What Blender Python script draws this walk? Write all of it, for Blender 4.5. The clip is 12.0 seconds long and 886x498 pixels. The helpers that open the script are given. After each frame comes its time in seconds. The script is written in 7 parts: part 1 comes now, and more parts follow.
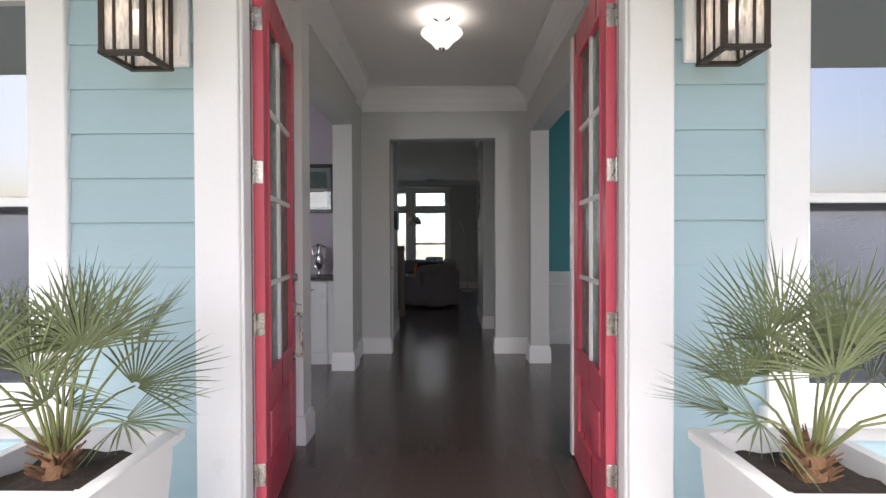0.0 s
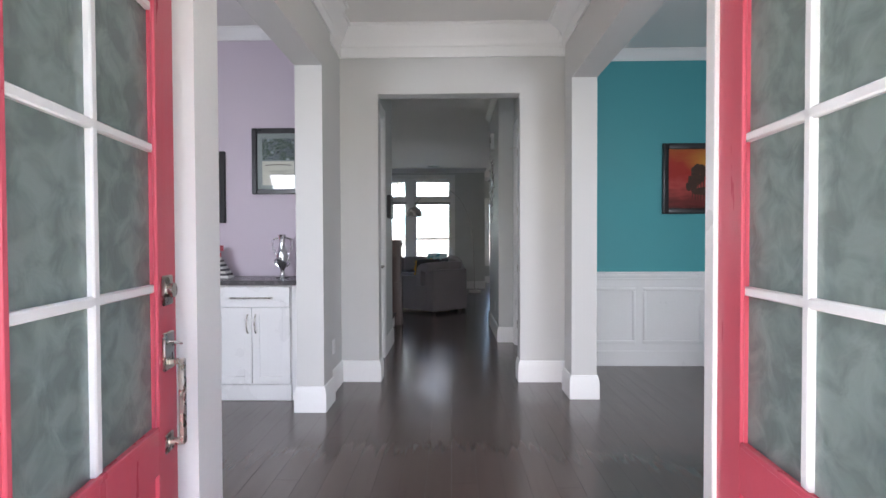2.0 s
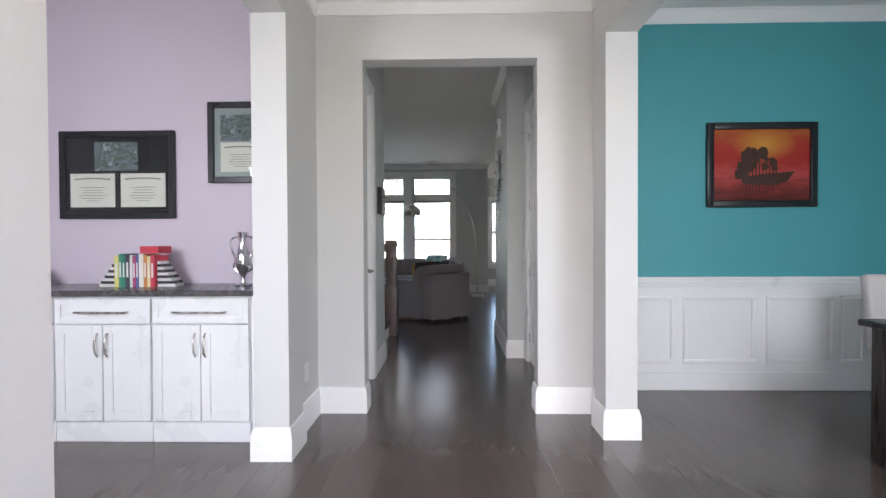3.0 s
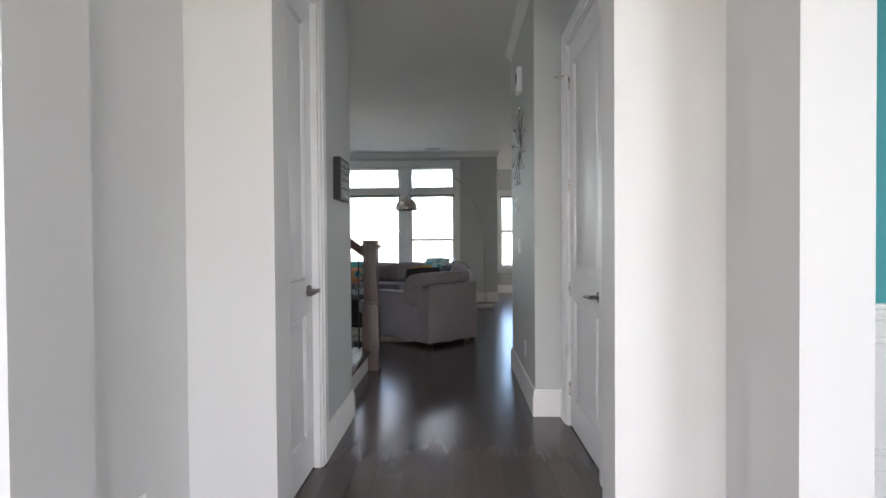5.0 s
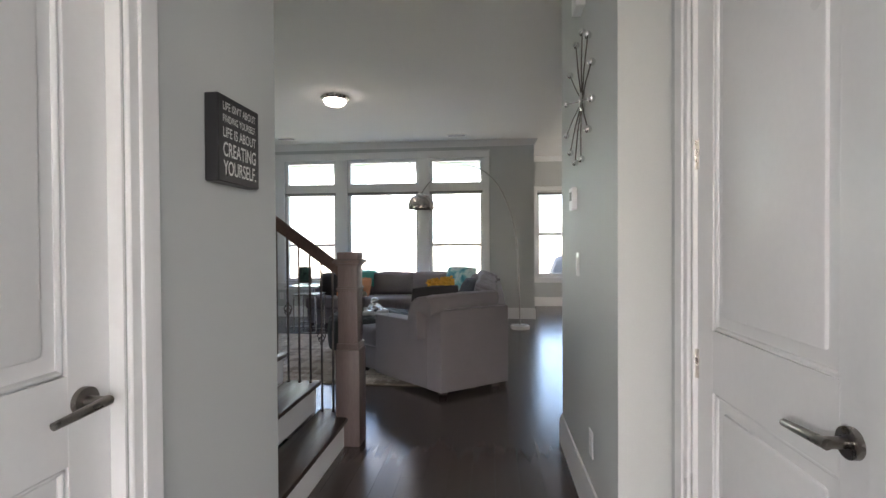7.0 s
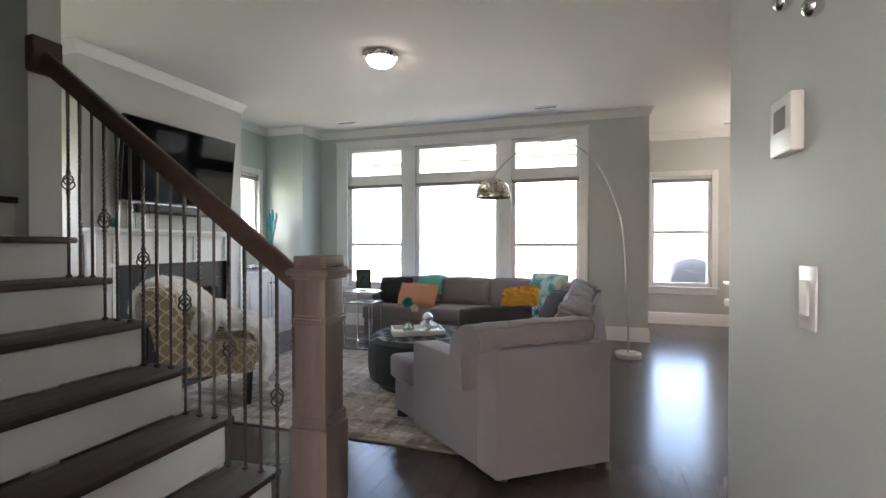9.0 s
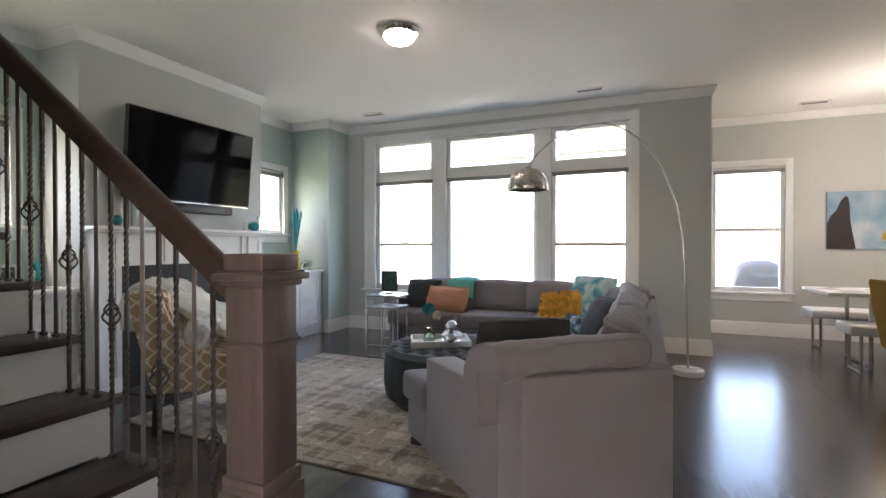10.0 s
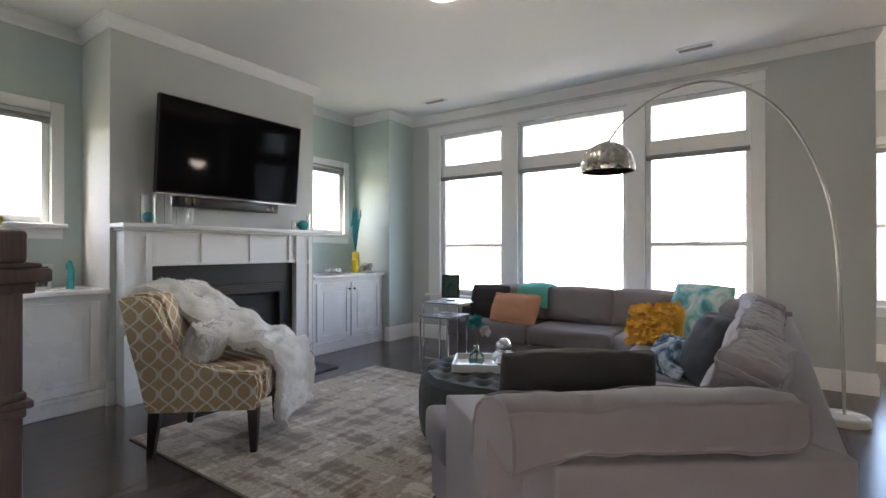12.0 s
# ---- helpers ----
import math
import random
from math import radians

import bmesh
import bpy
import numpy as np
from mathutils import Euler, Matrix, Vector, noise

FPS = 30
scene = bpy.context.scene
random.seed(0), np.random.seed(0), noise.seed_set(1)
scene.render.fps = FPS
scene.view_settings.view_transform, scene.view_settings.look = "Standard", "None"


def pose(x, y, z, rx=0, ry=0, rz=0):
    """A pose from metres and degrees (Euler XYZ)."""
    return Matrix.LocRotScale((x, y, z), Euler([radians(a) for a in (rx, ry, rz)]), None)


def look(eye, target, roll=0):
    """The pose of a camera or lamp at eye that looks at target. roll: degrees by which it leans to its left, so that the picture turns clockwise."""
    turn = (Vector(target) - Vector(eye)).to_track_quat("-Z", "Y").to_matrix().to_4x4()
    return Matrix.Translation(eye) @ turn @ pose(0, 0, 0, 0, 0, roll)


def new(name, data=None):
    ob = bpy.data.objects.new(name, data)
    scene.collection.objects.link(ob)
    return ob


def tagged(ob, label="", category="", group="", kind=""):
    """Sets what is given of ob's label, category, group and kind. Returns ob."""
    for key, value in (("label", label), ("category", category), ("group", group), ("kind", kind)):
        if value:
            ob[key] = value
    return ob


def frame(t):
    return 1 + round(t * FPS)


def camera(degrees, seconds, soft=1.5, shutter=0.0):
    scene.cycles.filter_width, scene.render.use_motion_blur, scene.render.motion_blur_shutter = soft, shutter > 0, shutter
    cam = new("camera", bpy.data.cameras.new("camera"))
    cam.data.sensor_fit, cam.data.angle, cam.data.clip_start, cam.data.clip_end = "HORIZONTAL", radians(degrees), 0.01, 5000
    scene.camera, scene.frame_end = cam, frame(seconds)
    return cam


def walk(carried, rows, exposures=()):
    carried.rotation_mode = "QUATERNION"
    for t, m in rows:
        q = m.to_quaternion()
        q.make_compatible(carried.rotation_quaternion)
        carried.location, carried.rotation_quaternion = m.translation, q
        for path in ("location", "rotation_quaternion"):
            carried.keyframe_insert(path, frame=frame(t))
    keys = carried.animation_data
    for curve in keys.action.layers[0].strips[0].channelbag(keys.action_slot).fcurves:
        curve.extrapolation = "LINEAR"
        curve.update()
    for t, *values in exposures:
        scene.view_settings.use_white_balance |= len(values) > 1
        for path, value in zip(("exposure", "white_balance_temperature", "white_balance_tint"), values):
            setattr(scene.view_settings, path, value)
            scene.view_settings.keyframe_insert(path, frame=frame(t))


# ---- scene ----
# ---- camera ----
cam = camera(86.7, 12.0)
ROWS = [
    (0.0, 0.051, -0.028, 1.244, 0.76, -0.66, 0.21),
    (0.5, 0.034, 0.270, 1.231, 0.81, -1.06, 0.21),
    (1.0, 0.018, 0.588, 1.219, 0.78, -1.13, 0.13),
    (1.5, 0.004, 0.958, 1.207, 0.74, -1.05, 0.28),
    (2.0, -0.005, 1.313, 1.196, 1.03, -1.03, 0.19),
    (2.5, -0.010, 1.682, 1.186, 0.91, -0.98, 0.21),
    (3.0, -0.013, 2.052, 1.178, 1.10, -0.83, 0.28),
    (5.0, 0.027, 3.629, 1.180, 1.77, -0.77, 0.41),
    (5.5, 0.047, 4.022, 1.201, 2.23, -0.73, 0.40),
    (6.0, 0.067, 4.406, 1.223, 2.68, -0.70, 0.36),
    (6.5, 0.081, 4.746, 1.245, 3.99, -0.68, 0.34),
    (7.0, 0.102, 5.111, 1.259, 5.81, -0.66, 0.34),
    (9.0, 0.165, 6.527, 1.250, 17.88, -0.61, -0.05),
    (9.5, 0.152, 6.798, 1.239, 20.63, -0.55, -0.02),
    (10.0, 0.134, 7.068, 1.230, 23.15, -0.47, 0.03),
    (10.5, 0.106, 7.335, 1.224, 26.52, -0.41, 0.04),
    (11.0, 0.086, 7.562, 1.216, 29.27, -0.30, 0.01),
    (11.5, 0.079, 7.746, 1.202, 32.11, -0.01, -0.13),
    (12.0, 0.078, 7.878, 1.182, 34.46, 0.13, 0.00),
]
EXPOSURES = [(0.0, 1.25, 6450, 18), (0.8, 1.25, 6450, 18), (1.5, 1.8, 6250, 18), (2.0, 2.6, 6150, 18), (2.5, 2.9, 6150, 18), (3.2, 3.0, 6300, 17), (5.0, 3.2, 6350, 17), (6.0, 3.35, 6450, 17), (7.0, 3.6, 6700, 18), (9.0, 4.05, 7050, 21), (12.0, 4.0, 6950, 21)]
walk(cam, [(t, pose(x, y, z, 90 + pitch, roll, yaw)) for t, x, y, z, yaw, pitch, roll in ROWS], EXPOSURES)

# ---- world and sun: a bright overcast day ----
world = bpy.data.worlds.new("sky")
scene.world = world
world.use_nodes = True
wn = world.node_tree.nodes
sky = wn.new("ShaderNodeTexSky")
sky.sky_type, sky.sun_disc = "NISHITA", False
sky.sun_elevation, sky.sun_rotation = radians(50), radians(191)
sky.dust_density, sky.ozone_density = 3.5, 1.0
world.node_tree.links.new(sky.outputs[0], wn["Background"].inputs[0])
wn["Background"].inputs[1].default_value = 0.15
sun = new("sun", bpy.data.lights.new("sun", "SUN"))
sun.data.energy, sun.data.angle, sun.data.color = 3.2, radians(14), (1.0, 0.96, 0.9)
sun.matrix_world = look((-3.0, -16, 20), (0, 0, 0))


def window_light(x, y, z, w, h, tx, ty, power):
    """The sky's light in a window's opening."""
    lamp = bpy.data.lights.new("window_light", "AREA")
    lamp.shape, lamp.size, lamp.size_y, lamp.energy = "RECTANGLE", w, h, power
    lamp.color = (0.93, 0.98, 1.0)
    ob = new("window_light", lamp)
    ob.matrix_world = look((x, y, z), (x + tx, y + ty, z - 0.75))
    return ob


window_light(-2.14, 2.06, 1.47, 0.85, 1.65, 0, 1, 12)
window_light(1.96, 2.06, 1.47, 0.85, 1.65, 0, 1, 12)

# ---- materials ----
def material(name, rgb, rough=0.6, metal=0.0, var=0.06, scale=4.0, bump=0.05, bscale=120.0, sheen=0.0, coat=0.0, rnd=0.0, trans=0.0, stretch=(1, 1, 1), rvar=0.08, island=False):
    """A node material with colour variation at two scales, uneven gloss and fine relief."""
    m = bpy.data.materials.new(name)
    m.use_nodes = True
    n, k = m.node_tree.nodes, m.node_tree.links.new
    b = n["Principled BSDF"]
    tc = n.new("ShaderNodeTexCoord")
    mp = n.new("ShaderNodeMapping")
    mp.inputs["Scale"].default_value = stretch
    k(tc.outputs["Object"], mp.inputs[0])
    big, fine = n.new("ShaderNodeTexNoise"), n.new("ShaderNodeTexNoise")
    big.inputs["Scale"].default_value, big.inputs["Detail"].default_value = scale, 4
    fine.inputs["Scale"].default_value, fine.inputs["Detail"].default_value = bscale, 3
    k(mp.outputs[0], big.inputs["Vector"]), k(mp.outputs[0], fine.inputs["Vector"])
    add = n.new("ShaderNodeMath")
    add.operation = "ADD"
    k(big.outputs[0], add.inputs[0]), k(fine.outputs[0], add.inputs[1])
    last = add
    if rnd:
        oi = n.new("ShaderNodeNewGeometry" if island else "ShaderNodeObjectInfo")
        r = n.new("ShaderNodeMath")
        r.operation = "MULTIPLY_ADD"
        k(oi.outputs["Random Per Island" if island else "Random"], r.inputs[0])
        r.inputs[1].default_value = rnd
        k(add.outputs[0], r.inputs[2])
        last = r
        if not island:
            shift, place = n.new("ShaderNodeMath"), n.new("ShaderNodeCombineXYZ")
            shift.operation, shift.inputs[1].default_value = "MULTIPLY", 60.0
            k(oi.outputs["Random"], shift.inputs[0]), k(shift.outputs[0], place.inputs[0]), k(shift.outputs[0], place.inputs[1])
            k(place.outputs[0], mp.inputs["Location"])
    ramp = n.new("ShaderNodeMapRange")
    ramp.inputs["From Min"].default_value, ramp.inputs["From Max"].default_value = 0.6, 1.4 + rnd
    ramp.inputs["To Min"].default_value, ramp.inputs["To Max"].default_value = 1 - var, 1 + var
    k(last.outputs[0], ramp.inputs["Value"])
    mix = n.new("ShaderNodeVectorMath")
    mix.operation = "SCALE"
    mix.inputs[0].default_value = rgb
    k(ramp.outputs[0], mix.inputs["Scale"])
    k(mix.outputs[0], b.inputs["Base Color"])
    rr = n.new("ShaderNodeMapRange")
    rr.inputs["From Min"].default_value, rr.inputs["From Max"].default_value = 0.3, 0.7
    rr.inputs["To Min"].default_value, rr.inputs["To Max"].default_value = max(rough - rvar, 0.02), min(rough + rvar, 1)
    k(big.outputs[0], rr.inputs["Value"])
    k(rr.outputs[0], b.inputs["Roughness"])
    b.inputs["Metallic"].default_value = metal
    if sheen:
        b.inputs["Sheen Weight"].default_value = sheen
    if coat:
        b.inputs["Coat Weight"].default_value, b.inputs["Coat Roughness"].default_value = coat, 0.18
    if trans:
        b.inputs["Transmission Weight"].default_value = trans
    if bump:
        bp = n.new("ShaderNodeBump")
        bp.inputs["Strength"].default_value, bp.inputs["Distance"].default_value = bump * 4, 0.002
        k(fine.outputs[0], bp.inputs["Height"])
        k(bp.outputs[0], b.inputs["Normal"])
    return m


def glow(name, rgb, strength):
    m = bpy.data.materials.new(name)
    m.use_nodes = True
    b = m.node_tree.nodes["Principled BSDF"]
    b.inputs["Base Color"].default_value = (0.9, 0.9, 0.88, 1)
    b.inputs["Emission Color"].default_value, b.inputs["Emission Strength"].default_value = (*rgb, 1), strength
    return m


def clear(name, rgb=(1, 1, 1), rough=0.0, thin=True, shine=0.045):
    """Window glass (thin: light goes straight through, with a real reflection) or solid glass."""
    m = bpy.data.materials.new(name)
    m.use_nodes = True
    n, k = m.node_tree.nodes, m.node_tree.links.new
    b = n["Principled BSDF"]
    b.inputs["Base Color"].default_value = (*rgb, 1)
    b.inputs["Roughness"].default_value, b.inputs["Transmission Weight"].default_value, b.inputs["IOR"].default_value = rough, 1.0, 1.45
    if thin:
        t, g, x, f = n.new("ShaderNodeBsdfTransparent"), n.new("ShaderNodeBsdfGlossy"), n.new("ShaderNodeMixShader"), n.new("ShaderNodeLayerWeight")
        t.inputs[0].default_value = (*rgb, 1)
        g.inputs["Roughness"].default_value = rough
        f.inputs[0].default_value = 0.5
        edge, lift = n.new("ShaderNodeMath"), n.new("ShaderNodeMath")
        edge.operation, edge.inputs[1].default_value = "POWER", 4.5
        lift.operation, lift.inputs[1].default_value, lift.inputs[2].default_value = "MULTIPLY_ADD", 0.93, shine
        k(f.outputs["Facing"], edge.inputs[0]), k(edge.outputs[0], lift.inputs[0]), k(lift.outputs[0], x.inputs[0]), k(t.outputs[0], x.inputs[1]), k(g.outputs[0], x.inputs[2])
        k(x.outputs[0], n["Material Output"].inputs[0])
    return m


WALL = material("wall_paint", (0.60, 0.60, 0.585), 0.62, var=0.03, scale=1.5, bump=0.03, bscale=220)
LIVING = material("grey_green_wall_paint", (0.555, 0.572, 0.558), 0.6, var=0.03, scale=1.5, bump=0.03, bscale=220)
SAGE = material("sage_wall_paint", (0.47, 0.555, 0.525), 0.6, var=0.03, scale=1.5, bump=0.03, bscale=220)
LILAC = material("lilac_wall_paint", (0.60, 0.53, 0.605), 0.62, var=0.03, scale=1.5, bump=0.03, bscale=220)
TEAL = material("teal_wall_paint", (0.072, 0.34, 0.37), 0.6, var=0.04, scale=1.5, bump=0.03, bscale=220)
CEIL = material("ceiling_paint", (0.80, 0.79, 0.765), 0.85, var=0.02, scale=2, bump=0.05, bscale=160)
WHITE = material("white_trim_paint", (0.82, 0.82, 0.81), 0.35, var=0.02, scale=3, bump=0.015, bscale=60)
CABWHITE = material("white_cabinet_paint", (0.80, 0.80, 0.80), 0.3, var=0.02, scale=3, bump=0.01, bscale=60)
RED = material("red_door_paint", (0.62, 0.095, 0.135), 0.33, var=0.07, scale=3, bump=0.04, bscale=90, stretch=(6, 6, 0.6))
SIDING = material("aqua_siding_paint", (0.36, 0.50, 0.535), 0.6, var=0.05, scale=2.5, bump=0.12, bscale=70, stretch=(0.3, 1, 5))
FLOORWOOD = material("dark_stained_oak", (0.080, 0.060, 0.053), 0.23, var=0.13, scale=2.5, bump=0.0, bscale=160, stretch=(9, 0.6, 1), rnd=0.4, coat=0.3, rvar=0.04)
FLOORWOOD_REST = material("dark_stained_oak_far", (0.080, 0.060, 0.053), 0.23, var=0.13, scale=2.5, bump=0.0, bscale=160, stretch=(9, 0.6, 1), rnd=0.4, coat=0.3, rvar=0.04, island=True)
STAIRWOOD = material("dark_stained_tread_wood", (0.042, 0.026, 0.021), 0.45, var=0.3, scale=3, bump=0.04, bscale=45, stretch=(8, 0.7, 1))
NEWELWOOD = material("brown_stained_newel_wood", (0.140, 0.103, 0.094), 0.42, var=0.25, scale=3, bump=0.05, bscale=40, stretch=(9, 9, 0.6))
RAILWOOD = material("brown_handrail_wood", (0.085, 0.05, 0.038), 0.38, var=0.3, scale=3, bump=0.03, bscale=40)
IRON = material("wrought_iron_bronze", (0.10, 0.085, 0.075), 0.45, metal=0.8, var=0.15, scale=20, bump=0.06, bscale=150)
NICKEL = material("satin_nickel", (0.56, 0.53, 0.49), 0.28, metal=1.0, var=0.06, scale=30, bump=0.02, bscale=300)
LEVER = material("aged_nickel", (0.26, 0.24, 0.22), 0.32, metal=1.0, var=0.08, scale=30, bump=0.02, bscale=300)
CHROME = material("polished_chrome", (0.75, 0.75, 0.76), 0.1, metal=1.0, var=0.03, scale=10, bump=0.0, rvar=0.03)
STEEL = material("brushed_steel", (0.42, 0.41, 0.395), 0.34, metal=1.0, var=0.05, scale=4, bump=0.0, rvar=0.03)
BLACK = material("black_plastic", (0.018, 0.018, 0.02), 0.35, var=0.1, scale=20, bump=0.02, bscale=200)
SCREEN = material("dark_screen_glass", (0.004, 0.004, 0.005), 0.05, var=0.05, scale=2, bump=0.0, rvar=0.01)
SCREEN.node_tree.nodes["Principled BSDF"].inputs["Specular IOR Level"].default_value = 0.07
PANE = clear("window_glass", (0.97, 0.99, 0.98))
TINTED = clear("tinted_window_glass", (0.26, 0.29, 0.30), shine=0.50)
CONCRETE = material("porch_concrete", (0.42, 0.41, 0.39), 0.85, var=0.12, scale=3, bump=0.2, bscale=90)
# Dark tone for the unseen kitchen wall, so it bounces less light at the stairs.
KITCHEN = material("dark_unseen_wall", (0.20, 0.21, 0.22), 0.6, var=0.04, scale=1.5, bump=0.03, bscale=220)
# Grey-blue carries the porch ceiling's shade, so the windows reflect it dark.
PORCHCEIL = material("darkened_porch_ceiling", (0.34, 0.38, 0.41), 0.7, var=0.04, scale=2, bump=0.03, bscale=120)
GRASS = material("lawn", (0.14, 0.148, 0.085), 0.9, var=0.35, scale=1.2, bump=0.5, bscale=40)


# ---- building helpers ----
def bm_new():
    return bmesh.new()


def box(bm, x0, y0, z0, x1, y1, z1, bevel=0.0, seg=1):
    """Adds an axis-aligned box, its edges rounded by bevel."""
    m = Matrix.Translation(((x0 + x1) / 2, (y0 + y1) / 2, (z0 + z1) / 2)) @ Matrix.Diagonal((x1 - x0, y1 - y0, z1 - z0, 1))
    r = bmesh.ops.create_cube(bm, size=1, matrix=m)
    if bevel:
        edges = list({e for v in r["verts"] for e in v.link_edges})
        bmesh.ops.bevel(bm, geom=edges, offset=bevel, segments=seg, affect="EDGES", profile=0.5)
    return bm


def boxed(*args):
    return box(bm_new(), *args)


def cyl(bm, p0, p1, r0, r1=None, seg=16):
    """Adds a closed round bar from p0 to p1."""
    p0, p1 = Vector(p0), Vector(p1)
    m = Matrix.Translation((p0 + p1) / 2) @ (p1 - p0).to_track_quat("Z", "Y").to_matrix().to_4x4()
    bmesh.ops.create_cone(bm, cap_ends=True, segments=seg, radius1=r0, radius2=r0 if r1 is None else r1, depth=(p1 - p0).length, matrix=m)
    return bm


def lathe(bm, outline, seg=24, at=(0, 0, 0)):
    """Turns an outline of (radius, height) pairs round the upright axis at the place given."""
    rings = []
    for r, z in outline:
        rings.append([bm.verts.new((at[0] + r * math.cos(2 * math.pi * i / seg), at[1] + r * math.sin(2 * math.pi * i / seg), at[2] + z)) for i in range(seg)])
    for a, b in zip(rings, rings[1:]):
        for i in range(seg):
            bm.faces.new((a[i], a[(i + 1) % seg], b[(i + 1) % seg], b[i]))
    bm.faces.new(rings[0][::-1])
    bm.faces.new(rings[-1])
    return bm


def tube(bm, points, r, seg=8, taper=None):
    """Sweeps a round section along points."""
    pts = [Vector(p) for p in points]
    rings = []
    side = None
    for i, p in enumerate(pts):
        d = (pts[min(i + 1, len(pts) - 1)] - pts[max(i - 1, 0)]).normalized()
        if side is None:
            side = d.orthogonal().normalized()
        side = (side - d * side.dot(d)).normalized()
        up = d.cross(side)
        rad = r if taper is None else r + (taper - r) * i / (len(pts) - 1)
        rings.append([bm.verts.new(p + (side * math.cos(2 * math.pi * k / seg) + up * math.sin(2 * math.pi * k / seg)) * rad) for k in range(seg)])
    for a, b in zip(rings, rings[1:]):
        for k in range(seg):
            bm.faces.new((a[k], a[(k + 1) % seg], b[(k + 1) % seg], b[k]))
    bm.faces.new(rings[0][::-1])
    bm.faces.new(rings[-1])
    return bm


def extrude_poly(bm, pts, z0, z1):
    """A prism over a plan of (x, y) points."""
    a = [bm.verts.new((x, y, z0)) for x, y in pts]
    b = [bm.verts.new((x, y, z1)) for x, y in pts]
    bm.faces.new(a[::-1]), bm.faces.new(b)
    for i in range(len(pts)):
        j = (i + 1) % len(pts)
        bm.faces.new((a[i], a[j], b[j], b[i]))
    return bm


def moved(bm, m):
    bm.transform(m)
    return bm


def finish(ob, bm, mat, smooth=True):
    bmesh.ops.recalc_face_normals(bm, faces=bm.faces[:])
    bm.to_mesh(ob.data)
    bm.free()
    ob.data.materials.append(mat)
    if smooth:
        ob.data.shade_smooth()
        ob.data.set_sharp_from_angle(angle=radians(38))
    return ob


def part(name, bm, mat, parent, label="", m=None, smooth=True):
    """Links a bmesh as one mesh object under a thing or a part."""
    ob = finish(new(name, bpy.data.meshes.new(name)), bm, mat, smooth)
    ob.parent = parent
    if m is not None:
        ob.matrix_basis = m
    return tagged(ob, label)


def thing(name, m, label, category, group=""):
    """A top-level Empty at the thing's base."""
    ob = new(name)
    ob.empty_display_size = 0.1
    ob.matrix_basis = m
    return tagged(ob, label, category, group)


def solid(name, bm, mat, label, category="", kind="", m=None, group=""):
    """A top-level thing of one mesh."""
    ob = finish(new(name, bpy.data.meshes.new(name)), bm, mat)
    if m is not None:
        ob.matrix_basis = m
    return tagged(ob, label, category, group, kind)


def structure(name, bm, mat, label, m=None):
    return solid(name, bm, mat, label, kind="structure", m=m)


def walled(axis, lo, hi, a0, a1, z0, z1, holes=()):
    """A wall between lo and hi across its axis, from a0 to a1 along it; holes are (a0, a1, z0, z1) right through it."""
    bm = bm_new()
    cuts = sorted({a0, a1, *[h[0] for h in holes], *[h[1] for h in holes]})
    for c, d in zip(cuts, cuts[1:]):
        gaps = sorted((h[2], h[3]) for h in holes if h[0] <= c and h[1] >= d)
        z = z0
        for g0, g1 in [*gaps, (z1, z1)]:
            if g0 > z:
                if axis == "y":
                    box(bm, c, lo, z, d, hi, g0)
                else:
                    box(bm, lo, c, z, hi, d, g0)
            z = max(z, g1)
    return bm


def run(path, section):
    """Sweeps a section of (offset to the left of the way, height) along a plan path with mitred corners."""
    bm = bm_new()
    p = [Vector(q) for q in path]
    rings = []
    for i, q in enumerate(p):
        d0 = (q - p[i - 1]).normalized() if i else (p[1] - p[0]).normalized()
        d1 = (p[i + 1] - q).normalized() if i + 1 < len(p) else d0
        n0, n1 = Vector((-d0.y, d0.x)), Vector((-d1.y, d1.x))
        b = (n0 + n1).normalized()
        b /= max(b.dot(n0), 0.3)
        rings.append([bm.verts.new((q.x + b.x * o, q.y + b.y * o, z)) for o, z in section])
    k = len(section)
    for a, b in zip(rings, rings[1:]):
        for i in range(k):
            j = (i + 1) % k
            bm.faces.new((a[i], a[j], b[j], b[i]))
    bm.faces.new(rings[0][::-1]), bm.faces.new(rings[-1])
    return bm


BASE = [(0.0, 0.0), (0.018, 0.0), (0.018, 0.135), (0.012, 0.155), (0.008, 0.175), (0.0, 0.18)]
H = 2.98
CROWN = [(0.0, H - 0.102), (0.009, H - 0.102), (0.011, H - 0.086), (0.024, H - 0.064), (0.039, H - 0.035), (0.046, H - 0.016), (0.053, H - 0.014), (0.053, H), (0.0, H)]
CROWN_TALL = [(0.0, H - 0.25), (0.014, H - 0.25), (0.014, H - 0.17), (0.022, H - 0.16), (0.022, H - 0.14), (0.05, H - 0.10), (0.085, H - 0.05), (0.10, H - 0.022), (0.115, H - 0.02), (0.115, H), (0.0, H)]

# ---- ground, floors and ceilings ----
structure("ground", boxed(-400, -400, -0.45, 400, 400, -0.25), GRASS, "green lawn reaching to the horizon")
structure("porch_slab", boxed(-5.2, -1.1, -0.25, 5.2, 1.88, -0.03), CONCRETE, "pale concrete front porch slab")
structure("porch_ceiling", boxed(-5.2, -0.8, 3.0, 5.2, 1.86, 3.12), PORCHCEIL, "grey-blue front porch ceiling, its shade put into the colour")
for name, x in (("porch_post", -4.9), ("porch_post", 4.9)):
    structure(name, boxed(x - 0.12, -0.75, -0.03, x + 0.12, -0.51, 3.0, 0.01), WHITE, "square white porch post")
# Pale slab added behind the house to bounce daylight into the living room.
structure("patio", boxed(-4.73, 13.17, -0.25, 0.67, 17.4, -0.05), CONCRETE, "pale concrete patio slab added to bounce daylight indoors")
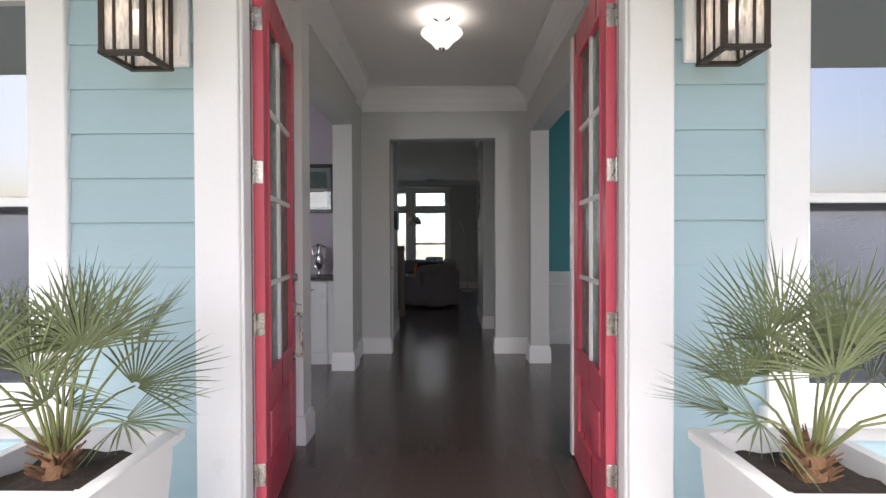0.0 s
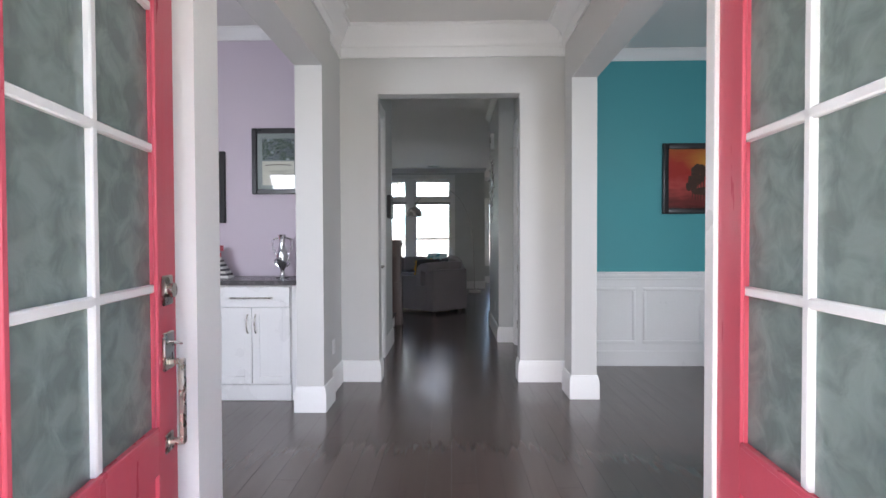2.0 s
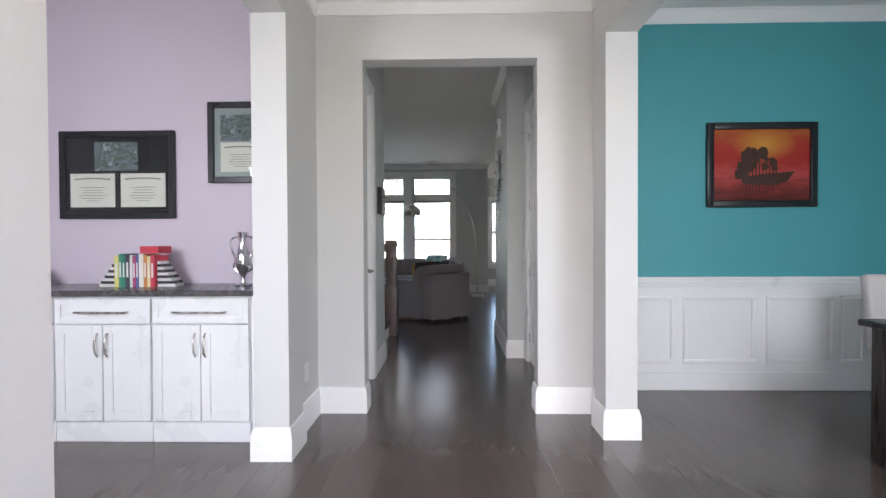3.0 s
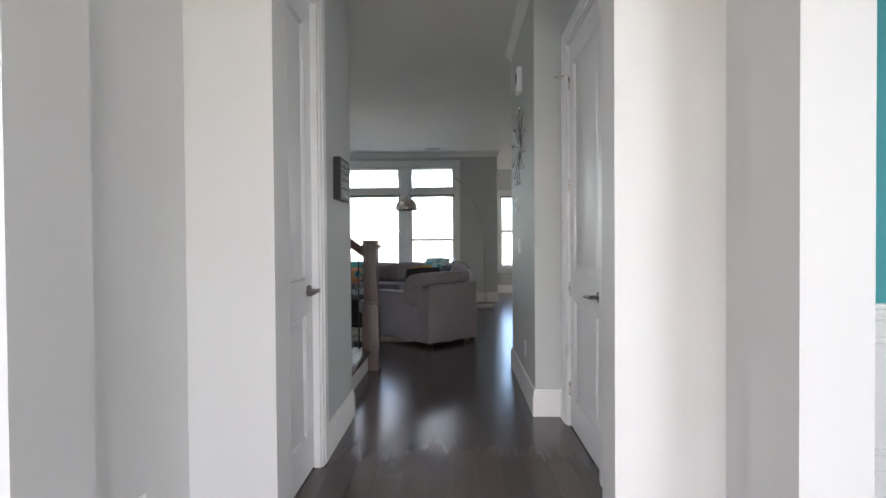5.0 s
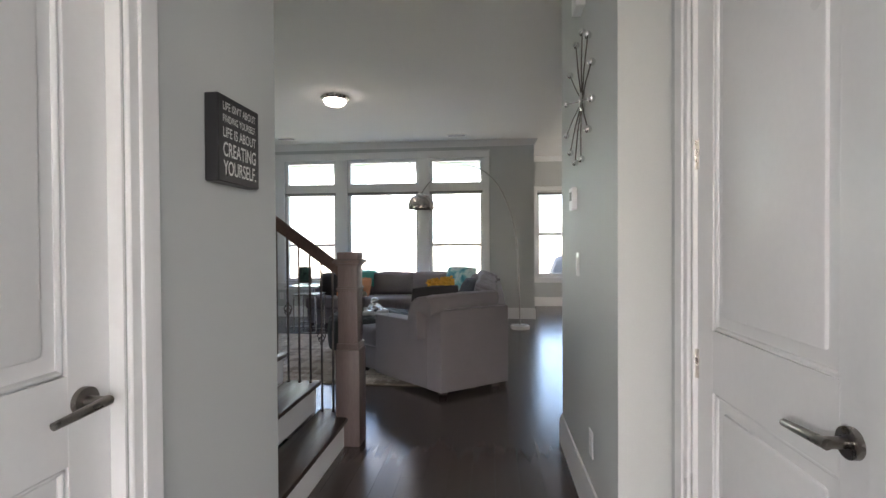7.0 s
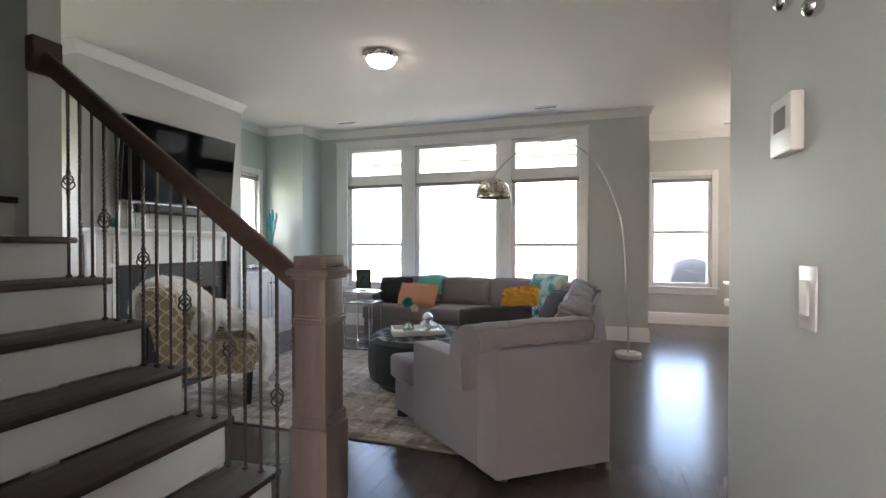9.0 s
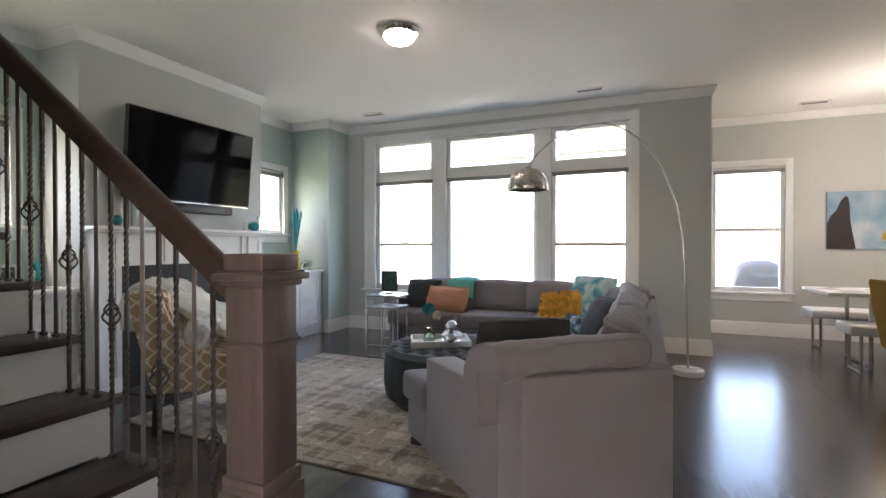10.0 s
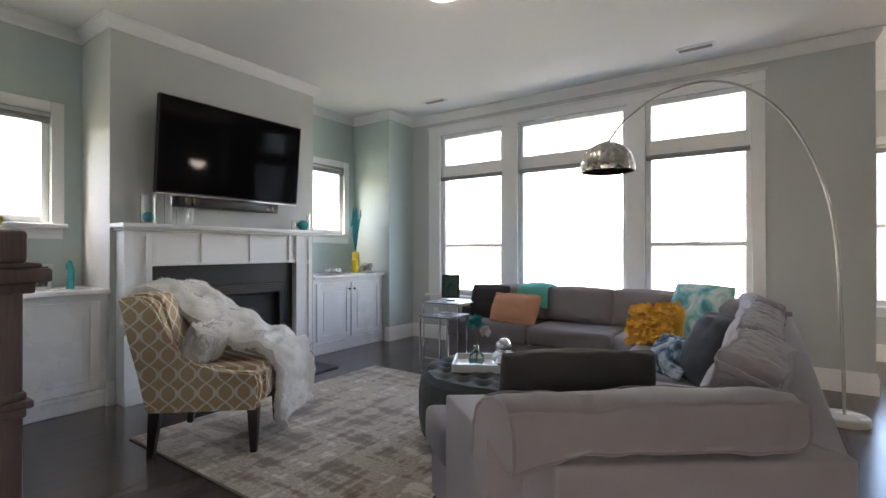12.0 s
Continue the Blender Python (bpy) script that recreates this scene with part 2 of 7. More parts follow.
structure("subfloor", boxed(-5.0, 1.88, -0.25, 5.2, 14.77, -0.012), CONCRETE, "slab beneath the wooden floor")
WELL_X, WELL_Y, WELL_TOP = (-4.58, -0.95), (6.80, 8.05), 5.6
ceil = bm_new()
for a in ((-4.9, 1.88, 5.3, WELL_Y[0]), (WELL_X[1], WELL_Y[0], 5.3, WELL_Y[1]), (-4.9, WELL_Y[0], WELL_X[0], WELL_Y[1]), (-4.9, WELL_Y[1], 5.3, 13.3)):
    box(ceil, a[0], a[1], H, a[2], a[3], H + 0.2)
structure("ceiling", ceil, CEIL, "flat matte white ceiling with a stairwell opening")
for a in ((-4.73, 6.66, -0.83, 6.80), (-4.73, 8.05, -0.83, 8.19), (-4.73, 6.80, -4.58, 8.05), (-0.95, 6.80, -0.83, 8.05)):
    structure("stairwell_wall", boxed(a[0], a[1], H + 0.2, a[2], a[3], WELL_TOP), LIVING, "pale grey-green wall of the upper stairwell")
structure("ceiling_stairwell", boxed(-4.73, 6.66, WELL_TOP, -0.83, 8.19, WELL_TOP + 0.15), CEIL, "flat white ceiling above the stairwell")
structure("ceiling_nook", boxed(0.60, 13.3, H, 5.3, 14.9, H + 0.2), CEIL, "flat matte white ceiling of the breakfast nook")

# ---- walls ----
FRONT_WIN = [(-2.6, -1.68), (1.50, 2.42)]
structure("wall_front", walled("y", 1.915, 2.02, -4.9, 5.2, -0.25, 3.6, [(-0.83, 0.80, -0.25, 2.49), *[(a, b, 0.6, 2.35) for a, b in FRONT_WIN]]), WALL, "front wall with double door and windows")
structure("wall_study_back", walled("y", 5.25, 5.42, -4.2, -1.087, 0, H), LILAC, "pale lilac painted study wall")
structure("wall_study_west", walled("x", -4.35, -4.2, 2.02, 5.42, 0, H), LILAC, "pale lilac painted study side wall")
structure("wall_dining_back", walled("y", 5.79, 5.94, 1.085, 4.4, 0, H), TEAL, "teal painted dining wall above white wainscot")
structure("wall_dining_east", walled("x", 4.25, 4.4, 2.02, 5.79, 0, H), TEAL, "teal painted dining side wall")
structure("wall_foyer_west", boxed(-1.09, 2.02, 0, -0.93, 2.86, H), WHITE, "white painted stub wall beside the front door")
structure("study_opening_end", boxed(-1.09, 2.86, 0, -0.855, 3.02, H), WHITE, "white trimmed end of the study opening")
structure("study_opening_header", boxed(-1.087, 3.02, 2.41, -0.897, 4.56, H), WALL, "pale grey beam over the study opening")
structure("study_opening_post", boxed(-1.087, 4.56, 0, -0.897, 4.79, H), WALL, "pale grey post at the study opening")
structure("wall_foyer_west_end", boxed(-1.087, 4.79, 0, -0.942, 5.275, H), WALL, "pale grey foyer wall")
structure("wall_foyer_east", boxed(0.897, 2.02, 0, 1.085, 2.70, H), WALL, "pale grey stub wall beside the front door")
structure("dining_opening_header", boxed(0.897, 2.70, 2.41, 1.085, 4.85, H), WALL, "pale grey beam over the dining opening")
structure("dining_opening_post", boxed(0.897, 4.85, 0, 1.085, 5.06, H), WALL, "pale grey post at the dining opening")
structure("wall_foyer_east_end", boxed(0.952, 5.06, 0, 1.085, 5.79, H), WALL, "pale grey foyer wall")
structure("wall_foyer_end", walled("y", 5.275, 5.42, -1.087, 0.952, 0, H, [(-0.622, 0.572, 0, 2.43)]), WALL, "pale grey wall with cased hallway opening")
structure("wall_hall_west", walled("x", -0.85, -0.70, 5.42, 6.80, 0, H, [(5.40, 6.068, 0, 2.44)]), LIVING, "pale grey-green hallway wall with a white door")
structure("wall_hall_east", walled("x", 0.73, 0.88, 5.42, 6.82, 0, H, [(5.94, 6.66, 0, 2.44)]), LIVING, "pale grey-green hallway wall with a white door")
structure("wall_hall_east_end", boxed(0.548, 6.82, 0, 0.88, 8.12, H), LIVING, "pale grey-green hallway wall with switches")
structure("wall_closet_west", walled("x", -1.6, -1.5, 5.42, 6.80, 0, H), WALL, "plain closet wall")
structure("wall_closet_east", walled("x", 1.5, 1.6, 5.94, 7.95, 0, H), WALL, "plain closet wall")
structure("wall_stair_south", walled("y", 6.66, 6.80, -4.58, -0.85, 0, H), LIVING, "pale grey-green wall beside the stairs")
structure("wall_stair_north", boxed(-4.58, 7.98, 0, -2.28, 8.12, H), LIVING, "pale grey-green wall enclosing the upper stairs")
structure("wall_kitchen_south", walled("y", 7.99, 8.12, 0.88, 5.1, 0, H), KITCHEN, "unseen kitchen wall darkened to cut bounced light")
structure("wall_east", walled("x", 5.1, 5.25, 7.95, 14.77, 0, H), LIVING, "pale grey-green kitchen wall")
WEST_WIN = [(8.42, 9.18), (11.55, 12.31)]
structure("wall_west", walled("x", -4.73, -4.58, 6.66, 13.2, 0, H, [(a, b, 1.40, 2.27) for a, b in WEST_WIN]), SAGE, "pale sage green alcove wall with small windows")
structure("chimney_breast", boxed(-4.58, 9.387, 0, -4.034, 11.336, H), LIVING, "pale grey-green chimney breast behind the television")
structure("alcove_wall", boxed(-4.58, 12.50, 0, -3.94, 13.0, H), SAGE, "pale sage green alcove wall")
NORTH_WIN = [(-3.47, -2.55), (-2.35, -1.11), (-0.93, -0.02)]
structure("wall_north", walled("y", 13.0, 13.17, -4.73, 0.82, 0, H, [(a, b, 0.62, 2.70) for a, b in NORTH_WIN]), LIVING, "pale grey-green wall with three tall windows")
structure("wall_breakfast_west", boxed(0.67, 13.17, 0, 0.82, 14.62, H), LIVING, "pale grey-green breakfast nook side wall")
structure("wall_breakfast", walled("y", 14.62, 14.77, 0.67, 5.25, 0, H, [(1.02, 1.87, 0.60, 2.30)]), LIVING, "pale grey-green breakfast wall with a window")

# ---- baseboards and crown mouldings ----
def trims(name, paths, section, label):
    for path in paths:
        structure(name, run(path, section), WHITE, label)


trims("baseboard", [
    [(-0.622, 5.42), (-0.622, 5.275), (-0.942, 5.275), (-0.942, 4.79), (-0.897, 4.79), (-0.897, 4.56), (-1.087, 4.56), (-1.087, 4.76)],
    [(1.085, 5.77), (1.085, 4.85), (0.897, 4.85), (0.897, 5.06), (0.952, 5.06), (0.952, 5.275), (0.572, 5.275), (0.572, 5.42)],
    [(-1.09, 2.02), (-1.09, 3.02), (-0.855, 3.02), (-0.855, 2.86), (-0.93, 2.86), (-0.93, 2.02)],
    [(0.897, 2.02), (0.897, 2.70), (1.085, 2.70), (1.085, 2.02)],
    [(-0.82, 6.80), (-0.70, 6.80), (-0.70, 6.16)],
    [(0.73, 6.76), (0.73, 6.82), (0.548, 6.82), (0.548, 8.12), (5.1, 8.12), (5.1, 14.62), (0.82, 14.62), (0.82, 13.0), (-3.94, 13.0), (-3.94, 12.5), (-4.0, 12.5)],
    [(0.73, 5.42), (0.73, 5.86)],
    [(-4.034, 9.42), (-4.034, 9.387), (-4.08, 9.387)],
    [(-4.0, 8.12), (-2.28, 8.12), (-2.28, 7.98)],
    [(-1.5, 5.25), (-1.10, 5.25)], [(-4.2, 4.7), (-4.2, 2.02)],
], BASE, "white painted wooden baseboard")
trims("crown_moulding", [[(0.952, 5.274), (-0.942, 5.275), (-0.942, 4.79), (-0.897, 4.79), (-0.897, 2.02), (0.897, 2.02), (0.897, 5.06), (0.952, 5.06), (0.952, 5.276)]], CROWN_TALL, "tall white crown moulding of the foyer")
trims("crown_moulding", [
    [(-1.09, 5.25), (-4.2, 5.25), (-4.2, 2.02)],
    [(4.25, 2.02), (4.25, 5.79), (1.085, 5.79), (1.085, 2.02)],
    [(0.548, 6.90), (0.548, 8.12), (5.1, 8.12), (5.1, 14.62), (0.82, 14.62), (0.82, 13.0), (-3.94, 13.0), (-3.94, 12.5), (-4.58, 12.5), (-4.58, 11.336), (-4.034, 11.336), (-4.034, 9.387), (-4.58, 9.387), (-4.58, 8.12), (-2.28, 8.12)],
], CROWN, "white crown moulding")


# ---- dining wainscot ----
wains = structure("wainscot", boxed(1.103, 5.780, 0.02, 4.238, 5.79, 0.84), WHITE, "white panelled wainscot along the dining wall")
part("base_rail", boxed(1.103, 5.768, 0.0, 4.238, 5.7798, 0.145, 0.003), WHITE, wains)
part("top_rail", boxed(1.103, 5.774, 0.765, 4.238, 5.7798, 0.83), WHITE, wains)
part("chair_rail", box(box(boxed(1.09, 5.745, 0.872, 4.25, 5.79, 0.896, 0.006, 2), 1.09, 5.758, 0.838, 4.25, 5.79, 0.872, 0.008, 2), 1.09, 5.77, 0.818, 4.25, 5.79, 0.838, 0.004), WHITE, wains)


def picture_mould(x0, x1, z0, z1, y):
    bm = bm_new()
    w = 0.03
    for a in ((x0, z0, x1, z0 + w), (x0, z1 - w, x1, z1), (x0, z0 + w, x0 + w, z1 - w), (x1 - w, z0 + w, x1, z1 - w)):
        box(bm, a[0], y - 0.02, a[1], a[2], y, a[3], 0.007, 2)
    return bm


for c, half in ((1.457, 0.275), (2.083, 0.28), (2.709, 0.26), (3.12, 0.09)):
    part("panel", picture_mould(c - half, c + half, 0.216, 0.745, 5.78), WHITE, wains)
wains_e = structure("wainscot_east", box(box(boxed(4.24, 2.02, 0, 4.25, 5.74, 0.84), 4.228, 2.02, 0, 4.24, 5.74, 0.145), 4.205, 2.02, 0.838, 4.25, 5.744, 0.894, 0.008, 2), WHITE, "white panelled wainscot along the dining side wall")


# ---- windows ----
def window(name, label, m, w, z0, z1, rails=(), bars=(), shade=0.0, uprights=(), sill=True, case=0.0, depth=0.12, glass=PANE):
    """A window in its wall: local x along the wall, y out of the room; frame, panes, meeting rails and shade."""
    win = thing(name, m, label, "", "")
    tagged(win, kind="structure")
    h, f = w / 2, 0.05
    bm = bm_new()
    for a in ((-h, z0, -h + f, z1), (h - f, z0, h, z1), (-h + f, z0, h - f, z0 + f), (-h + f, z1 - f, h - f, z1)):
        box(bm, a[0], 0.03, a[1], a[2], depth, a[3], 0.004)
    part("window_frame", bm, WHITE, win)
    for z, t in bars:
        part("mullion", boxed(-h + f, 0.03, z - t / 2, h - f, depth, z + t / 2, 0.004), WHITE, win)
    for z in rails:
        part("sash_rail", boxed(-h + f, 0.055, z - 0.022, h - f, depth - 0.02, z + 0.022, 0.004), WHITE, win)
        part("sash_lock", boxed(-0.03, 0.035, z + 0.022, 0.03, 0.06, z + 0.036, 0.004), NICKEL, win)
    for x in uprights:
        part("glazing_bar", boxed(x - 0.006, 0.086, z0 + f, x + 0.006, 0.096, z1 - f), WHITE, win)
    levels = sorted([z0 + f, z1 - f] + [v for z, t in bars for v in (z - t / 2, z + t / 2)] + [v for z in rails for v in (z - 0.022, z + 0.022)])
    for a, b in zip(levels[::2], levels[1::2]):
        ob = part("pane", boxed(-h + f, 0.078, a, h - f, 0.082, b), glass, win, smooth=False)
        ob.visible_shadow = False
    if shade:
        part("roller_shade", cyl(bm_new(), (-h + 0.012, 0.004, shade), (h - 0.012, 0.004, shade), 0.027, seg=16), SHADE, win, "grey rolled-up roller shade")
    if case:
        bm = bm_new()
        for a in ((-h - case, z0 - 0.02, -h, z1 + case), (h, z0 - 0.02, h + case, z1 + case), (-h, z1, h, z1 + case)):
            box(bm, a[0], -0.02, a[1], a[2], 0.0, a[3], 0.005)
        part("casing", bm, WHITE, win)
    if sill:
        part("window_sill", box(boxed(-h - case - 0.02, -0.045, z0 - 0.045, h + case + 0.02, 0.03, z0 - 0.01, 0.008, 2), -h - case + 0.01, -0.018, z0 - 0.13, h + case - 0.01, 0.0, z0 - 0.045, 0.004), WHITE, win)
    return win


SCREENMESH = bpy.data.materials.new("dark_insect_mesh")
SCREENMESH.use_nodes = True
_n, _k = SCREENMESH.node_tree.nodes, SCREENMESH.node_tree.links.new
mesh_gap, mesh_wire, mesh_mix = _n.new("ShaderNodeBsdfTransparent"), _n.new("ShaderNodeBsdfDiffuse"), _n.new("ShaderNodeMixShader")
mesh_wire.inputs[0].default_value, mesh_mix.inputs[0].default_value = (0.055, 0.058, 0.065, 1), 0.68
_k(mesh_gap.outputs[0], mesh_mix.inputs[1]), _k(mesh_wire.outputs[0], mesh_mix.inputs[2]), _k(mesh_mix.outputs[0], _n["Material Output"].inputs[0])
SHADE = material("grey_shade_fabric", (0.30, 0.30, 0.29), 0.8)
for i, (a, b) in enumerate(NORTH_WIN):
    window(f"window_{i + 1}", "tall white window with transom and rolled-up grey shade", pose((a + b) / 2, 13.0, 0), b - a, 0.62, 2.70, rails=() if i == 1 else (1.24,), bars=((2.21, 0.17),), shade=2.118, sill=False)
case_n = bm_new()
for a, b in ((-3.655, -3.47), (-2.55, -2.35), (-1.11, -0.93), (-0.02, 0.085)):
    box(case_n, a, 12.975, 0.60, b, 13.0, 2.70, 0.005)
box(case_n, -3.655, 12.972, 2.70, 0.085, 13.0, 2.805, 0.006)
box(case_n, -3.67, 12.958, 2.797, 0.10, 13.0, 2.818, 0.006)
box(case_n, -3.70, 12.94, 0.565, 0.13, 13.02, 0.60, 0.008)
box(case_n, -3.64, 12.978, 0.47, 0.07, 13.0, 0.565, 0.005)
structure("window_casing", case_n, WHITE, "white casing around the three tall windows")
window("window_4", "white double-hung window of the breakfast nook", pose(1.445, 14.62, 0), 0.85, 0.60, 2.30, rails=(1.44,), shade=2.235, case=0.085)
for i, (a, b) in enumerate(WEST_WIN):
    window(f"window_{i + 5}", "small white alcove window with rolled shade", pose(-4.58, (a + b) / 2, 0, 0, 0, 90), b - a, 1.40, 2.27, shade=2.205, case=0.085)
for i, (a, b) in enumerate(FRONT_WIN):
    w = window(f"window_{i + 7}", "white double-hung porch window with dark glass", pose((a + b) / 2, 2.02, 0, 0, 0, 0), b - a, 0.60, 2.35, rails=(1.43,), uprights=(-0.155, 0.155), sill=False, depth=0.13, glass=TINTED)
    part("glazing_bar", boxed(-0.41, 0.086, 1.912, 0.41, 0.096, 1.924), WHITE, w)
    part("insect_screen", boxed(-0.41, 0.052, 0.65, 0.41, 0.0535, 1.408), SCREENMESH, w, "dark insect screen", smooth=False)
    w.matrix_basis = pose((a + b) / 2, 1.91, 0)
    s = -1 if i else 1
    bm = bm_new()
    box(bm, b, 1.875, 0.50, b + 0.165, 1.915, 2.52, 0.006)
    box(bm, a - 0.165, 1.875, 0.50, a, 1.915, 2.52, 0.006)
    box(bm, a, 1.875, 2.35, b, 1.915, 2.52, 0.006)
    box(bm, a - 0.19, 1.85, 0.50, b + 0.19, 1.92, 0.58, 0.008)
    structure("porch_window_trim", bm, WHITE, "wide white trim around the porch window")

# ---- front double doors, open inwards ----
RAIN = bpy.data.materials.new("obscure_rain_glass")
RAIN.use_nodes = True
_n, _k = RAIN.node_tree.nodes, RAIN.node_tree.links.new
rain_co, rain_noise, rain_bump = _n.new("ShaderNodeTexCoord"), _n.new("ShaderNodeTexNoise"), _n.new("ShaderNodeBump")
rain_noise.inputs["Scale"].default_value, rain_noise.inputs["Detail"].default_value, rain_noise.inputs["Distortion"].default_value = 13, 3, 0.6
rain_bump.inputs["Strength"].default_value, rain_bump.inputs["Distance"].default_value = 0.55, 0.012
_k(rain_co.outputs["Object"], rain_noise.inputs["Vector"]), _k(rain_noise.outputs[0], rain_bump.inputs["Height"])
see, haze, back, gloss = _n.new("ShaderNodeBsdfTransparent"), _n.new("ShaderNodeBsdfTranslucent"), _n.new("ShaderNodeBsdfDiffuse"), _n.new("ShaderNodeBsdfGlossy")
see.inputs[0].default_value = (0.68, 0.76, 0.72, 1)
haze.inputs[0].default_value = (0.70, 0.83, 0.77, 1)
back.inputs[0].default_value = (0.54, 0.66, 0.61, 1)
gloss.inputs["Roughness"].default_value = 0.16
scatter, body, glass = _n.new("ShaderNodeMixShader"), _n.new("ShaderNodeMixShader"), _n.new("ShaderNodeMixShader")
mottle = _n.new("ShaderNodeMapRange")
mottle.inputs["From Min"].default_value, mottle.inputs["From Max"].default_value = 0.38, 0.62
mottle.inputs["To Min"].default_value, mottle.inputs["To Max"].default_value = 0.52, 0.72
_k(rain_noise.outputs[0], mottle.inputs["Value"]), _k(mottle.outputs[0], body.inputs[0])
scatter.inputs[0].default_value = 0.5
_k(haze.outputs[0], scatter.inputs[1]), _k(back.outputs[0], scatter.inputs[2])
_k(see.outputs[0], body.inputs[1]), _k(scatter.outputs[0], body.inputs[2])
rain_edge = _n.new("ShaderNodeFresnel")
rain_edge.inputs["IOR"].default_value = 1.5
for nd in (haze, back, gloss, rain_edge):
    _k(rain_bump.outputs[0], nd.inputs["Normal"])
_k(rain_edge.outputs[0], glass.inputs[0]), _k(body.outputs[0], glass.inputs[1]), _k(gloss.outputs[0], glass.inputs[2])
_k(glass.outputs[0], _n["Material Output"].inputs[0])


def hinge(parent, z, s):
    """A butt hinge at the leaf's hinge edge."""
    bm = bm_new()
    box(bm, min(0, s * 0.042), -0.004, z - 0.05, max(0, s * 0.042), 0.0, z + 0.05, 0.003)
    box(bm, min(0, -s * 0.036), -0.006, z - 0.05, max(0, -s * 0.036), -0.002, z + 0.05, 0.003)
    cyl(bm, (0, -0.005, z - 0.053), (0, -0.005, z + 0.053), 0.007, seg=10)
    for dz in (-0.03, 0.0, 0.03):
        cyl(bm, (s * 0.026, -0.003, z + dz), (s * 0.026, -0.0065, z + dz), 0.004, seg=8)
    part("hinge", bm, NICKEL, parent)


def front_leaf(name, m, s, lockset, w):
    """One leaf; local y along its width, thickness towards s, hinge edge at the origin."""
    door = thing(name, m, "open red wooden front door with white-barred obscure glass", "")
    tagged(door, kind="structure")
    t, top = s * 0.045, 2.43
    g0, g1 = 0.085, w - 0.125
    x0, x1 = min(0, t), max(0, t)
    bm = bm_new()
    box(bm, x0, 0, 0.012, x1, g0, top, 0.002)
    box(bm, x0, g1, 0.012, x1, w, top, 0.002)
    box(bm, x0, g0, 0.012, x1, g1, 0.20, 0.0)
    box(bm, x0, g0, 0.52, x1, g1, 0.655, 0.0)
    box(bm, x0, g0, 2.27, x1, g1, top, 0.0)
    part("leaf_frame", bm, RED, door)
    bm = bm_new()
    box(bm, x0 + 0.012, g0, 0.20, x1 - 0.012, g1, 0.52)
    box(bm, x0 + 0.003, g0 + 0.05, 0.25, x1 - 0.003, g1 - 0.05, 0.47, 0.009, 2)
    part("bottom_panel", bm, RED, door)
    bm = bm_new()
    for sx in (x0 - 0.006, x1 - 0.006):
        for a in ((g0 - 0.007, 0.645, g0 + 0.01, 2.28), (g1 - 0.01, 0.645, g1 + 0.007, 2.28), (g0 + 0.01, 0.645, g1 - 0.01, 0.662), (g0 + 0.01, 2.263, g1 - 0.01, 2.28)):
            box(bm, sx, a[0], a[1], sx + 0.012, a[2], a[3], 0.003)
    part("glazing_bead", bm, RED, door)
    pane = part("pane", boxed((x0 + x1) / 2 - 0.003, g0, 0.655, (x0 + x1) / 2 + 0.003, g1, 2.27), RAIN, door, "grey-green obscure textured glass", smooth=False)
    pane.visible_shadow = False
    for a in (((g0 + g1) / 2 - 0.012, 0.655, (g0 + g1) / 2 + 0.012, 2.27), *[(g0, z - 0.012, g1, z + 0.012) for z in (1.06, 1.463, 1.866)]):
        part("glazing_bar", boxed(x0 + 0.004, a[0], a[1], x1 - 0.004, a[2], a[3], 0.004), WHITE, door, "white glazing bar")
    for z in (0.235, 0.895, 1.558, 2.22):
        hinge(door, z, s)
    if lockset:
        f = t
        y = w - 0.068
        bolt = part("deadbolt", box(cyl(bm_new(), (f, y, 1.05), (f + s * 0.024, y, 1.05), 0.022, seg=20), min(f, f + s * 0.008), y - 0.033, 1.005, max(f, f + s * 0.008), y + 0.033, 1.095, 0.004), NICKEL, door)
        part("handle_plate", boxed(min(f, f + s * 0.01), y - 0.033, 0.81, max(f, f + s * 0.01), y + 0.033, 0.925, 0.004), NICKEL, door)
        bm = bm_new()
        for z0, z1 in ((0.826, 0.844), (0.583, 0.601)):
            box(bm, min(f, f + s * 0.05), y - 0.009, z0, max(f, f + s * 0.05), y + 0.009, z1, 0.003)
        box(bm, min(f + s * 0.034, f + s * 0.052), y - 0.0095, 0.583, max(f + s * 0.034, f + s * 0.052), y + 0.0095, 0.844, 0.004)
        box(bm, min(f, f + s * 0.008), y - 0.025, 0.56, max(f, f + s * 0.008), y + 0.025, 0.62, 0.004)
        tube(bm, [(f, y, 0.895), (f + s * 0.028, y, 0.892), (f + s * 0.046, y, 0.888)], 0.006, 8, 0.003)
        part("pull_handle", bm, NICKEL, door)
    else:
        part("astragal", boxed(x0 - 0.012, w, 0.012, x1 + 0.012, w + 0.055, top, 0.003), WHITE, door, "white astragal strip")
    return door


front_leaf("door_1", pose(-0.797, 2.0, 0, 0, 0, 9.0), 1, True, 0.775)
front_leaf("door_2", pose(0.770, 2.0, 0, 0, 0, -3.7), -1, False, 0.69)
bm = bm_new()
for s, inner, outer in ((-1, -0.80, -0.985), (1, 0.773, 0.955)):
    box(bm, min(inner, outer), 1.865, -0.03, max(inner, outer), 1.913, 2.49, 0.005)
    j = -0.83 if s < 0 else 0.80
    box(bm, min(j, inner), 1.913, -0.03, max(j, inner), 2.022, 2.49)
    box(bm, min(inner, inner - s * 0.014), 1.875, -0.03, max(inner, inner - s * 0.014), 1.95, 2.47, 0.004)
box(bm, -1.02, 1.86, 2.49, 0.99, 1.913, 2.66, 0.006)
box(bm, -0.83, 1.913, 2.452, 0.80, 2.022, 2.49)
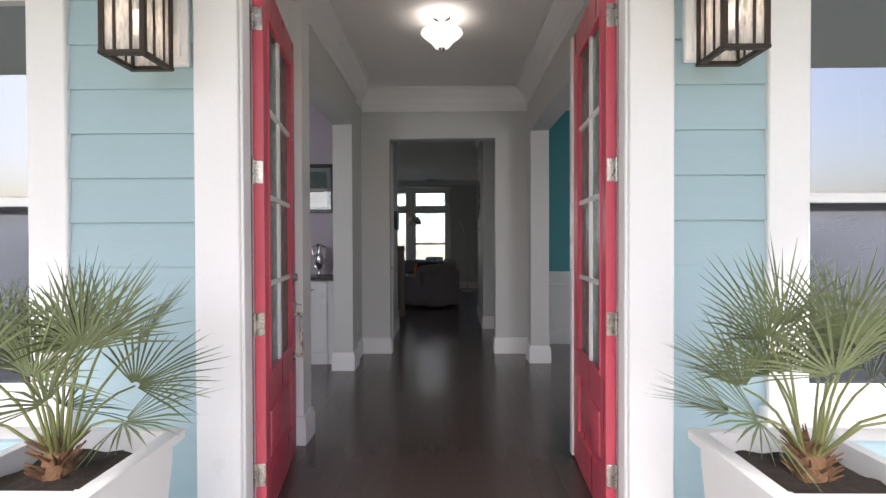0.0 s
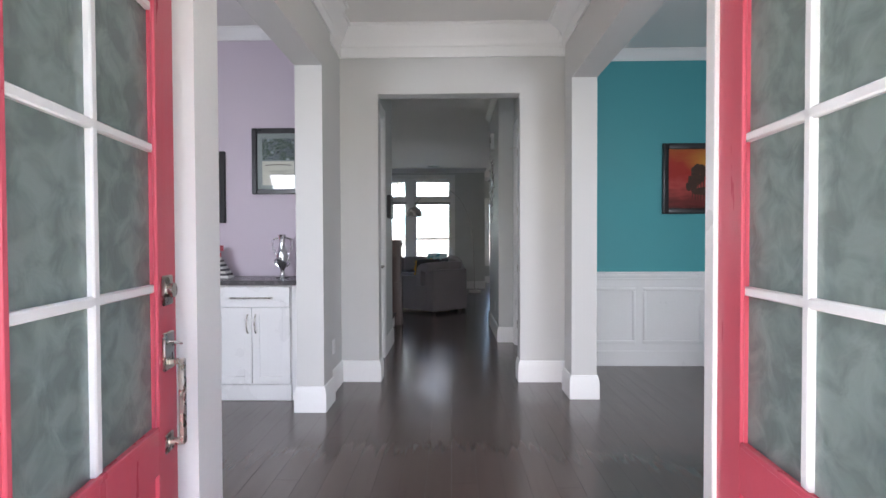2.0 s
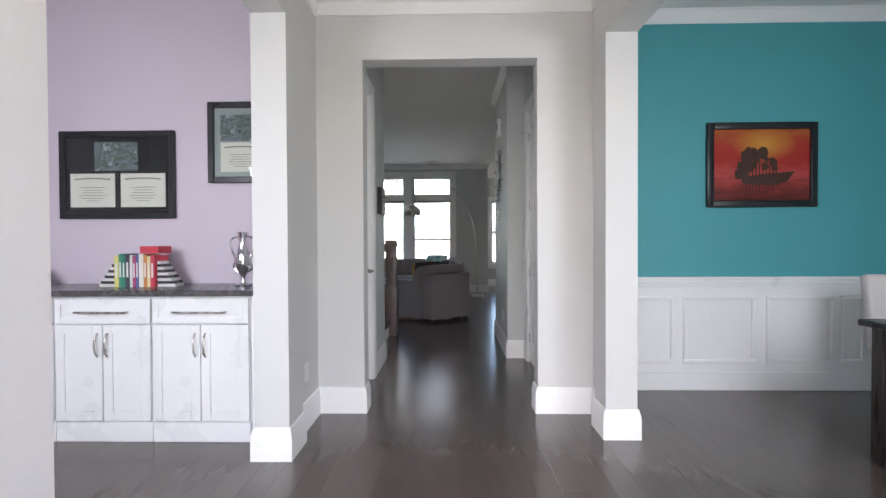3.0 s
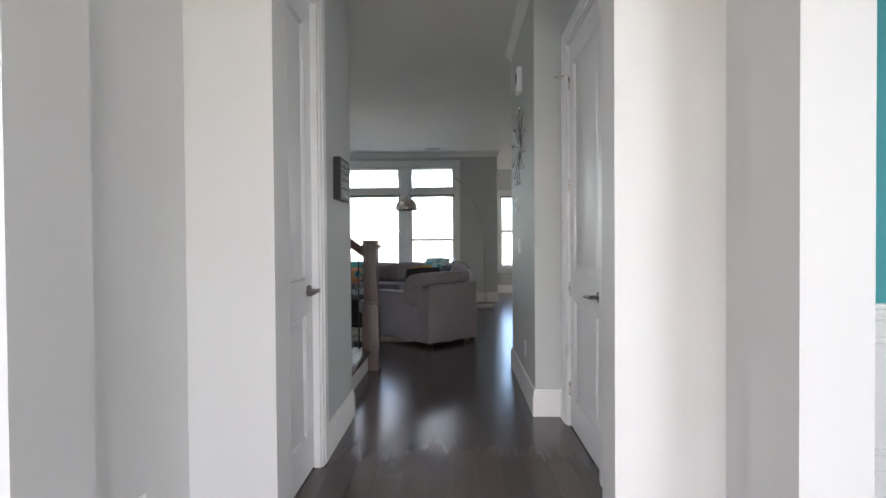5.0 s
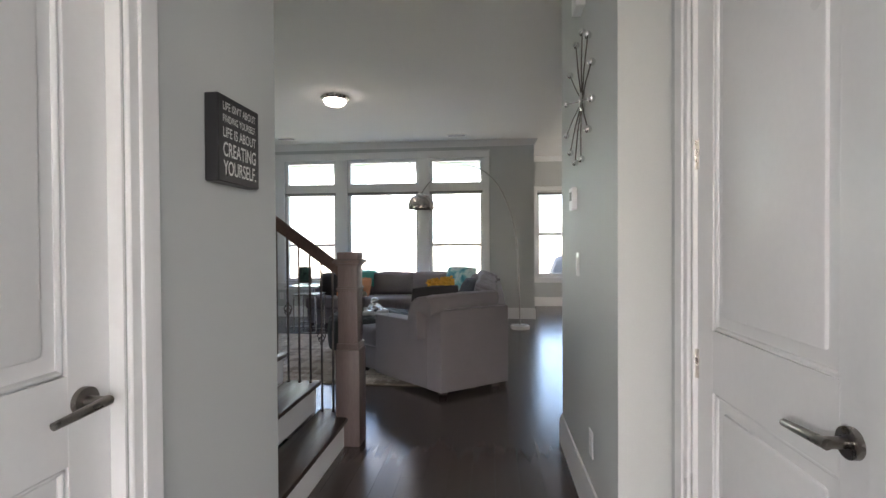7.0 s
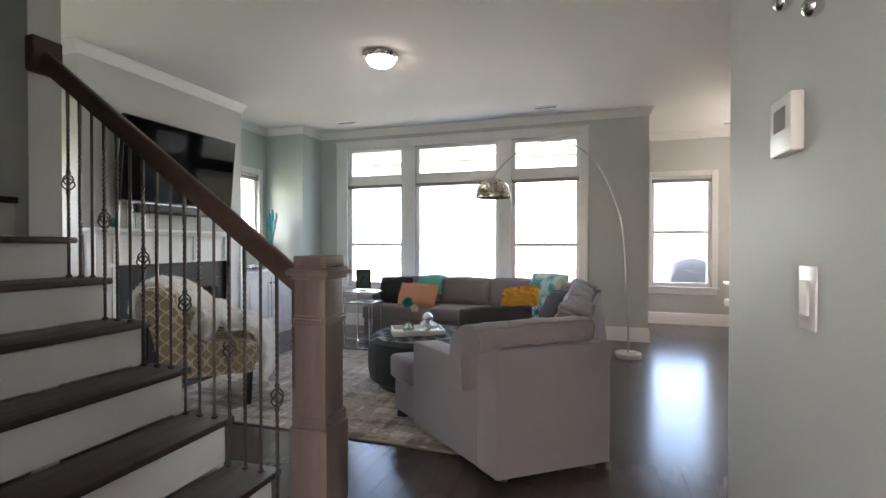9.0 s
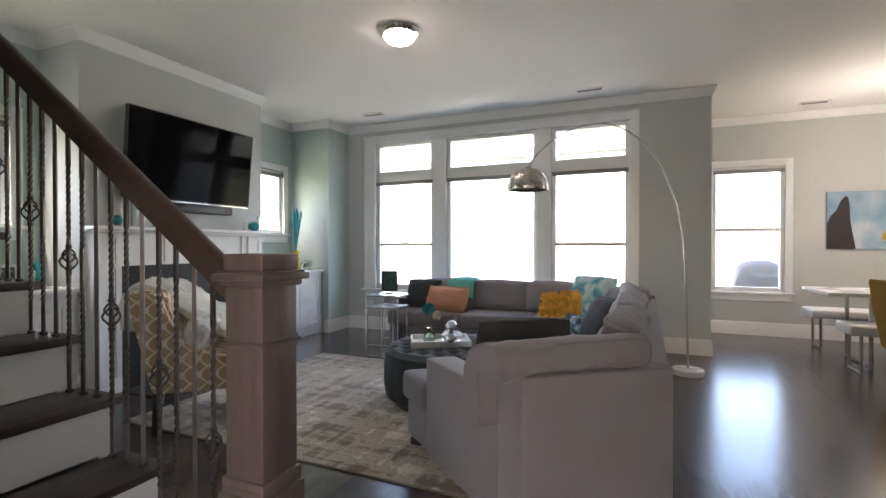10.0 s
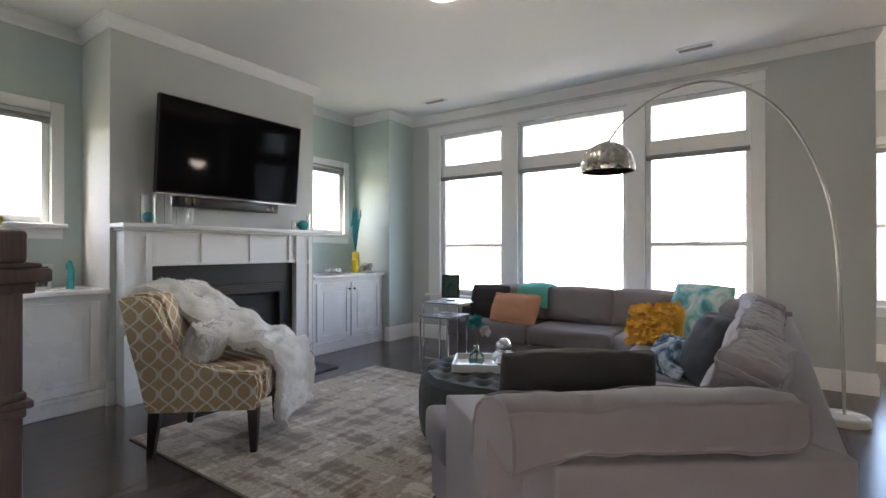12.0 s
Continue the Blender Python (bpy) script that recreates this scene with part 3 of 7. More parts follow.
structure("front_door_trim", bm, WHITE, "wide white trim around the front door")
bm = bm_new()
for x in (-0.797, 0.766):
    box(bm, x, 1.952, 0.0, x + 0.004, 1.975, 2.45)
structure("weather_strip", bm, BLACK, "black rubber weather strip")
structure("threshold", boxed(-0.83, 1.86, -0.03, 0.80, 2.02, 0.008, 0.006, 2), IRON, "dark bronze door threshold")


# ---- panelled hall doors ----
def hall_door(name, m, w, s, hinges_far, zl):
    """Local y along its width, face at x = 0 towards s; a two-panel door with lever and jamb."""
    door = thing(name, m, "closed white two-panel hallway door with satin lever", "")
    tagged(door, kind="structure")
    top, t = 2.425, 0.04
    x0, x1 = min(-s * t, 0), max(-s * t, 0)
    bm = bm_new()
    st = 0.105
    box(bm, x0, 0, 0.01, x1, st, top, 0.0015)
    box(bm, x0, w - st, 0.01, x1, w, top, 0.0015)
    for a, b in ((0.01, 0.20), (0.82, 1.00), (2.28, top)):
        box(bm, x0, st, a, x1, w - st, b)
    part("leaf_frame", bm, WHITE, door)
    for a, b in ((0.20, 0.82), (1.00, 2.28)):
        bm = bm_new()
        box(bm, x0 + 0.012, st, a, x1 - 0.012, w - st, b)
        box(bm, x0 + 0.003, st + 0.045, a + 0.045, x1 - 0.003, w - st - 0.045, b - 0.045, 0.009, 2)
        for q in ((st, a, st + 0.014, b), (w - st - 0.014, a, w - st, b), (st, a, w - st, a + 0.014), (st, b - 0.014, w - st, b)):
            box(bm, x0 + 0.004, q[0], q[1], x1 - 0.004, q[2], q[3], 0.005)
        part("panel", bm, WHITE, door)
    y = 0.07 if hinges_far else w - 0.07
    d = 1 if hinges_far else -1
    lever = cyl(bm_new(), (0, y, zl), (s * 0.012, y, zl), 0.029, seg=24)
    cyl(lever, (s * 0.012, y, zl), (s * 0.05, y, zl), 0.011, seg=12)
    tube(lever, [(s * 0.05, y - d * 0.01, zl), (s * 0.055, y + d * 0.03, zl), (s * 0.055, y + d * 0.075, zl - 0.003), (s * 0.05, y + d * 0.115, zl - 0.008)], 0.011, 10, 0.008)
    part("lever_handle", lever, LEVER, door)
    hy = w if hinges_far else 0
    for z in (0.24, 0.88, 1.53, 2.19):
        bm = bm_new()
        cyl(bm, (s * 0.006, hy, z - 0.045), (s * 0.006, hy, z + 0.045), 0.007, seg=10)
        box(bm, min(0, s * 0.003), hy - 0.016, z - 0.045, max(0, s * 0.003), hy + 0.016, z + 0.045)
        part("hinge", bm, NICKEL, door)
    return door


hall_door("door_3", pose(-0.735, 5.415, 0), 0.648, 1, False, 0.94)
d4 = hall_door("door_4", pose(0.745, 5.945, 0), 0.710, -1, True, 0.898)
part("door_stop", cyl(tube(bm_new(), [(-0.006, 0.71, 2.245), (-0.045, 0.735, 2.245), (-0.075, 0.74, 2.243)], 0.005, 8), (-0.075, 0.74, 2.243), (-0.086, 0.74, 2.243), 0.009, seg=10), NICKEL, d4)


def hall_casing(x, s, y0, y1, depth):
    bm = bm_new()
    for a, b in ((y0 - 0.085, y0), (y1, y1 + 0.09)):
        for o, e in ((0.0, 0.0), (0.006, 0.03)):
            lo, hi = (a + (0.0 if b == y0 else e), b - (e if b == y0 else 0.0)) if o else (a, b)
            box(bm, min(x, x + s * (0.014 + o)), lo, 0, max(x, x + s * (0.014 + o)), hi, 2.44 + 0.085, 0.004)
    box(bm, min(x, x + s * 0.016), y0, 2.44, max(x, x + s * 0.016), y1, 2.525, 0.004)
    for a, b in ((y0 - 0.001, y0 + 0.006), (y1 - 0.006, y1 + 0.001)):
        box(bm, min(x, x - s * depth), a, 0, max(x, x - s * depth), b, 2.44)
    box(bm, min(x, x - s * depth), y0, 2.428, max(x, x - s * depth), y1, 2.44)
    structure("door_casing", bm, WHITE, "white moulded door casing")


hall_casing(-0.70, 1, 5.41, 6.068, 0.035)
hall_casing(0.73, -1, 5.945, 6.655, 0.015)

# ---- front porch: siding boards, lanterns, planters ----
wall_front = bpy.data.objects["wall_front"]
siding_meshes = {}


def siding(x0, x1, z):
    key = round(x1 - x0, 3)
    if key not in siding_meshes:
        me = bpy.data.meshes.new("siding_board")
        w = x1 - x0
        v = [(0, 0, 0), (0, -0.027, 0), (0, -0.013, 0.183), (0, 0, 0.19)]
        me.from_pydata(v + [(w, y, zz) for _, y, zz in v], [], [(0, 1, 5, 4), (1, 2, 6, 5), (2, 3, 7, 6), (3, 2, 1, 0), (4, 5, 6, 7)])
        me.materials.append(SIDING)
        siding_meshes[key] = me
    ob = new("siding_board", siding_meshes[key])
    ob.parent, ob.location = wall_front, (x0, 1.915, z)


for k in range(-10, 10):
    z = 1.702 + 0.183 * k
    for x0, x1 in ((-1.515, -0.985), (0.955, 1.335), (-4.9, -2.765), (2.585, 5.2)):
        siding(x0, x1, z)
    if z < 0.35:
        siding(-2.765, -1.515, z), siding(1.335, 2.585, z)

BRONZE = material("oil_rubbed_bronze", (0.06, 0.045, 0.035), 0.5, metal=0.7, var=0.2, scale=12, bump=0.08, bscale=120)
SEEDED = bpy.data.materials.new("seeded_lantern_glass")
SEEDED.use_nodes = True
_n, _k = SEEDED.node_tree.nodes, SEEDED.node_tree.links.new
seed_co, seed_map, seed_noise, seed_mix = _n.new("ShaderNodeTexCoord"), _n.new("ShaderNodeMapping"), _n.new("ShaderNodeTexNoise"), _n.new("ShaderNodeMixShader")
seed_clear, seed_milk, seed_body, seed_back = _n.new("ShaderNodeBsdfTransparent"), _n.new("ShaderNodeBsdfTranslucent"), _n.new("ShaderNodeMixShader"), _n.new("ShaderNodeBsdfDiffuse")
seed_map.inputs["Scale"].default_value = (60, 60, 14)
seed_noise.inputs["Scale"].default_value = 1.0
seed_milk.inputs[0].default_value = seed_back.inputs[0].default_value = (0.85, 0.83, 0.80, 1)
seed_range = _n.new("ShaderNodeMapRange")
seed_range.inputs["From Min"].default_value, seed_range.inputs["From Max"].default_value = 0.35, 0.65
seed_range.inputs["To Min"].default_value, seed_range.inputs["To Max"].default_value = 0.35, 0.75
_k(seed_co.outputs["Object"], seed_map.inputs[0]), _k(seed_map.outputs[0], seed_noise.inputs["Vector"]), _k(seed_noise.outputs[0], seed_range.inputs["Value"])
_k(seed_range.outputs[0], seed_mix.inputs[0]), _k(seed_milk.outputs[0], seed_body.inputs[1]), _k(seed_back.outputs[0], seed_body.inputs[2])
_k(seed_clear.outputs[0], seed_mix.inputs[1]), _k(seed_body.outputs[0], seed_mix.inputs[2]), _k(seed_mix.outputs[0], _n["Material Output"].inputs[0])
BULB = glow("warm_bulb", (1.0, 0.78, 0.55), 3.0)


def lantern(x):
    """A square bronze wall lantern with bars over seeded glass, on a white block; origin at its bottom by the wall."""
    lamp = thing("wall_lantern", pose(x, 1.90, 1.925), "lit bronze box lantern with seeded glass on white block", "wall lamp", "lanterns beside the front door")
    part("mounting_block", box(boxed(-0.10, -0.035, 0.045, 0.11, -0.005, 0.62, 0.006), -0.075, -0.045, 0.075, 0.085, -0.035, 0.59, 0.004), WHITE, lamp)
    part("back_plate", boxed(-0.05, -0.085, 0.16, 0.05, -0.045, 0.42, 0.006), BRONZE, lamp)
    bm = bm_new()
    y0, y1, r = -0.255, -0.095, 0.074
    for a in ((-r - 0.012, y0 - 0.012, 0.0, r + 0.012, y0 + 0.016, 0.016), (-r - 0.012, y1 - 0.016, 0.0, r + 0.012, y1 + 0.012, 0.016), (-r - 0.012, y0 + 0.016, 0.0, -r + 0.016, y1 - 0.016, 0.016), (r - 0.016, y0 + 0.016, 0.0, r + 0.012, y1 - 0.016, 0.016)):
        box(bm, *a, 0.003)
    part("bottom_frame", bm, BRONZE, lamp)
    for px, py in ((-r, y0), (r, y0), (-r, y1), (r, y1)):
        part("corner_post", boxed(px - 0.009, py - 0.009, 0.016, px + 0.009, py + 0.009, 0.34), BRONZE, lamp)
    for px in (-0.03, 0.03):
        part("bar", boxed(px - 0.005, y0 - 0.004, 0.016, px + 0.005, y0 + 0.004, 0.34), BRONZE, lamp)
    for py in (y0 + 0.06, y0 + 0.12):
        for px in (-r, r):
            part("bar", boxed(px - 0.004, py - 0.005, 0.016, px + 0.004, py + 0.005, 0.34), BRONZE, lamp)
    bm = bm_new()
    extrude_poly(bm, [(-r - 0.02, y0 - 0.02), (r + 0.02, y0 - 0.02), (r + 0.02, y1 + 0.02), (-r - 0.02, y1 + 0.02)], 0.34, 0.36)
    lathe(bm, [(0.115, 0.36), (0.05, 0.43), (0.02, 0.45)], 4, (0, (y0 + y1) / 2, 0))
    part("roof", bm, BRONZE, lamp)
    for a in ((-r, y0 - 0.001, r, y0 + 0.001), (-r, y1 - 0.001, r, y1 + 0.001), (-r - 0.001, y0, -r + 0.001, y1), (r - 0.001, y0, r + 0.001, y1)):
        ob = part("pane", boxed(a[0], a[1], 0.016, a[2], a[3], 0.34), SEEDED, lamp, smooth=False)
        ob.visible_shadow = False
    part("socket", lathe(bm_new(), [(0.012, 0.0), (0.024, 0.012), (0.024, 0.03), (0.016, 0.04), (0.016, 0.07)], 16, (0, (y0 + y1) / 2, 0.03)), BRONZE, lamp)
    part("bulb", lathe(bm_new(), [(0.010, 0.0), (0.018, 0.02), (0.028, 0.05), (0.026, 0.075), (0.012, 0.095)], 16, (0, (y0 + y1) / 2, 0.10)), BULB, lamp, "warm glowing bulb")
    return lamp


lantern(-1.115)
lantern(1.095)

PLANTER = material("white_planter_resin", (0.80, 0.80, 0.78), 0.45, var=0.03, scale=4, bump=0.03, bscale=90)
SOIL = material("dark_potting_soil", (0.025, 0.018, 0.013), 0.95, var=0.5, scale=30, bump=0.5, bscale=60)
FROND = material("fan_palm_leaf", (0.14, 0.175, 0.075), 0.5, var=0.45, scale=9, bump=0.08, bscale=120, rnd=0.5, island=True)
STALK = material("palm_stalk", (0.20, 0.22, 0.08), 0.5, var=0.25, scale=20)
TRUNK = material("palm_trunk_fibre", (0.20, 0.11, 0.055), 0.9, var=0.4, scale=25, bump=0.5, bscale=120)


def planter(x, y):
    p = thing("planter", pose(x, y, -0.03), "tall square white planter beside the front door", "planter", "planters beside the front door")
    bm = bm_new()
    lv = [(0.165, 0.0), (0.165, 0.03), (0.205, 0.56), (0.205, 0.60), (0.232, 0.615), (0.235, 0.645), (0.225, 0.65), (0.188, 0.65), (0.185, 0.52)]
    rings = [[bm.verts.new((sx * r, sy * r, z)) for sx, sy in ((-1, -1), (1, -1), (1, 1), (-1, 1))] for r, z in lv]
    for a, b in zip(rings, rings[1:]):
        for i in range(4):
            bm.faces.new((a[i], a[(i + 1) % 4], b[(i + 1) % 4], b[i]))
    bm.faces.new(rings[0][::-1]), bm.faces.new(rings[-1])
    bmesh.ops.bevel(bm, geom=[e for e in bm.edges if abs(e.verts[0].co.z - e.verts[1].co.z) > 0.01], offset=0.008, segments=2, affect="EDGES")
    part("pot", bm, PLANTER, p)
    bm = bm_new()
    bmesh.ops.create_grid(bm, x_segments=16, y_segments=16, size=0.183)
    for v in bm.verts:
        v.co.z = 0.585 + 0.02 * noise.noise(v.co * 18) + 0.02 * (1 - v.co.xy.length / 0.2)
    part("soil", bm, SOIL, p, "dark potting soil")


def blade(bm, p, d, n, length, width):
    """One narrow, folded, pointed leaflet from p along d."""
    side = d.cross(n).normalized()
    droop = Vector((0, 0, -1))
    a = [bm.verts.new(p + side * width * 0.3), bm.verts.new(p - side * width * 0.3)]
    mid = p + d * length * 0.55 + droop * length * 0.02
    b = [bm.verts.new(mid + side * width * 0.5), bm.verts.new(mid + n * width * 0.25), bm.verts.new(mid - side * width * 0.5)]
    tip = bm.verts.new(p + d * length + droop * length * 0.10)
    bm.faces.new((a[0], b[0], b[1])), bm.faces.new((a[0], b[1], a[1])), bm.faces.new((a[1], b[1], b[2]))
    bm.faces.new((b[0], tip, b[1])), bm.faces.new((b[1], tip, b[2]))


def fan_palm(x, y, seed):
    r = random.Random(seed)
    tree = thing("palm", pose(x, y, 0.56), "small green fan palm growing in a white planter", "plant", "fan palms beside the front door")
    bm = bm_new()
    lathe(bm, [(0.042, -0.02), (0.05, 0.03), (0.04, 0.08), (0.02, 0.12)], 12)
    for _ in range(60):
        a, z = r.uniform(0, 6.283), r.uniform(0, 0.12)
        d = Vector((math.cos(a), math.sin(a), 0.9)).normalized()
        cyl(bm, Vector((math.cos(a) * 0.038, math.sin(a) * 0.038, z)), Vector((math.cos(a) * 0.042, math.sin(a) * 0.042, z)) + d * 0.06, 0.006, 0.002, 5)
    part("trunk", bm, TRUNK, tree, "fibrous brown trunk")
    for i in range(15):
        a = 2.4 * i + r.uniform(-0.3, 0.3)
        lean = 0.12 + 0.95 * (i / 14) ** 1.2 + r.uniform(-0.1, 0.1)
        out = Vector((math.cos(a), math.sin(a), 0))
        way = (out * math.sin(lean) + Vector((0, 0, 1)) * math.cos(lean)).normalized()
        length = r.uniform(0.26, 0.42) * (0.8 if lean > 0.85 else 1)
        p0 = Vector((0, 0, 0.09)) + out * 0.03
        p1 = p0 + (way + Vector((0, 0, 0.25))).normalized() * length * 0.5
        p2 = p0 + way * length - Vector((0, 0, 0.04 * lean))
        frond = part("frond", tube(bm_new(), [p0, (p0 + p1) / 2, p1, (p1 + p2) / 2 + Vector((0, 0, 0.01)), p2], 0.006, 5, 0.004), STALK, tree)
        bm = bm_new()
        d0 = ((p2 - p1).normalized() + Vector((0, 0, 0.15))).normalized()
        side = d0.cross(Vector((0, 0, 1))).normalized()
        n = side.cross(d0).normalized()
        roll = r.uniform(-0.7, 0.7)
        side, n = side * math.cos(roll) + n * math.sin(roll), n * math.cos(roll) - side * math.sin(roll)
        half = r.uniform(1.0, 1.75)
        count = 24
        for j in range(count):
            f = -half + 2 * half * j / (count - 1)
            d = (d0 * math.cos(f) + side * math.sin(f) + n * (0.22 * abs(math.sin(f)) + r.uniform(-0.05, 0.05))).normalized()
            blade(bm, p2 + d * 0.015, d, n, r.uniform(0.25, 0.37) * (1 - 0.12 * abs(f) / half), 0.0085)
        part("leaf", bm, FROND, frond)
    return tree


planter(-1.085, 1.33)
planter(1.085, 1.33)
fan_palm(-1.10, 1.33, 3).scale = (0.88, 0.88, 0.9)
fan_palm(1.09, 1.33, 8).scale = (0.84, 0.84, 0.88)

# ---- staircase with iron balusters ----
RISE, RUN_X, NOSE_X = 0.183, 0.2235, -0.785
stairs = thing("staircase", pose(0, 0, 0), "staircase with dark wooden treads and white risers", "stairs")
for n in range(1, 13):
    xn = NOSE_X - RUN_X * (n - 1)
    part("tread", boxed(xn - RUN_X - 0.01, 6.81, RISE * n - 0.03, xn, 8.09, RISE * n, 0.010, 2), STAIRWOOD, stairs, m=None)
    part("riser", boxed(xn - 0.045, 6.815, RISE * (n - 1), xn - 0.027, 8.06, RISE * n - 0.03), WHITE, stairs)
bm = bm_new()
for n in range(1, 7):
    xn = NOSE_X - RUN_X * (n - 1)
    box(bm, xn - RUN_X - 0.03, 8.02, 0.0, xn - 0.03 if n > 1 else xn - 0.03, 8.058, RISE * n - 0.032)
part("stringer", bm, WHITE, stairs)
bm = bm_new()
skirt = [(-0.80, 0.0), (-0.80, 0.30), (-0.86, 0.36), (-3.40, 0.36 + 2.54 * RISE / RUN_X), (-3.40, 2.54 * RISE / RUN_X - 0.1), (-1.0, 0.0)]
for a, b in (([bm.verts.new((x, 6.801, z)) for x, z in skirt], [bm.verts.new((x, 6.814, z)) for x, z in skirt]),):
    bm.faces.new(a), bm.faces.new(b[::-1])
    for i in range(6):
        bm.faces.new((a[i], a[(i + 1) % 6], b[(i + 1) % 6], b[i]))
part("skirt_board", bm, WHITE, stairs)

newel = thing("newel_post", pose(-0.787, 8.013, 0), "square brown stained newel post at the stair foot", "newel post")
bm = bm_new()


def block(bm, r, z0, z1, bevel=0.004):
    return box(bm, -r, -r, z0, r, r, z1, bevel, 2)


part("plinth", block(block(bm, 0.076, 0.0, 0.60), 0.070, 0.60, 0.625), NEWELWOOD, newel)
part("shaft", block(block(bm_new(), 0.062, 0.625, 1.135), 0.0635, 0.985, 0.99), NEWELWOOD, newel)
for levels in (((0.070, 0.62, 0.64),), ((0.065, 0.962, 0.974), (0.071, 0.974, 0.985), (0.065, 0.985, 0.996)), ((0.072, 1.125, 1.14), (0.086, 1.14, 1.158))):
    bm = bm_new()
    for r, z0, z1 in levels:
        block(bm, r, z0, z1, 0.003)
    part("moulding", bm, NEWELWOOD, newel)
part("cap", block(block(bm_new(), 0.078, 1.158, 1.165), 0.066, 1.165, 1.208, 0.006), NEWELWOOD, newel)

railing = thing("stair_railing", pose(0, 0, 0), "brown wooden handrail on twisted iron balusters", "railing")
P0, P1 = Vector((-0.845, 8.03, 1.085)), Vector((-2.27, 8.03, 2.115))
SLOPE = (P1.z - P0.z) / (P0.x - P1.x)
bm = bm_new()
sec = [(-0.032, -0.035), (0.032, -0.035), (0.034, -0.005), (0.028, 0.02), (0.016, 0.034), (0, 0.038), (-0.016, 0.034), (-0.028, 0.02), (-0.034, -0.005)]
ra = [bm.verts.new(P0 + Vector((0, y, z * 1.2))) for y, z in sec]
rb = [bm.verts.new(P1 + Vector((0, y, z * 1.2))) for y, z in sec]
bm.faces.new(ra), bm.faces.new(rb[::-1])
for i in range(len(sec)):
    j = (i + 1) % len(sec)
    bm.faces.new((ra[i], rb[i], rb[j], ra[j]))
part("handrail", bm, RAILWOOD, railing)
part("rail_block", boxed(-2.279, 7.965, 2.03, -2.225, 8.095, 2.19, 0.006), RAILWOOD, railing)


def baluster(x, z0, z1, basket, twisted):
    """A square iron bar, twisted in part, with or without a basket; origin at its foot."""
    h, a = z1 - z0, 0.0060
    bm = bm_new()
    rings = []
    levels, twist = [], 0.0
    steps = 96
    for i in range(steps + 1):
        f = i / steps
        if twisted and (0.14 < f < 0.42 or 0.58 < f < 0.86):
            twist += radians(36)
        levels.append((h * f, twist))
    for z, tw in levels:
        rings.append([bm.verts.new((a * 1.25 * math.cos(tw + k * math.pi / 2), a * 1.25 * math.sin(tw + k * math.pi / 2), z)) for k in range(4)])
    for p, q in zip(rings, rings[1:]):
        for k in range(4):
            bm.faces.new((p[k], p[(k + 1) % 4], q[(k + 1) % 4], q[k]))
    bm.faces.new(rings[0][::-1]), bm.faces.new(rings[-1])
    bar = part("baluster", bm, IRON, railing, m=pose(x, 8.03, z0))
    part("shoe", boxed(-0.010, -0.010, 0.0, 0.010, 0.010, 0.012, 0.003), IRON, bar)
    if basket:
        bm = bm_new()
        c = h * 0.50
        for k in range(4):
            tube(bm, [(math.cos(k * 1.571 + 3.0 * f) * 0.026 * math.sin(math.pi * f), math.sin(k * 1.571 + 3.0 * f) * 0.026 * math.sin(math.pi * f), c - 0.042 + 0.084 * f) for f in (0.02, 0.1, 0.2, 0.3, 0.4, 0.5, 0.6, 0.7, 0.8, 0.9, 0.98)], 0.0036, 5)
        for dz in (-0.046, 0.046):
            lathe(bm, [(0.006, -0.01), (0.011, 0), (0.006, 0.01)], 8, (0, 0, c + dz))
        part("basket", bm, IRON, bar)


k = 0
for n in range(1, 7):
    xn = NOSE_X - RUN_X * (n - 1)
    for off in (0.040, 0.1145, 0.189):
        x = xn - off - 0.01
        if -2.22 < x < -0.88:
            baluster(x, RISE * n, P0.z + (P0.x - x) * SLOPE - 0.04, k % 3 == 1, k % 3 != 2)
            k += 1

# ---- living room: fireplace, television, cabinets ----
SLATE = material("black_slate", (0.018, 0.018, 0.019), 0.38, var=0.25, scale=5, bump=0.06, bscale=60)
fire = thing("fireplace", pose(-4.034, 10.315, 0), "white panelled fireplace mantel with black slate surround", "fireplace")
for a, b in ((-0.885, -0.69), (0.685, 0.885)):
    bm = bm_new()
    box(bm, 0, a, 0, 0.13, b, 1.33, 0.003)
    for c, d in ((a, a + 0.045), (b - 0.045, b)):
        box(bm, 0.13, c, 0.13, 0.145, d, 1.328)
    box(bm, 0.13, a, 0.0, 0.15, b, 0.13, 0.003)
    for z in (1.04, 1.290):
        box(bm, 0.13, a + 0.045, z, 0.1445, b - 0.045, z + 0.035)
    part("pilaster", bm, WHITE, fire)
bm = bm_new()
box(bm, 0, -0.69, 1.055, 0.118, 0.685, 1.33, 0.002)
for y in (-0.665, -0.275, 0.18, 0.62):
    box(bm, 0.118, y - 0.02, 1.075, 0.136, y + 0.02, 1.33, 0.002)
box(bm, 0.118, -0.69, 1.055, 0.138, 0.685, 1.078, 0.002)
part("frieze", bm, WHITE, fire)
part("mantel_shelf", box(boxed(0, -0.93, 1.352, 0.235, 0.93, 1.386, 0.006, 2), 0, -0.905, 1.33, 0.19, 0.905, 1.352, 0.006, 2), WHITE, fire)
bm = bm_new()
box(bm, 0, -0.69, 0, 0.075, -0.35, 1.055)
box(bm, 0, 0.575, 0, 0.075, 0.685, 1.055)
box(bm, 0, -0.35, 0.875, 0.075, 0.575, 1.055)
box(bm, 0, -0.35, 0.0, 0.075, 0.575, 0.13)
part("surround", bm, SLATE, fire, "black slate surround")
firebox = part("firebox", boxed(0.0, -0.35, 0.13, 0.012, 0.575, 0.875), BLACK, fire, "black metal firebox")
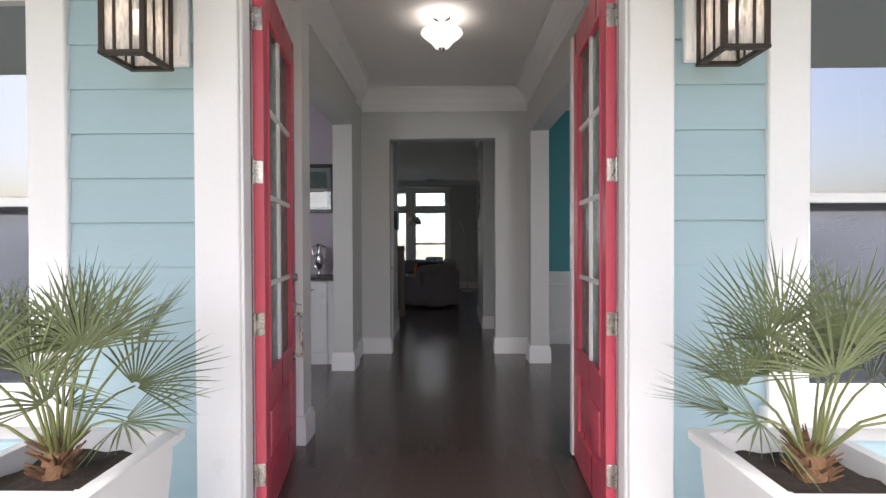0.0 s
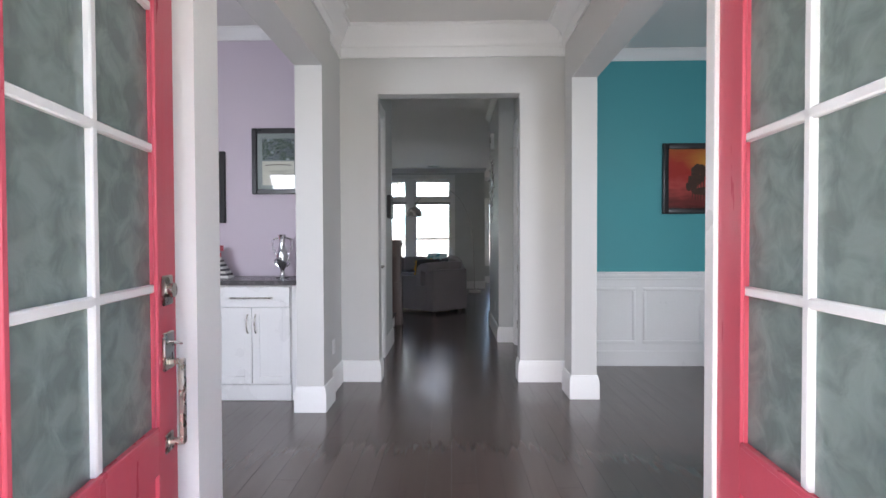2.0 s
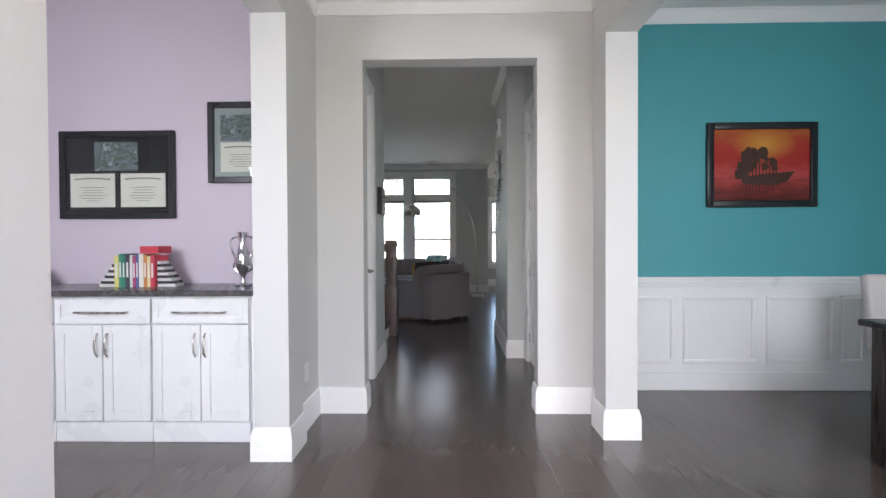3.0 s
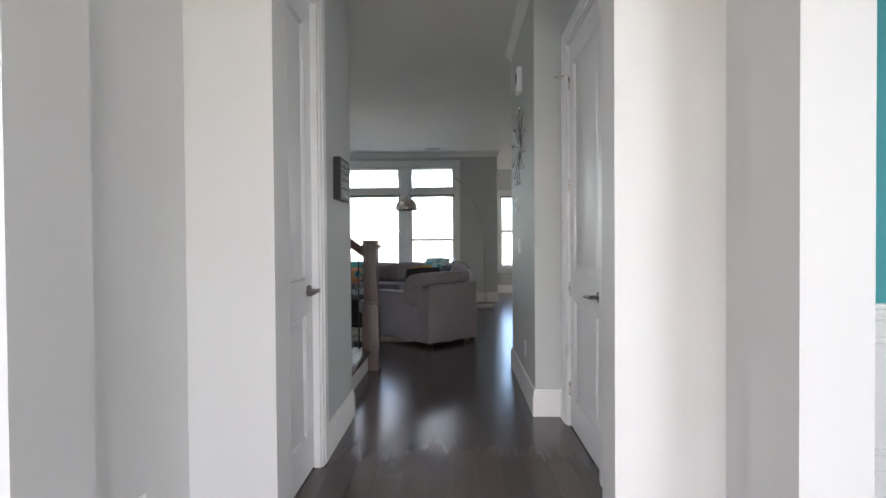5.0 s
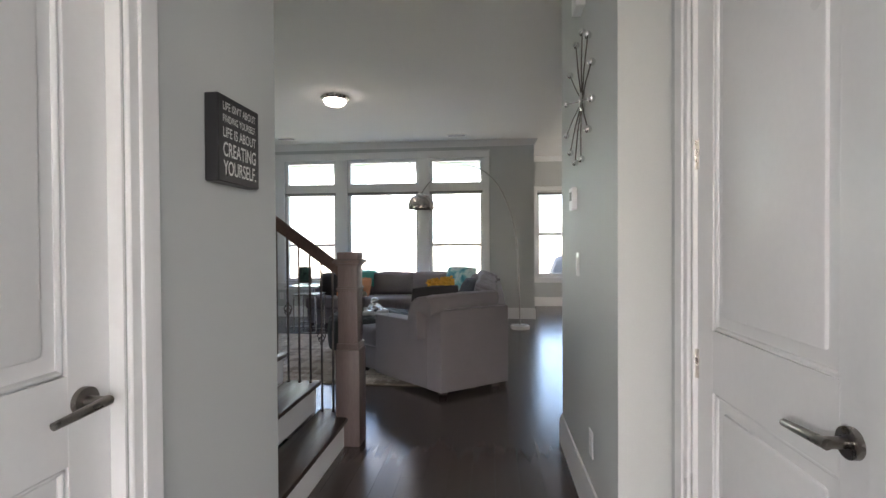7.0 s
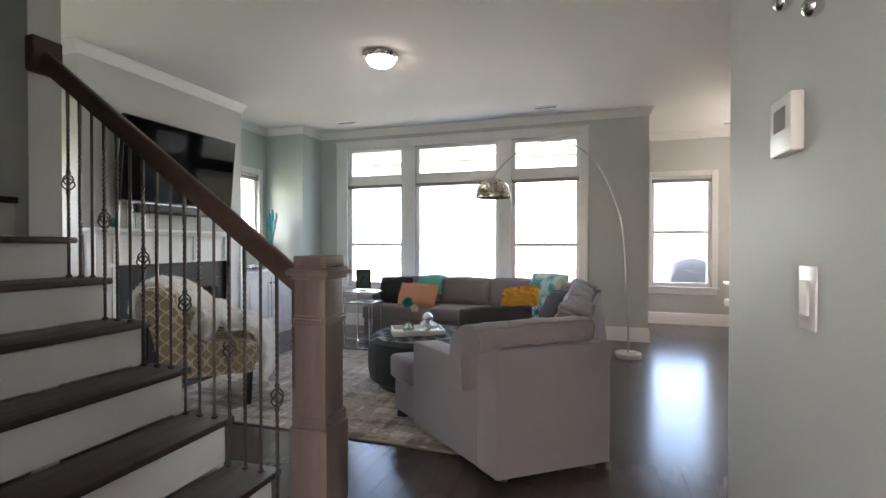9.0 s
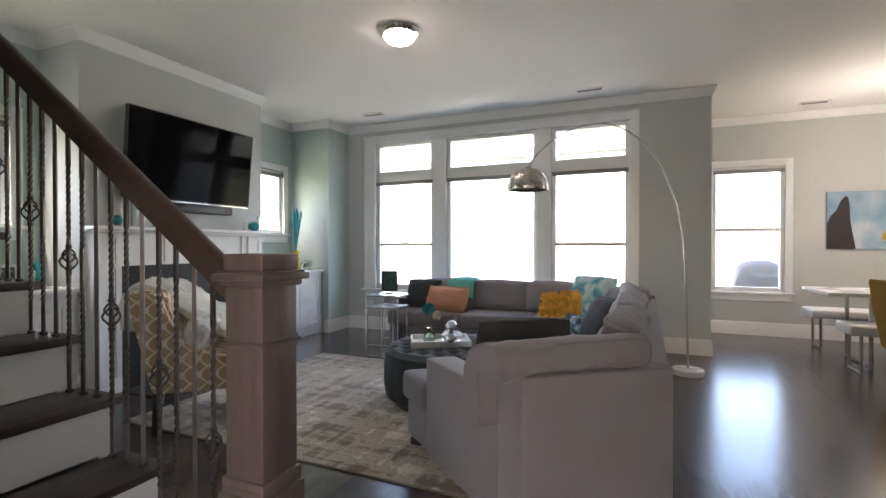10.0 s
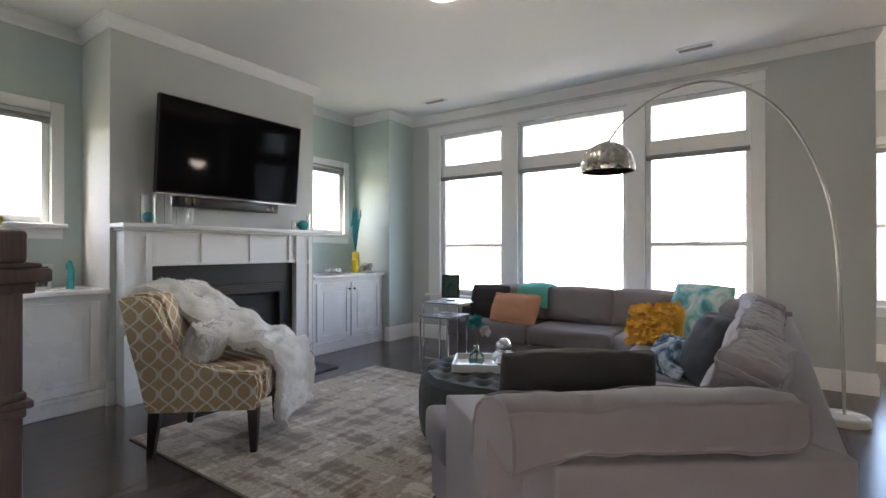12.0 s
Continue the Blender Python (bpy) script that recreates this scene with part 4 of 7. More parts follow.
for a in ((-0.35, 0.13, 0.575, 0.19), (-0.35, 0.765, 0.575, 0.875), (-0.35, 0.19, -0.30, 0.765), (0.525, 0.19, 0.575, 0.765)):
    part("firebox_frame", boxed(0.012, a[0], a[1], 0.085, a[2], a[3], 0.004), BLACK, firebox)
for i in range(4):
    part("louvre", boxed(0.085, -0.33, 0.782 + 0.02 * i, 0.094, 0.555, 0.793 + 0.02 * i), IRON, firebox)
structure("hearth", boxed(-3.90, 9.62, 0.0, -3.46, 11.18, 0.014, 0.004), SLATE, "flush black slate hearth")

tv = thing("television", pose(-3.90, 10.32, 1.64, 0, 5.3, 0), "large black flat television on the chimney breast", "television")
part("screen", boxed(0.004, -0.667, 0.018, 0.012, 0.667, 0.772), SCREEN, tv, "dark glossy screen")
bm = bm_new()
box(bm, -0.035, -0.674, 0.0, 0.004, 0.674, 0.78, 0.004)
for a in ((-0.674, 0.0, 0.674, 0.017), (-0.674, 0.773, 0.674, 0.78), (-0.674, 0.017, -0.668, 0.773), (0.668, 0.017, 0.674, 0.773)):
    box(bm, 0.004, a[0], a[1], 0.016, a[2], a[3])
part("bezel", bm, BLACK, tv)
part("lower_trim", boxed(0.004, -0.67, -0.004, 0.017, 0.67, 0.004), CHROME, tv)
part("wall_bracket", boxed(-0.12, -0.2, 0.2, -0.035, 0.2, 0.6, 0.005), BLACK, tv)
sb = thing("soundbar", pose(-4.034, 10.30, 1.545), "black soundbar mounted below the television", "soundbar")
part("body", boxed(0.03, -0.48, 0.0, 0.15, 0.48, 0.085, 0.012, 2), BLACK, sb)
part("bracket", boxed(0.0, -0.2, 0.02, 0.03, 0.2, 0.07), BLACK, sb)
for y in (-0.40, -0.33, 0.37, 0.43):
    part("speaker_cone", moved(lathe(bm_new(), [(0.028, 0), (0.03, 0.004), (0.022, 0.002), (0.008, -0.004), (0.004, 0.0)], 16), pose(0.151, y, 0.045, 0, 90, 0)), IRON, sb)


def alcove_cabinet(y0, y1):
    """A built-in white cabinet with two panelled doors."""
    c = thing("cabinet", pose(-4.58, (y0 + y1) / 2, 0), "built-in white cabinet with two panelled doors", "cabinet", "cabinets beside the fireplace")
    w = (y1 - y0) / 2 - 0.002
    bm = boxed(0.0, -w, 0.10, 0.52, w, 0.855)
    box(bm, 0.0, -w, 0.0, 0.53, w, 0.10, 0.004)
    box(bm, 0.52, -w, 0.10, 0.54, w, 0.135, 0.003)
    part("body", bm, CABWHITE, c)
    part("top", boxed(0.0, -w, 0.855, 0.575, w, 0.89, 0.006, 2), CABWHITE, c)
    for a, b, k in ((-w + 0.06, -0.008, -0.04), (0.008, w - 0.06, 0.04)):
        d = part("door", box(boxed(0.52, a + 0.058, 0.208, 0.530, b - 0.058, 0.742), 0.53, a + 0.10, 0.25, 0.537, b - 0.10, 0.70, 0.005), CABWHITE, c)
        for q in ((a, 0.15, a + 0.06, 0.80), (b - 0.06, 0.15, b, 0.80)):
            part("stile", boxed(0.52, q[0], q[1], 0.542, q[2], q[3], 0.003), CABWHITE, d)
        for z0, z1 in ((0.15, 0.21), (0.74, 0.80)):
            part("rail", boxed(0.52, a + 0.06, z0, 0.5416, b - 0.06, z1), CABWHITE, d)
        part("knob", moved(lathe(bm_new(), [(0.006, 0), (0.006, 0.014), (0.014, 0.02), (0.012, 0.028), (0.004, 0.031)], 12), pose(0.542, k, 0.72, 0, 90, 0)), IRON, d)


alcove_cabinet(11.336, 12.50)
alcove_cabinet(8.12, 9.387)

# ---- rug ----
RUG = bpy.data.materials.new("streaked_rug_pile")
RUG.use_nodes = True
_n, _k = RUG.node_tree.nodes, RUG.node_tree.links.new
_co = _n.new("ShaderNodeTexCoord")
streaks = []
for sc, turn in (((0.7, 6.0, 1), 0.3), ((6.5, 0.8, 1), 0.1), ((1.5, 1.7, 1), 0.6)):
    mp, nz = _n.new("ShaderNodeMapping"), _n.new("ShaderNodeTexNoise")
    mp.inputs["Scale"].default_value = sc
    mp.inputs["Rotation"].default_value = (0, 0, turn)
    nz.inputs["Scale"].default_value, nz.inputs["Detail"].default_value, nz.inputs["Roughness"].default_value = 1.6, 6, 0.62
    _k(_co.outputs["Object"], mp.inputs[0]), _k(mp.outputs[0], nz.inputs["Vector"])
    streaks.append(nz)
_a, _b = _n.new("ShaderNodeMath"), _n.new("ShaderNodeMath")
_k(streaks[0].outputs[0], _a.inputs[0]), _k(streaks[1].outputs[0], _a.inputs[1])
_k(_a.outputs[0], _b.inputs[0]), _k(streaks[2].outputs[0], _b.inputs[1])
_r = _n.new("ShaderNodeValToRGB")
_sc = _n.new("ShaderNodeMath")
_sc.operation = "MULTIPLY"
_sc.inputs[1].default_value = 0.3333
_k(_b.outputs[0], _sc.inputs[0]), _k(_sc.outputs[0], _r.inputs[0])
_e = _r.color_ramp.elements
_e[0].position, _e[0].color = 0.435, (0.20, 0.155, 0.115, 1)
_e[1].position, _e[1].color = 0.565, (0.74, 0.68, 0.60, 1)
for p, c in ((0.472, (0.33, 0.265, 0.20, 1)), (0.50, (0.56, 0.49, 0.40, 1)), (0.528, (0.40, 0.34, 0.275, 1))):
    el = _e.new(p)
    el.color = c
_k(_r.outputs[0], _n["Principled BSDF"].inputs["Base Color"])
_n["Principled BSDF"].inputs["Roughness"].default_value = 0.95
_n["Principled BSDF"].inputs["Sheen Weight"].default_value = 0.3
_f, _bp = _n.new("ShaderNodeTexNoise"), _n.new("ShaderNodeBump")
_f.inputs["Scale"].default_value = 260
_bp.inputs["Strength"].default_value, _bp.inputs["Distance"].default_value = 0.6, 0.004
_k(_co.outputs["Object"], _f.inputs["Vector"]), _k(_f.outputs[0], _bp.inputs["Height"]), _k(_bp.outputs[0], _n["Principled BSDF"].inputs["Normal"])
rug = thing("area_rug", pose(-1.62, 10.305, 0), "beige and grey rug with streaked brush-stroke pattern", "rug")
part("rug_surface", boxed(-1.57, -1.11, 0.001, 1.57, 1.11, 0.013, 0.005, 2), RUG, rug)
bm = bm_new()
for a in ((-1.58, -1.12, 1.58, -1.108), (-1.58, 1.108, 1.58, 1.12), (-1.58, -1.108, -1.568, 1.108), (1.568, -1.108, 1.58, 1.108)):
    box(bm, a[0], a[1], 0.001, a[2], a[3], 0.010, 0.003)
part("binding", bm, material("rug_binding", (0.20, 0.17, 0.13), 0.9), rug)

# ---- sectional sofa ----
SOFA = material("grey_woven_upholstery", (0.230, 0.208, 0.217), 0.9, var=0.10, scale=5, bump=0.12, bscale=420, sheen=0.25)
CHARCOAL = material("charcoal_velvet", (0.030, 0.028, 0.029), 0.85, var=0.2, scale=6, bump=0.1, bscale=300, sheen=0.1)


def pillow(w, d, h, puff=0.55, wrinkle=0.006, seed=0, n=10, crown=0.0):
    """A stuffed cushion: w wide, d thick, h high, bulging in the middle, on its lower edge at z = 0."""
    bm = bm_new()
    bmesh.ops.create_cube(bm, size=2)
    bmesh.ops.subdivide_edges(bm, edges=bm.edges[:], cuts=n, use_grid_fill=True)
    for v in bm.verts:
        x, y, z = v.co
        e = (1 - abs(x) ** 3.5) * (1 - abs(z) ** 3.5)
        th = puff + (1 - puff) * e ** 0.6
        pinch = 1 - 0.045 * (x * x) * (z * z)
        round_y = math.copysign(abs(y) ** 1.0, y)
        q = Vector((x * 3 + seed * 7.3, y + seed, z * 3))
        wr = wrinkle * noise.noise(q) + wrinkle * 0.6 * noise.noise(q * 3.1)
        corner = (abs(x) ** 6) * (1 - abs(y) ** 2) * 0.012
        v.co = Vector((x * w / 2 * pinch + math.copysign(corner, x) - x * abs(y) ** 4 * 0.018, round_y * d / 2 * th + wr * 2, (z * pinch + 1) * h / 2 + wr + crown * (1 - x * x) * (z > 0) - z * abs(y) ** 4 * 0.018))
    return bm


sofa = thing("sectional_sofa", pose(0, 0, 0), "large grey upholstered curved sectional sofa with loose cushions", "sofa")
U, V = Vector((0.803, 0.596, 0)), Vector((-0.765, 0.645, 0))
A0 = Vector((-0.300, 8.868, 0))


def uv(u, v):
    p = A0 + U * u + V * v
    return (p.x, p.y)


ANG = math.degrees(math.atan2(U.y, U.x))


def soft_poly(pts, z0, z1, bevel):
    bm = extrude_poly(bm_new(), pts, z0, z1)
    bmesh.ops.bevel(bm, geom=bm.edges[:], offset=bevel, segments=3, affect="EDGES", profile=0.5)
    return bm


part("base_frame", soft_poly([uv(0.03, 0.03), uv(0.66, 0.03), (0.20, 9.30), (0.205, 11.95), (-0.36, 12.80), (-2.70, 12.83), (-2.70, 12.04), (-0.97, 12.04), (-0.74, 11.75), (-0.74, 10.30), uv(0.62, 1.22), uv(0.02, 1.22)], 0.055, 0.27, 0.012), SOFA, sofa)
part("arm", soft_poly([uv(0.0, 0.172), uv(0.17, 0.172), uv(0.17, 0.90), uv(0.0, 0.90)], 0.045, 0.60, 0.012), SOFA, sofa)
bm = bm_new()
prof = [(0.12, 0.045), (0.12, 0.70), (0.20, 0.70), (0.36, 0.603), (0.36, 0.045)]
ra = [bm.verts.new(A0 + U * 0.004 + V * v + Vector((0, 0, z))) for v, z in prof]
rb = [bm.verts.new(A0 + U * 0.166 + V * v + Vector((0, 0, z))) for v, z in prof]
bm.faces.new(ra[::-1]), bm.faces.new(rb)
for i in range(5):
    bm.faces.new((ra[i], ra[(i + 1) % 5], rb[(i + 1) % 5], rb[i]))
bmesh.ops.bevel(bm, geom=bm.edges[:], offset=0.014, segments=2, affect="EDGES")
part("arm_wing", bm, SOFA, sofa)
for pts, top in (([uv(-0.004, -0.004), uv(0.685, -0.004), uv(0.74, 0.17), uv(-0.004, 0.17)], 0.712), ([(0.235, 9.262), (0.240, 11.96), (0.05, 11.90), (0.05, 9.40)], 0.718), ([(0.240, 11.96), (-0.36, 12.86), (-0.46, 12.68), (0.05, 11.90)], 0.75), ([(-0.36, 12.862), (-2.71, 12.862), (-2.71, 12.68), (-0.46, 12.68)], 0.74)):
    part("back_frame", soft_poly(pts, 0.045, top, 0.009), SOFA, sofa)
part("end_arm", soft_poly([(-2.715, 12.30), (-2.57, 12.30), (-2.57, 12.70), (-2.715, 12.70)], 0.05, 0.56, 0.025), SOFA, sofa)
for pts in ([uv(0.175, 0.2), uv(0.80, 0.2), uv(0.70, 1.265), uv(-0.005, 1.265), uv(-0.005, 0.93), uv(0.175, 0.91)],
            [uv(0.81, 0.22), (0.04, 9.6), (0.04, 10.75), (-0.77, 10.75), (-0.77, 10.32), uv(0.72, 1.20)],
            [(0.04, 10.765), (0.04, 11.75), (-0.77, 11.75), (-0.77, 10.765)],
            [(0.04, 11.765), (0.03, 11.92), (-0.46, 12.66), (-1.0, 12.66), (-1.0, 12.02), (-0.76, 11.765)],
            [(-1.015, 12.66), (-1.80, 12.66), (-1.80, 12.0), (-1.015, 12.0)], [(-1.815, 12.66), (-2.715, 12.66), (-2.715, 12.0), (-1.815, 12.0)]):
    part("seat_cushion", soft_poly(pts, 0.272, 0.452, 0.040), SOFA, sofa)
def boxed_cushion(w, d, h, seed, ruche=0.011):
    """A loose back cushion with a gathered gusset and corded edges: its cover and two cords."""
    def shape(x, y, z):
        e = (1 - abs(x) ** 4) * (1 - abs(z) ** 4)
        th = 0.74 + 0.26 * e ** 0.6
        q = Vector((x * 2.2 + seed * 5.1, y * 1.3, z * 2.2 + seed))
        wr = 0.014 * noise.noise(q) + 0.006 * noise.noise(q * 2.7)
        gather = ruche * noise.noise(Vector((x * w * 30 + seed, y * 0.8, seed))) * (1 - y * y * 0.6) * max(z, 0) ** 6
        side = ruche * noise.noise(Vector((seed, y * 0.8, z * h * 34))) * abs(x) ** 8
        edge = abs(x) ** 10 * abs(z) ** 10 * 0.035
        return Vector((x * (w / 2 - edge) + math.copysign(side, x) + 0.012 * x * (1 - y * y), y * d / 2 * th + wr, (z * (1 - 0.02 * x * x) + 1) * h / 2 + 0.012 * (1 - y * y) * z + gather + wr * 0.7 - edge * z))
    bm = bm_new()
    bmesh.ops.create_cube(bm, size=2)
    bmesh.ops.subdivide_edges(bm, edges=bm.edges[:], cuts=56, use_grid_fill=True)
    for v in bm.verts:
        v.co = shape(*v.co)
    cords = []
    for y in (-1, 1):
        loop = [(-1, y, -1 + i / 10) for i in range(20)] + [(-1 + i / 10, y, 1) for i in range(20)] + [(1, y, 1 - i / 10) for i in range(21)]
        cords.append(tube(bm_new(), [shape(*p) + Vector((0, y * 0.003, 0.002)) for p in loop], 0.0055, 6))
    return bm, cords


def back_cushion(m, *size):
    cover, cords = boxed_cushion(*size)
    c = part("back_cushion", cover, SOFA, sofa, m=m)
    for cord in cords:
        part("piping", cord, SOFA, c)


# the near back cushion lies over the low frame and hangs out past the arm
over = bm_new()
prof = [(0.035, 0.714), (0.004, 0.722), (-0.008, 0.745), (-0.008, 0.785), (0.012, 0.822), (0.05, 0.840), (0.11, 0.834), (0.18, 0.812), (0.24, 0.775), (0.28, 0.71), (0.30, 0.60), (0.29, 0.46), (0.185, 0.46), (0.182, 0.60), (0.178, 0.714)]


def near_point(f, k):
    """A point of the near back cushion: f along it, k round its section."""
    v, z = prof[k % len(prof)]
    q = Vector((f * 4, k % len(prof) * 0.9, 2.0))
    wr = 0.008 * noise.noise(q) + 0.005 * noise.noise(q * 2.6)
    end = abs(2 * f - 1)
    tight = 1 - 0.05 * end ** 20
    out = (0.030 * (z - 0.70) / 0.15 * (f - 0.9) * 10 if f > 0.9 else 0.0) + 0.012 * (2 * f - 1) ** 15 * ((z - 0.55) / 0.3)
    dip = 0.034 * (1 - f * 6) if f < 1 / 6 and k % len(prof) in (0, 1, 2) else 0.0
    return A0 + U * (-0.085 + 0.64 * f + out) + V * (0.17 + (v - 0.17) * tight + wr) + Vector((0, 0, 0.65 + (z + 0.012 * f - 0.65) * tight - dip + wr))


rings = [[over.verts.new(near_point(i / 48, k)) for k in range(len(prof))] for i in range(49)]
for a, b in zip(rings, rings[1:]):
    for k in range(len(prof)):
        over.faces.new((a[k], b[k], b[(k + 1) % len(prof)], a[(k + 1) % len(prof)]))
over.faces.new(rings[0]), over.faces.new(rings[-1][::-1])
bmesh.ops.recalc_face_normals(over, faces=over.faces[:])
near_cushion = part("back_cushion", over, SOFA, sofa)
for k in (1, 4, 7):
    part("piping", tube(bm_new(), [near_point(i / 48, k) + Vector((0, 0, 0.002)) for i in range(49)], 0.0048, 6), SOFA, near_cushion)
for f in (0.0, 1.0):
    part("piping", tube(bm_new(), [near_point(f, k) for k in range(11)], 0.0048, 6), SOFA, near_cushion)
for i, y in enumerate((9.80, 10.50, 11.20, 11.86)):
    back_cushion(pose((-0.085, -0.075, -0.07, -0.06)[i], y, 0.445, 18 + (3, 1, 3, 0)[i], 0, 90 + (-4, 0, 2, 10)[i]), 0.68, 0.21, (0.44, 0.435, 0.42, 0.41)[i], i + 2, 0.008)
part("back_cushion", pillow(0.72, 0.26, 0.36, 0.6, 0.010, 9, crown=0.01), SOFA, sofa, m=pose(-0.24, 12.26, 0.445, 10, 0, 124))
for i, x in enumerate((-0.80, -1.46, -2.14)):
    part("back_cushion", pillow(0.68, 0.25, 0.36, 0.6, 0.008, i + 12, crown=0.01), SOFA, sofa, m=pose(x, 12.54, 0.445, 11, 0, 180))
for p in (uv(0.08, 0.08), uv(0.62, 0.08), uv(0.06, 1.16), (0.16, 11.9), (-2.62, 12.1), (-2.62, 12.76), (-0.9, 12.76)):
    part("leg", boxed(p[0] - 0.035, p[1] - 0.035, 0.012 if -3.19 < p[0] < -0.05 and p[1] < 11.4 else 0.0, p[0] + 0.035, p[1] + 0.035, 0.06, 0.004), STAIRWOOD, sofa)


def throw_pillow(name, x, y, z, w, d, h, rz, tilt, mat, label, seed, puff=0.25):
    solid(name, pillow(w, d, h, puff, 0.006, seed), mat, label, "pillow", m=pose(x, y, z, tilt, 0, rz), group="cushions on the sofa")


def marbled(name, cols, scale, distort):
    m = bpy.data.materials.new(name)
    m.use_nodes = True
    n, k = m.node_tree.nodes, m.node_tree.links.new
    co, nz, rp = n.new("ShaderNodeTexCoord"), n.new("ShaderNodeTexNoise"), n.new("ShaderNodeValToRGB")
    nz.inputs["Scale"].default_value, nz.inputs["Detail"].default_value, nz.inputs["Distortion"].default_value = scale, 5, distort
    k(co.outputs["Object"], nz.inputs["Vector"]), k(nz.outputs[0], rp.inputs[0])
    e = rp.color_ramp.elements
    e[0].position, e[0].color = 0.32, (*cols[0], 1)
    e[1].position, e[1].color = 0.68, (*cols[-1], 1)
    for i, c in enumerate(cols[1:-1]):
        q = e.new(0.32 + 0.36 * (i + 1) / (len(cols) - 1))
        q.color = (*c, 1)
    k(rp.outputs[0], n["Principled BSDF"].inputs["Base Color"])
    n["Principled BSDF"].inputs["Roughness"].default_value = 0.85
    return m


PEACH = material("peach_linen", (0.62, 0.30, 0.17), 0.9, var=0.08, scale=8, bump=0.1, bscale=300)
YELLOW = material("yellow_felt", (0.75, 0.40, 0.06), 0.9, var=0.12, scale=14, bump=0.15, bscale=200)
AQUA = marbled("teal_watercolour_fabric", [(0.04, 0.22, 0.26), (0.20, 0.45, 0.45), (0.55, 0.66, 0.62), (0.10, 0.32, 0.36)], 5, 1.2)
INK = marbled("blue_white_patterned_fabric", [(0.02, 0.03, 0.05), (0.05, 0.14, 0.20), (0.50, 0.56, 0.58), (0.04, 0.06, 0.10)], 7, 1.4)
MINT = material("mint_knit", (0.11, 0.46, 0.40), 0.95, var=0.15, scale=10, bump=0.3, bscale=140)
throw_pillow("charcoal_pillow", -2.38, 12.30, 0.455, 0.46, 0.16, 0.36, 176, 14, CHARCOAL, "charcoal throw pillow at the sofa's end", 21)
throw_pillow("peach_pillow", -2.01, 12.12, 0.455, 0.53, 0.14, 0.31, 172, 24, PEACH, "peach lumbar pillow with faint lettering", 22)
throw_pillow("aqua_pillow", -0.42, 12.16, 0.455, 0.54, 0.16, 0.47, 146, 20, AQUA, "teal and white watercolour throw pillow", 23)
yp = thing("yellow_pillow", pose(-0.62, 11.72, 0.465, 24, 8, 160), "yellow felt throw pillow covered in petals", "pillow", "cushions on the sofa")
part("cover", pillow(0.42, 0.15, 0.30, 0.3, 0.006, 24), YELLOW, yp)
dice = random.Random(5)
bm = bm_new()
for i in range(9):
    for j in range(7):
        x, z = -0.18 + 0.045 * i + dice.uniform(-0.01, 0.01), 0.02 + 0.043 * j + dice.uniform(-0.01, 0.01)
        bulge = (0.3 + 0.7 * max((1 - min(abs(x / 0.21), 1) ** 3.5) * (1 - min(abs(z / 0.15 - 1), 1) ** 3.5), 0) ** 0.6) * 0.075
        m = pose(x, bulge, z, -90 + dice.uniform(-35, 35), dice.uniform(-35, 35), 0)
        r, ph = dice.uniform(0.024, 0.036), dice.uniform(0, 6.28)
        rings = [[bm.verts.new(m @ Vector((q * r * math.cos(t), q * r * math.sin(t), q * q * 0.022 + 0.008 * q * math.sin(3 * t + ph)))) for t in [0.7854 * k for k in range(8)]] for q in (0.15, 0.6, 1.0)]
        for a, b in zip(rings, rings[1:]):
            for k in range(8):
                bm.faces.new((a[k], a[(k + 1) % 8], b[(k + 1) % 8], b[k]))
part("petals", bm, YELLOW, yp)
throw_pillow("grey_pillow", -0.25, 10.76, 0.455, 0.42, 0.16, 0.42, 124, 28, CHARCOAL, "dark grey throw pillow", 25)
throw_pillow("patterned_pillow", -0.45, 10.90, 0.455, 0.34, 0.12, 0.26, 134, 40, INK, "blue and white patterned throw pillow", 26)
throw_pillow("long_charcoal_pillow", *uv(0.27, 0.42), 0.452, 0.46, 0.16, 0.43, ANG, 4, CHARCOAL, "large charcoal pillow against the sofa back", 27, 0.4)


def draped(rows, across, half, sag, thick, seed, fuzz=0.0):
    """A cloth laid along rows of points, half wide on each side of them along across."""
    bm = bm_new()
    n, cols = len(rows), 12
    across = Vector(across).normalized()
    grid = []
    for i, p in enumerate(rows):
        line = []
        for j in range(cols + 1):
            f = -1 + 2 * j / cols
            q = Vector(p) + across * f * half
            w = noise.noise(Vector((i * 0.28 + seed, f * 1.5, seed))) * sag + fuzz * noise.noise(Vector((i * 3.1, f * 9.0, seed)))
            line.append(bm.verts.new(q + Vector((w * 0.5, w * 0.3, w - 0.02 * abs(f) ** 3))))
        grid.append(line)
    for a, b in zip(grid, grid[1:]):
        for j in range(cols):
            bm.faces.new((a[j], a[j + 1], b[j + 1], b[j]))
    bmesh.ops.recalc_face_normals(bm, faces=bm.faces[:])
    bmesh.ops.solidify(bm, geom=bm.faces[:], thickness=thick)
    return bm


def smooth_path(points, n):
    """Points along a smooth line through those given."""
    pts = [Vector(p) for p in points]
    out = []
    for i in range(len(pts) - 1):
        p0, p1, p2, p3 = pts[max(i - 1, 0)], pts[i], pts[i + 1], pts[min(i + 2, len(pts) - 1)]
        for s in range(n):
            t = s / n
            out.append(0.5 * (2 * p1 + (p2 - p0) * t + (2 * p0 - 5 * p1 + 4 * p2 - p3) * t * t + (3 * p1 - p0 - 3 * p2 + p3) * t ** 3))
    return out + [pts[-1]]


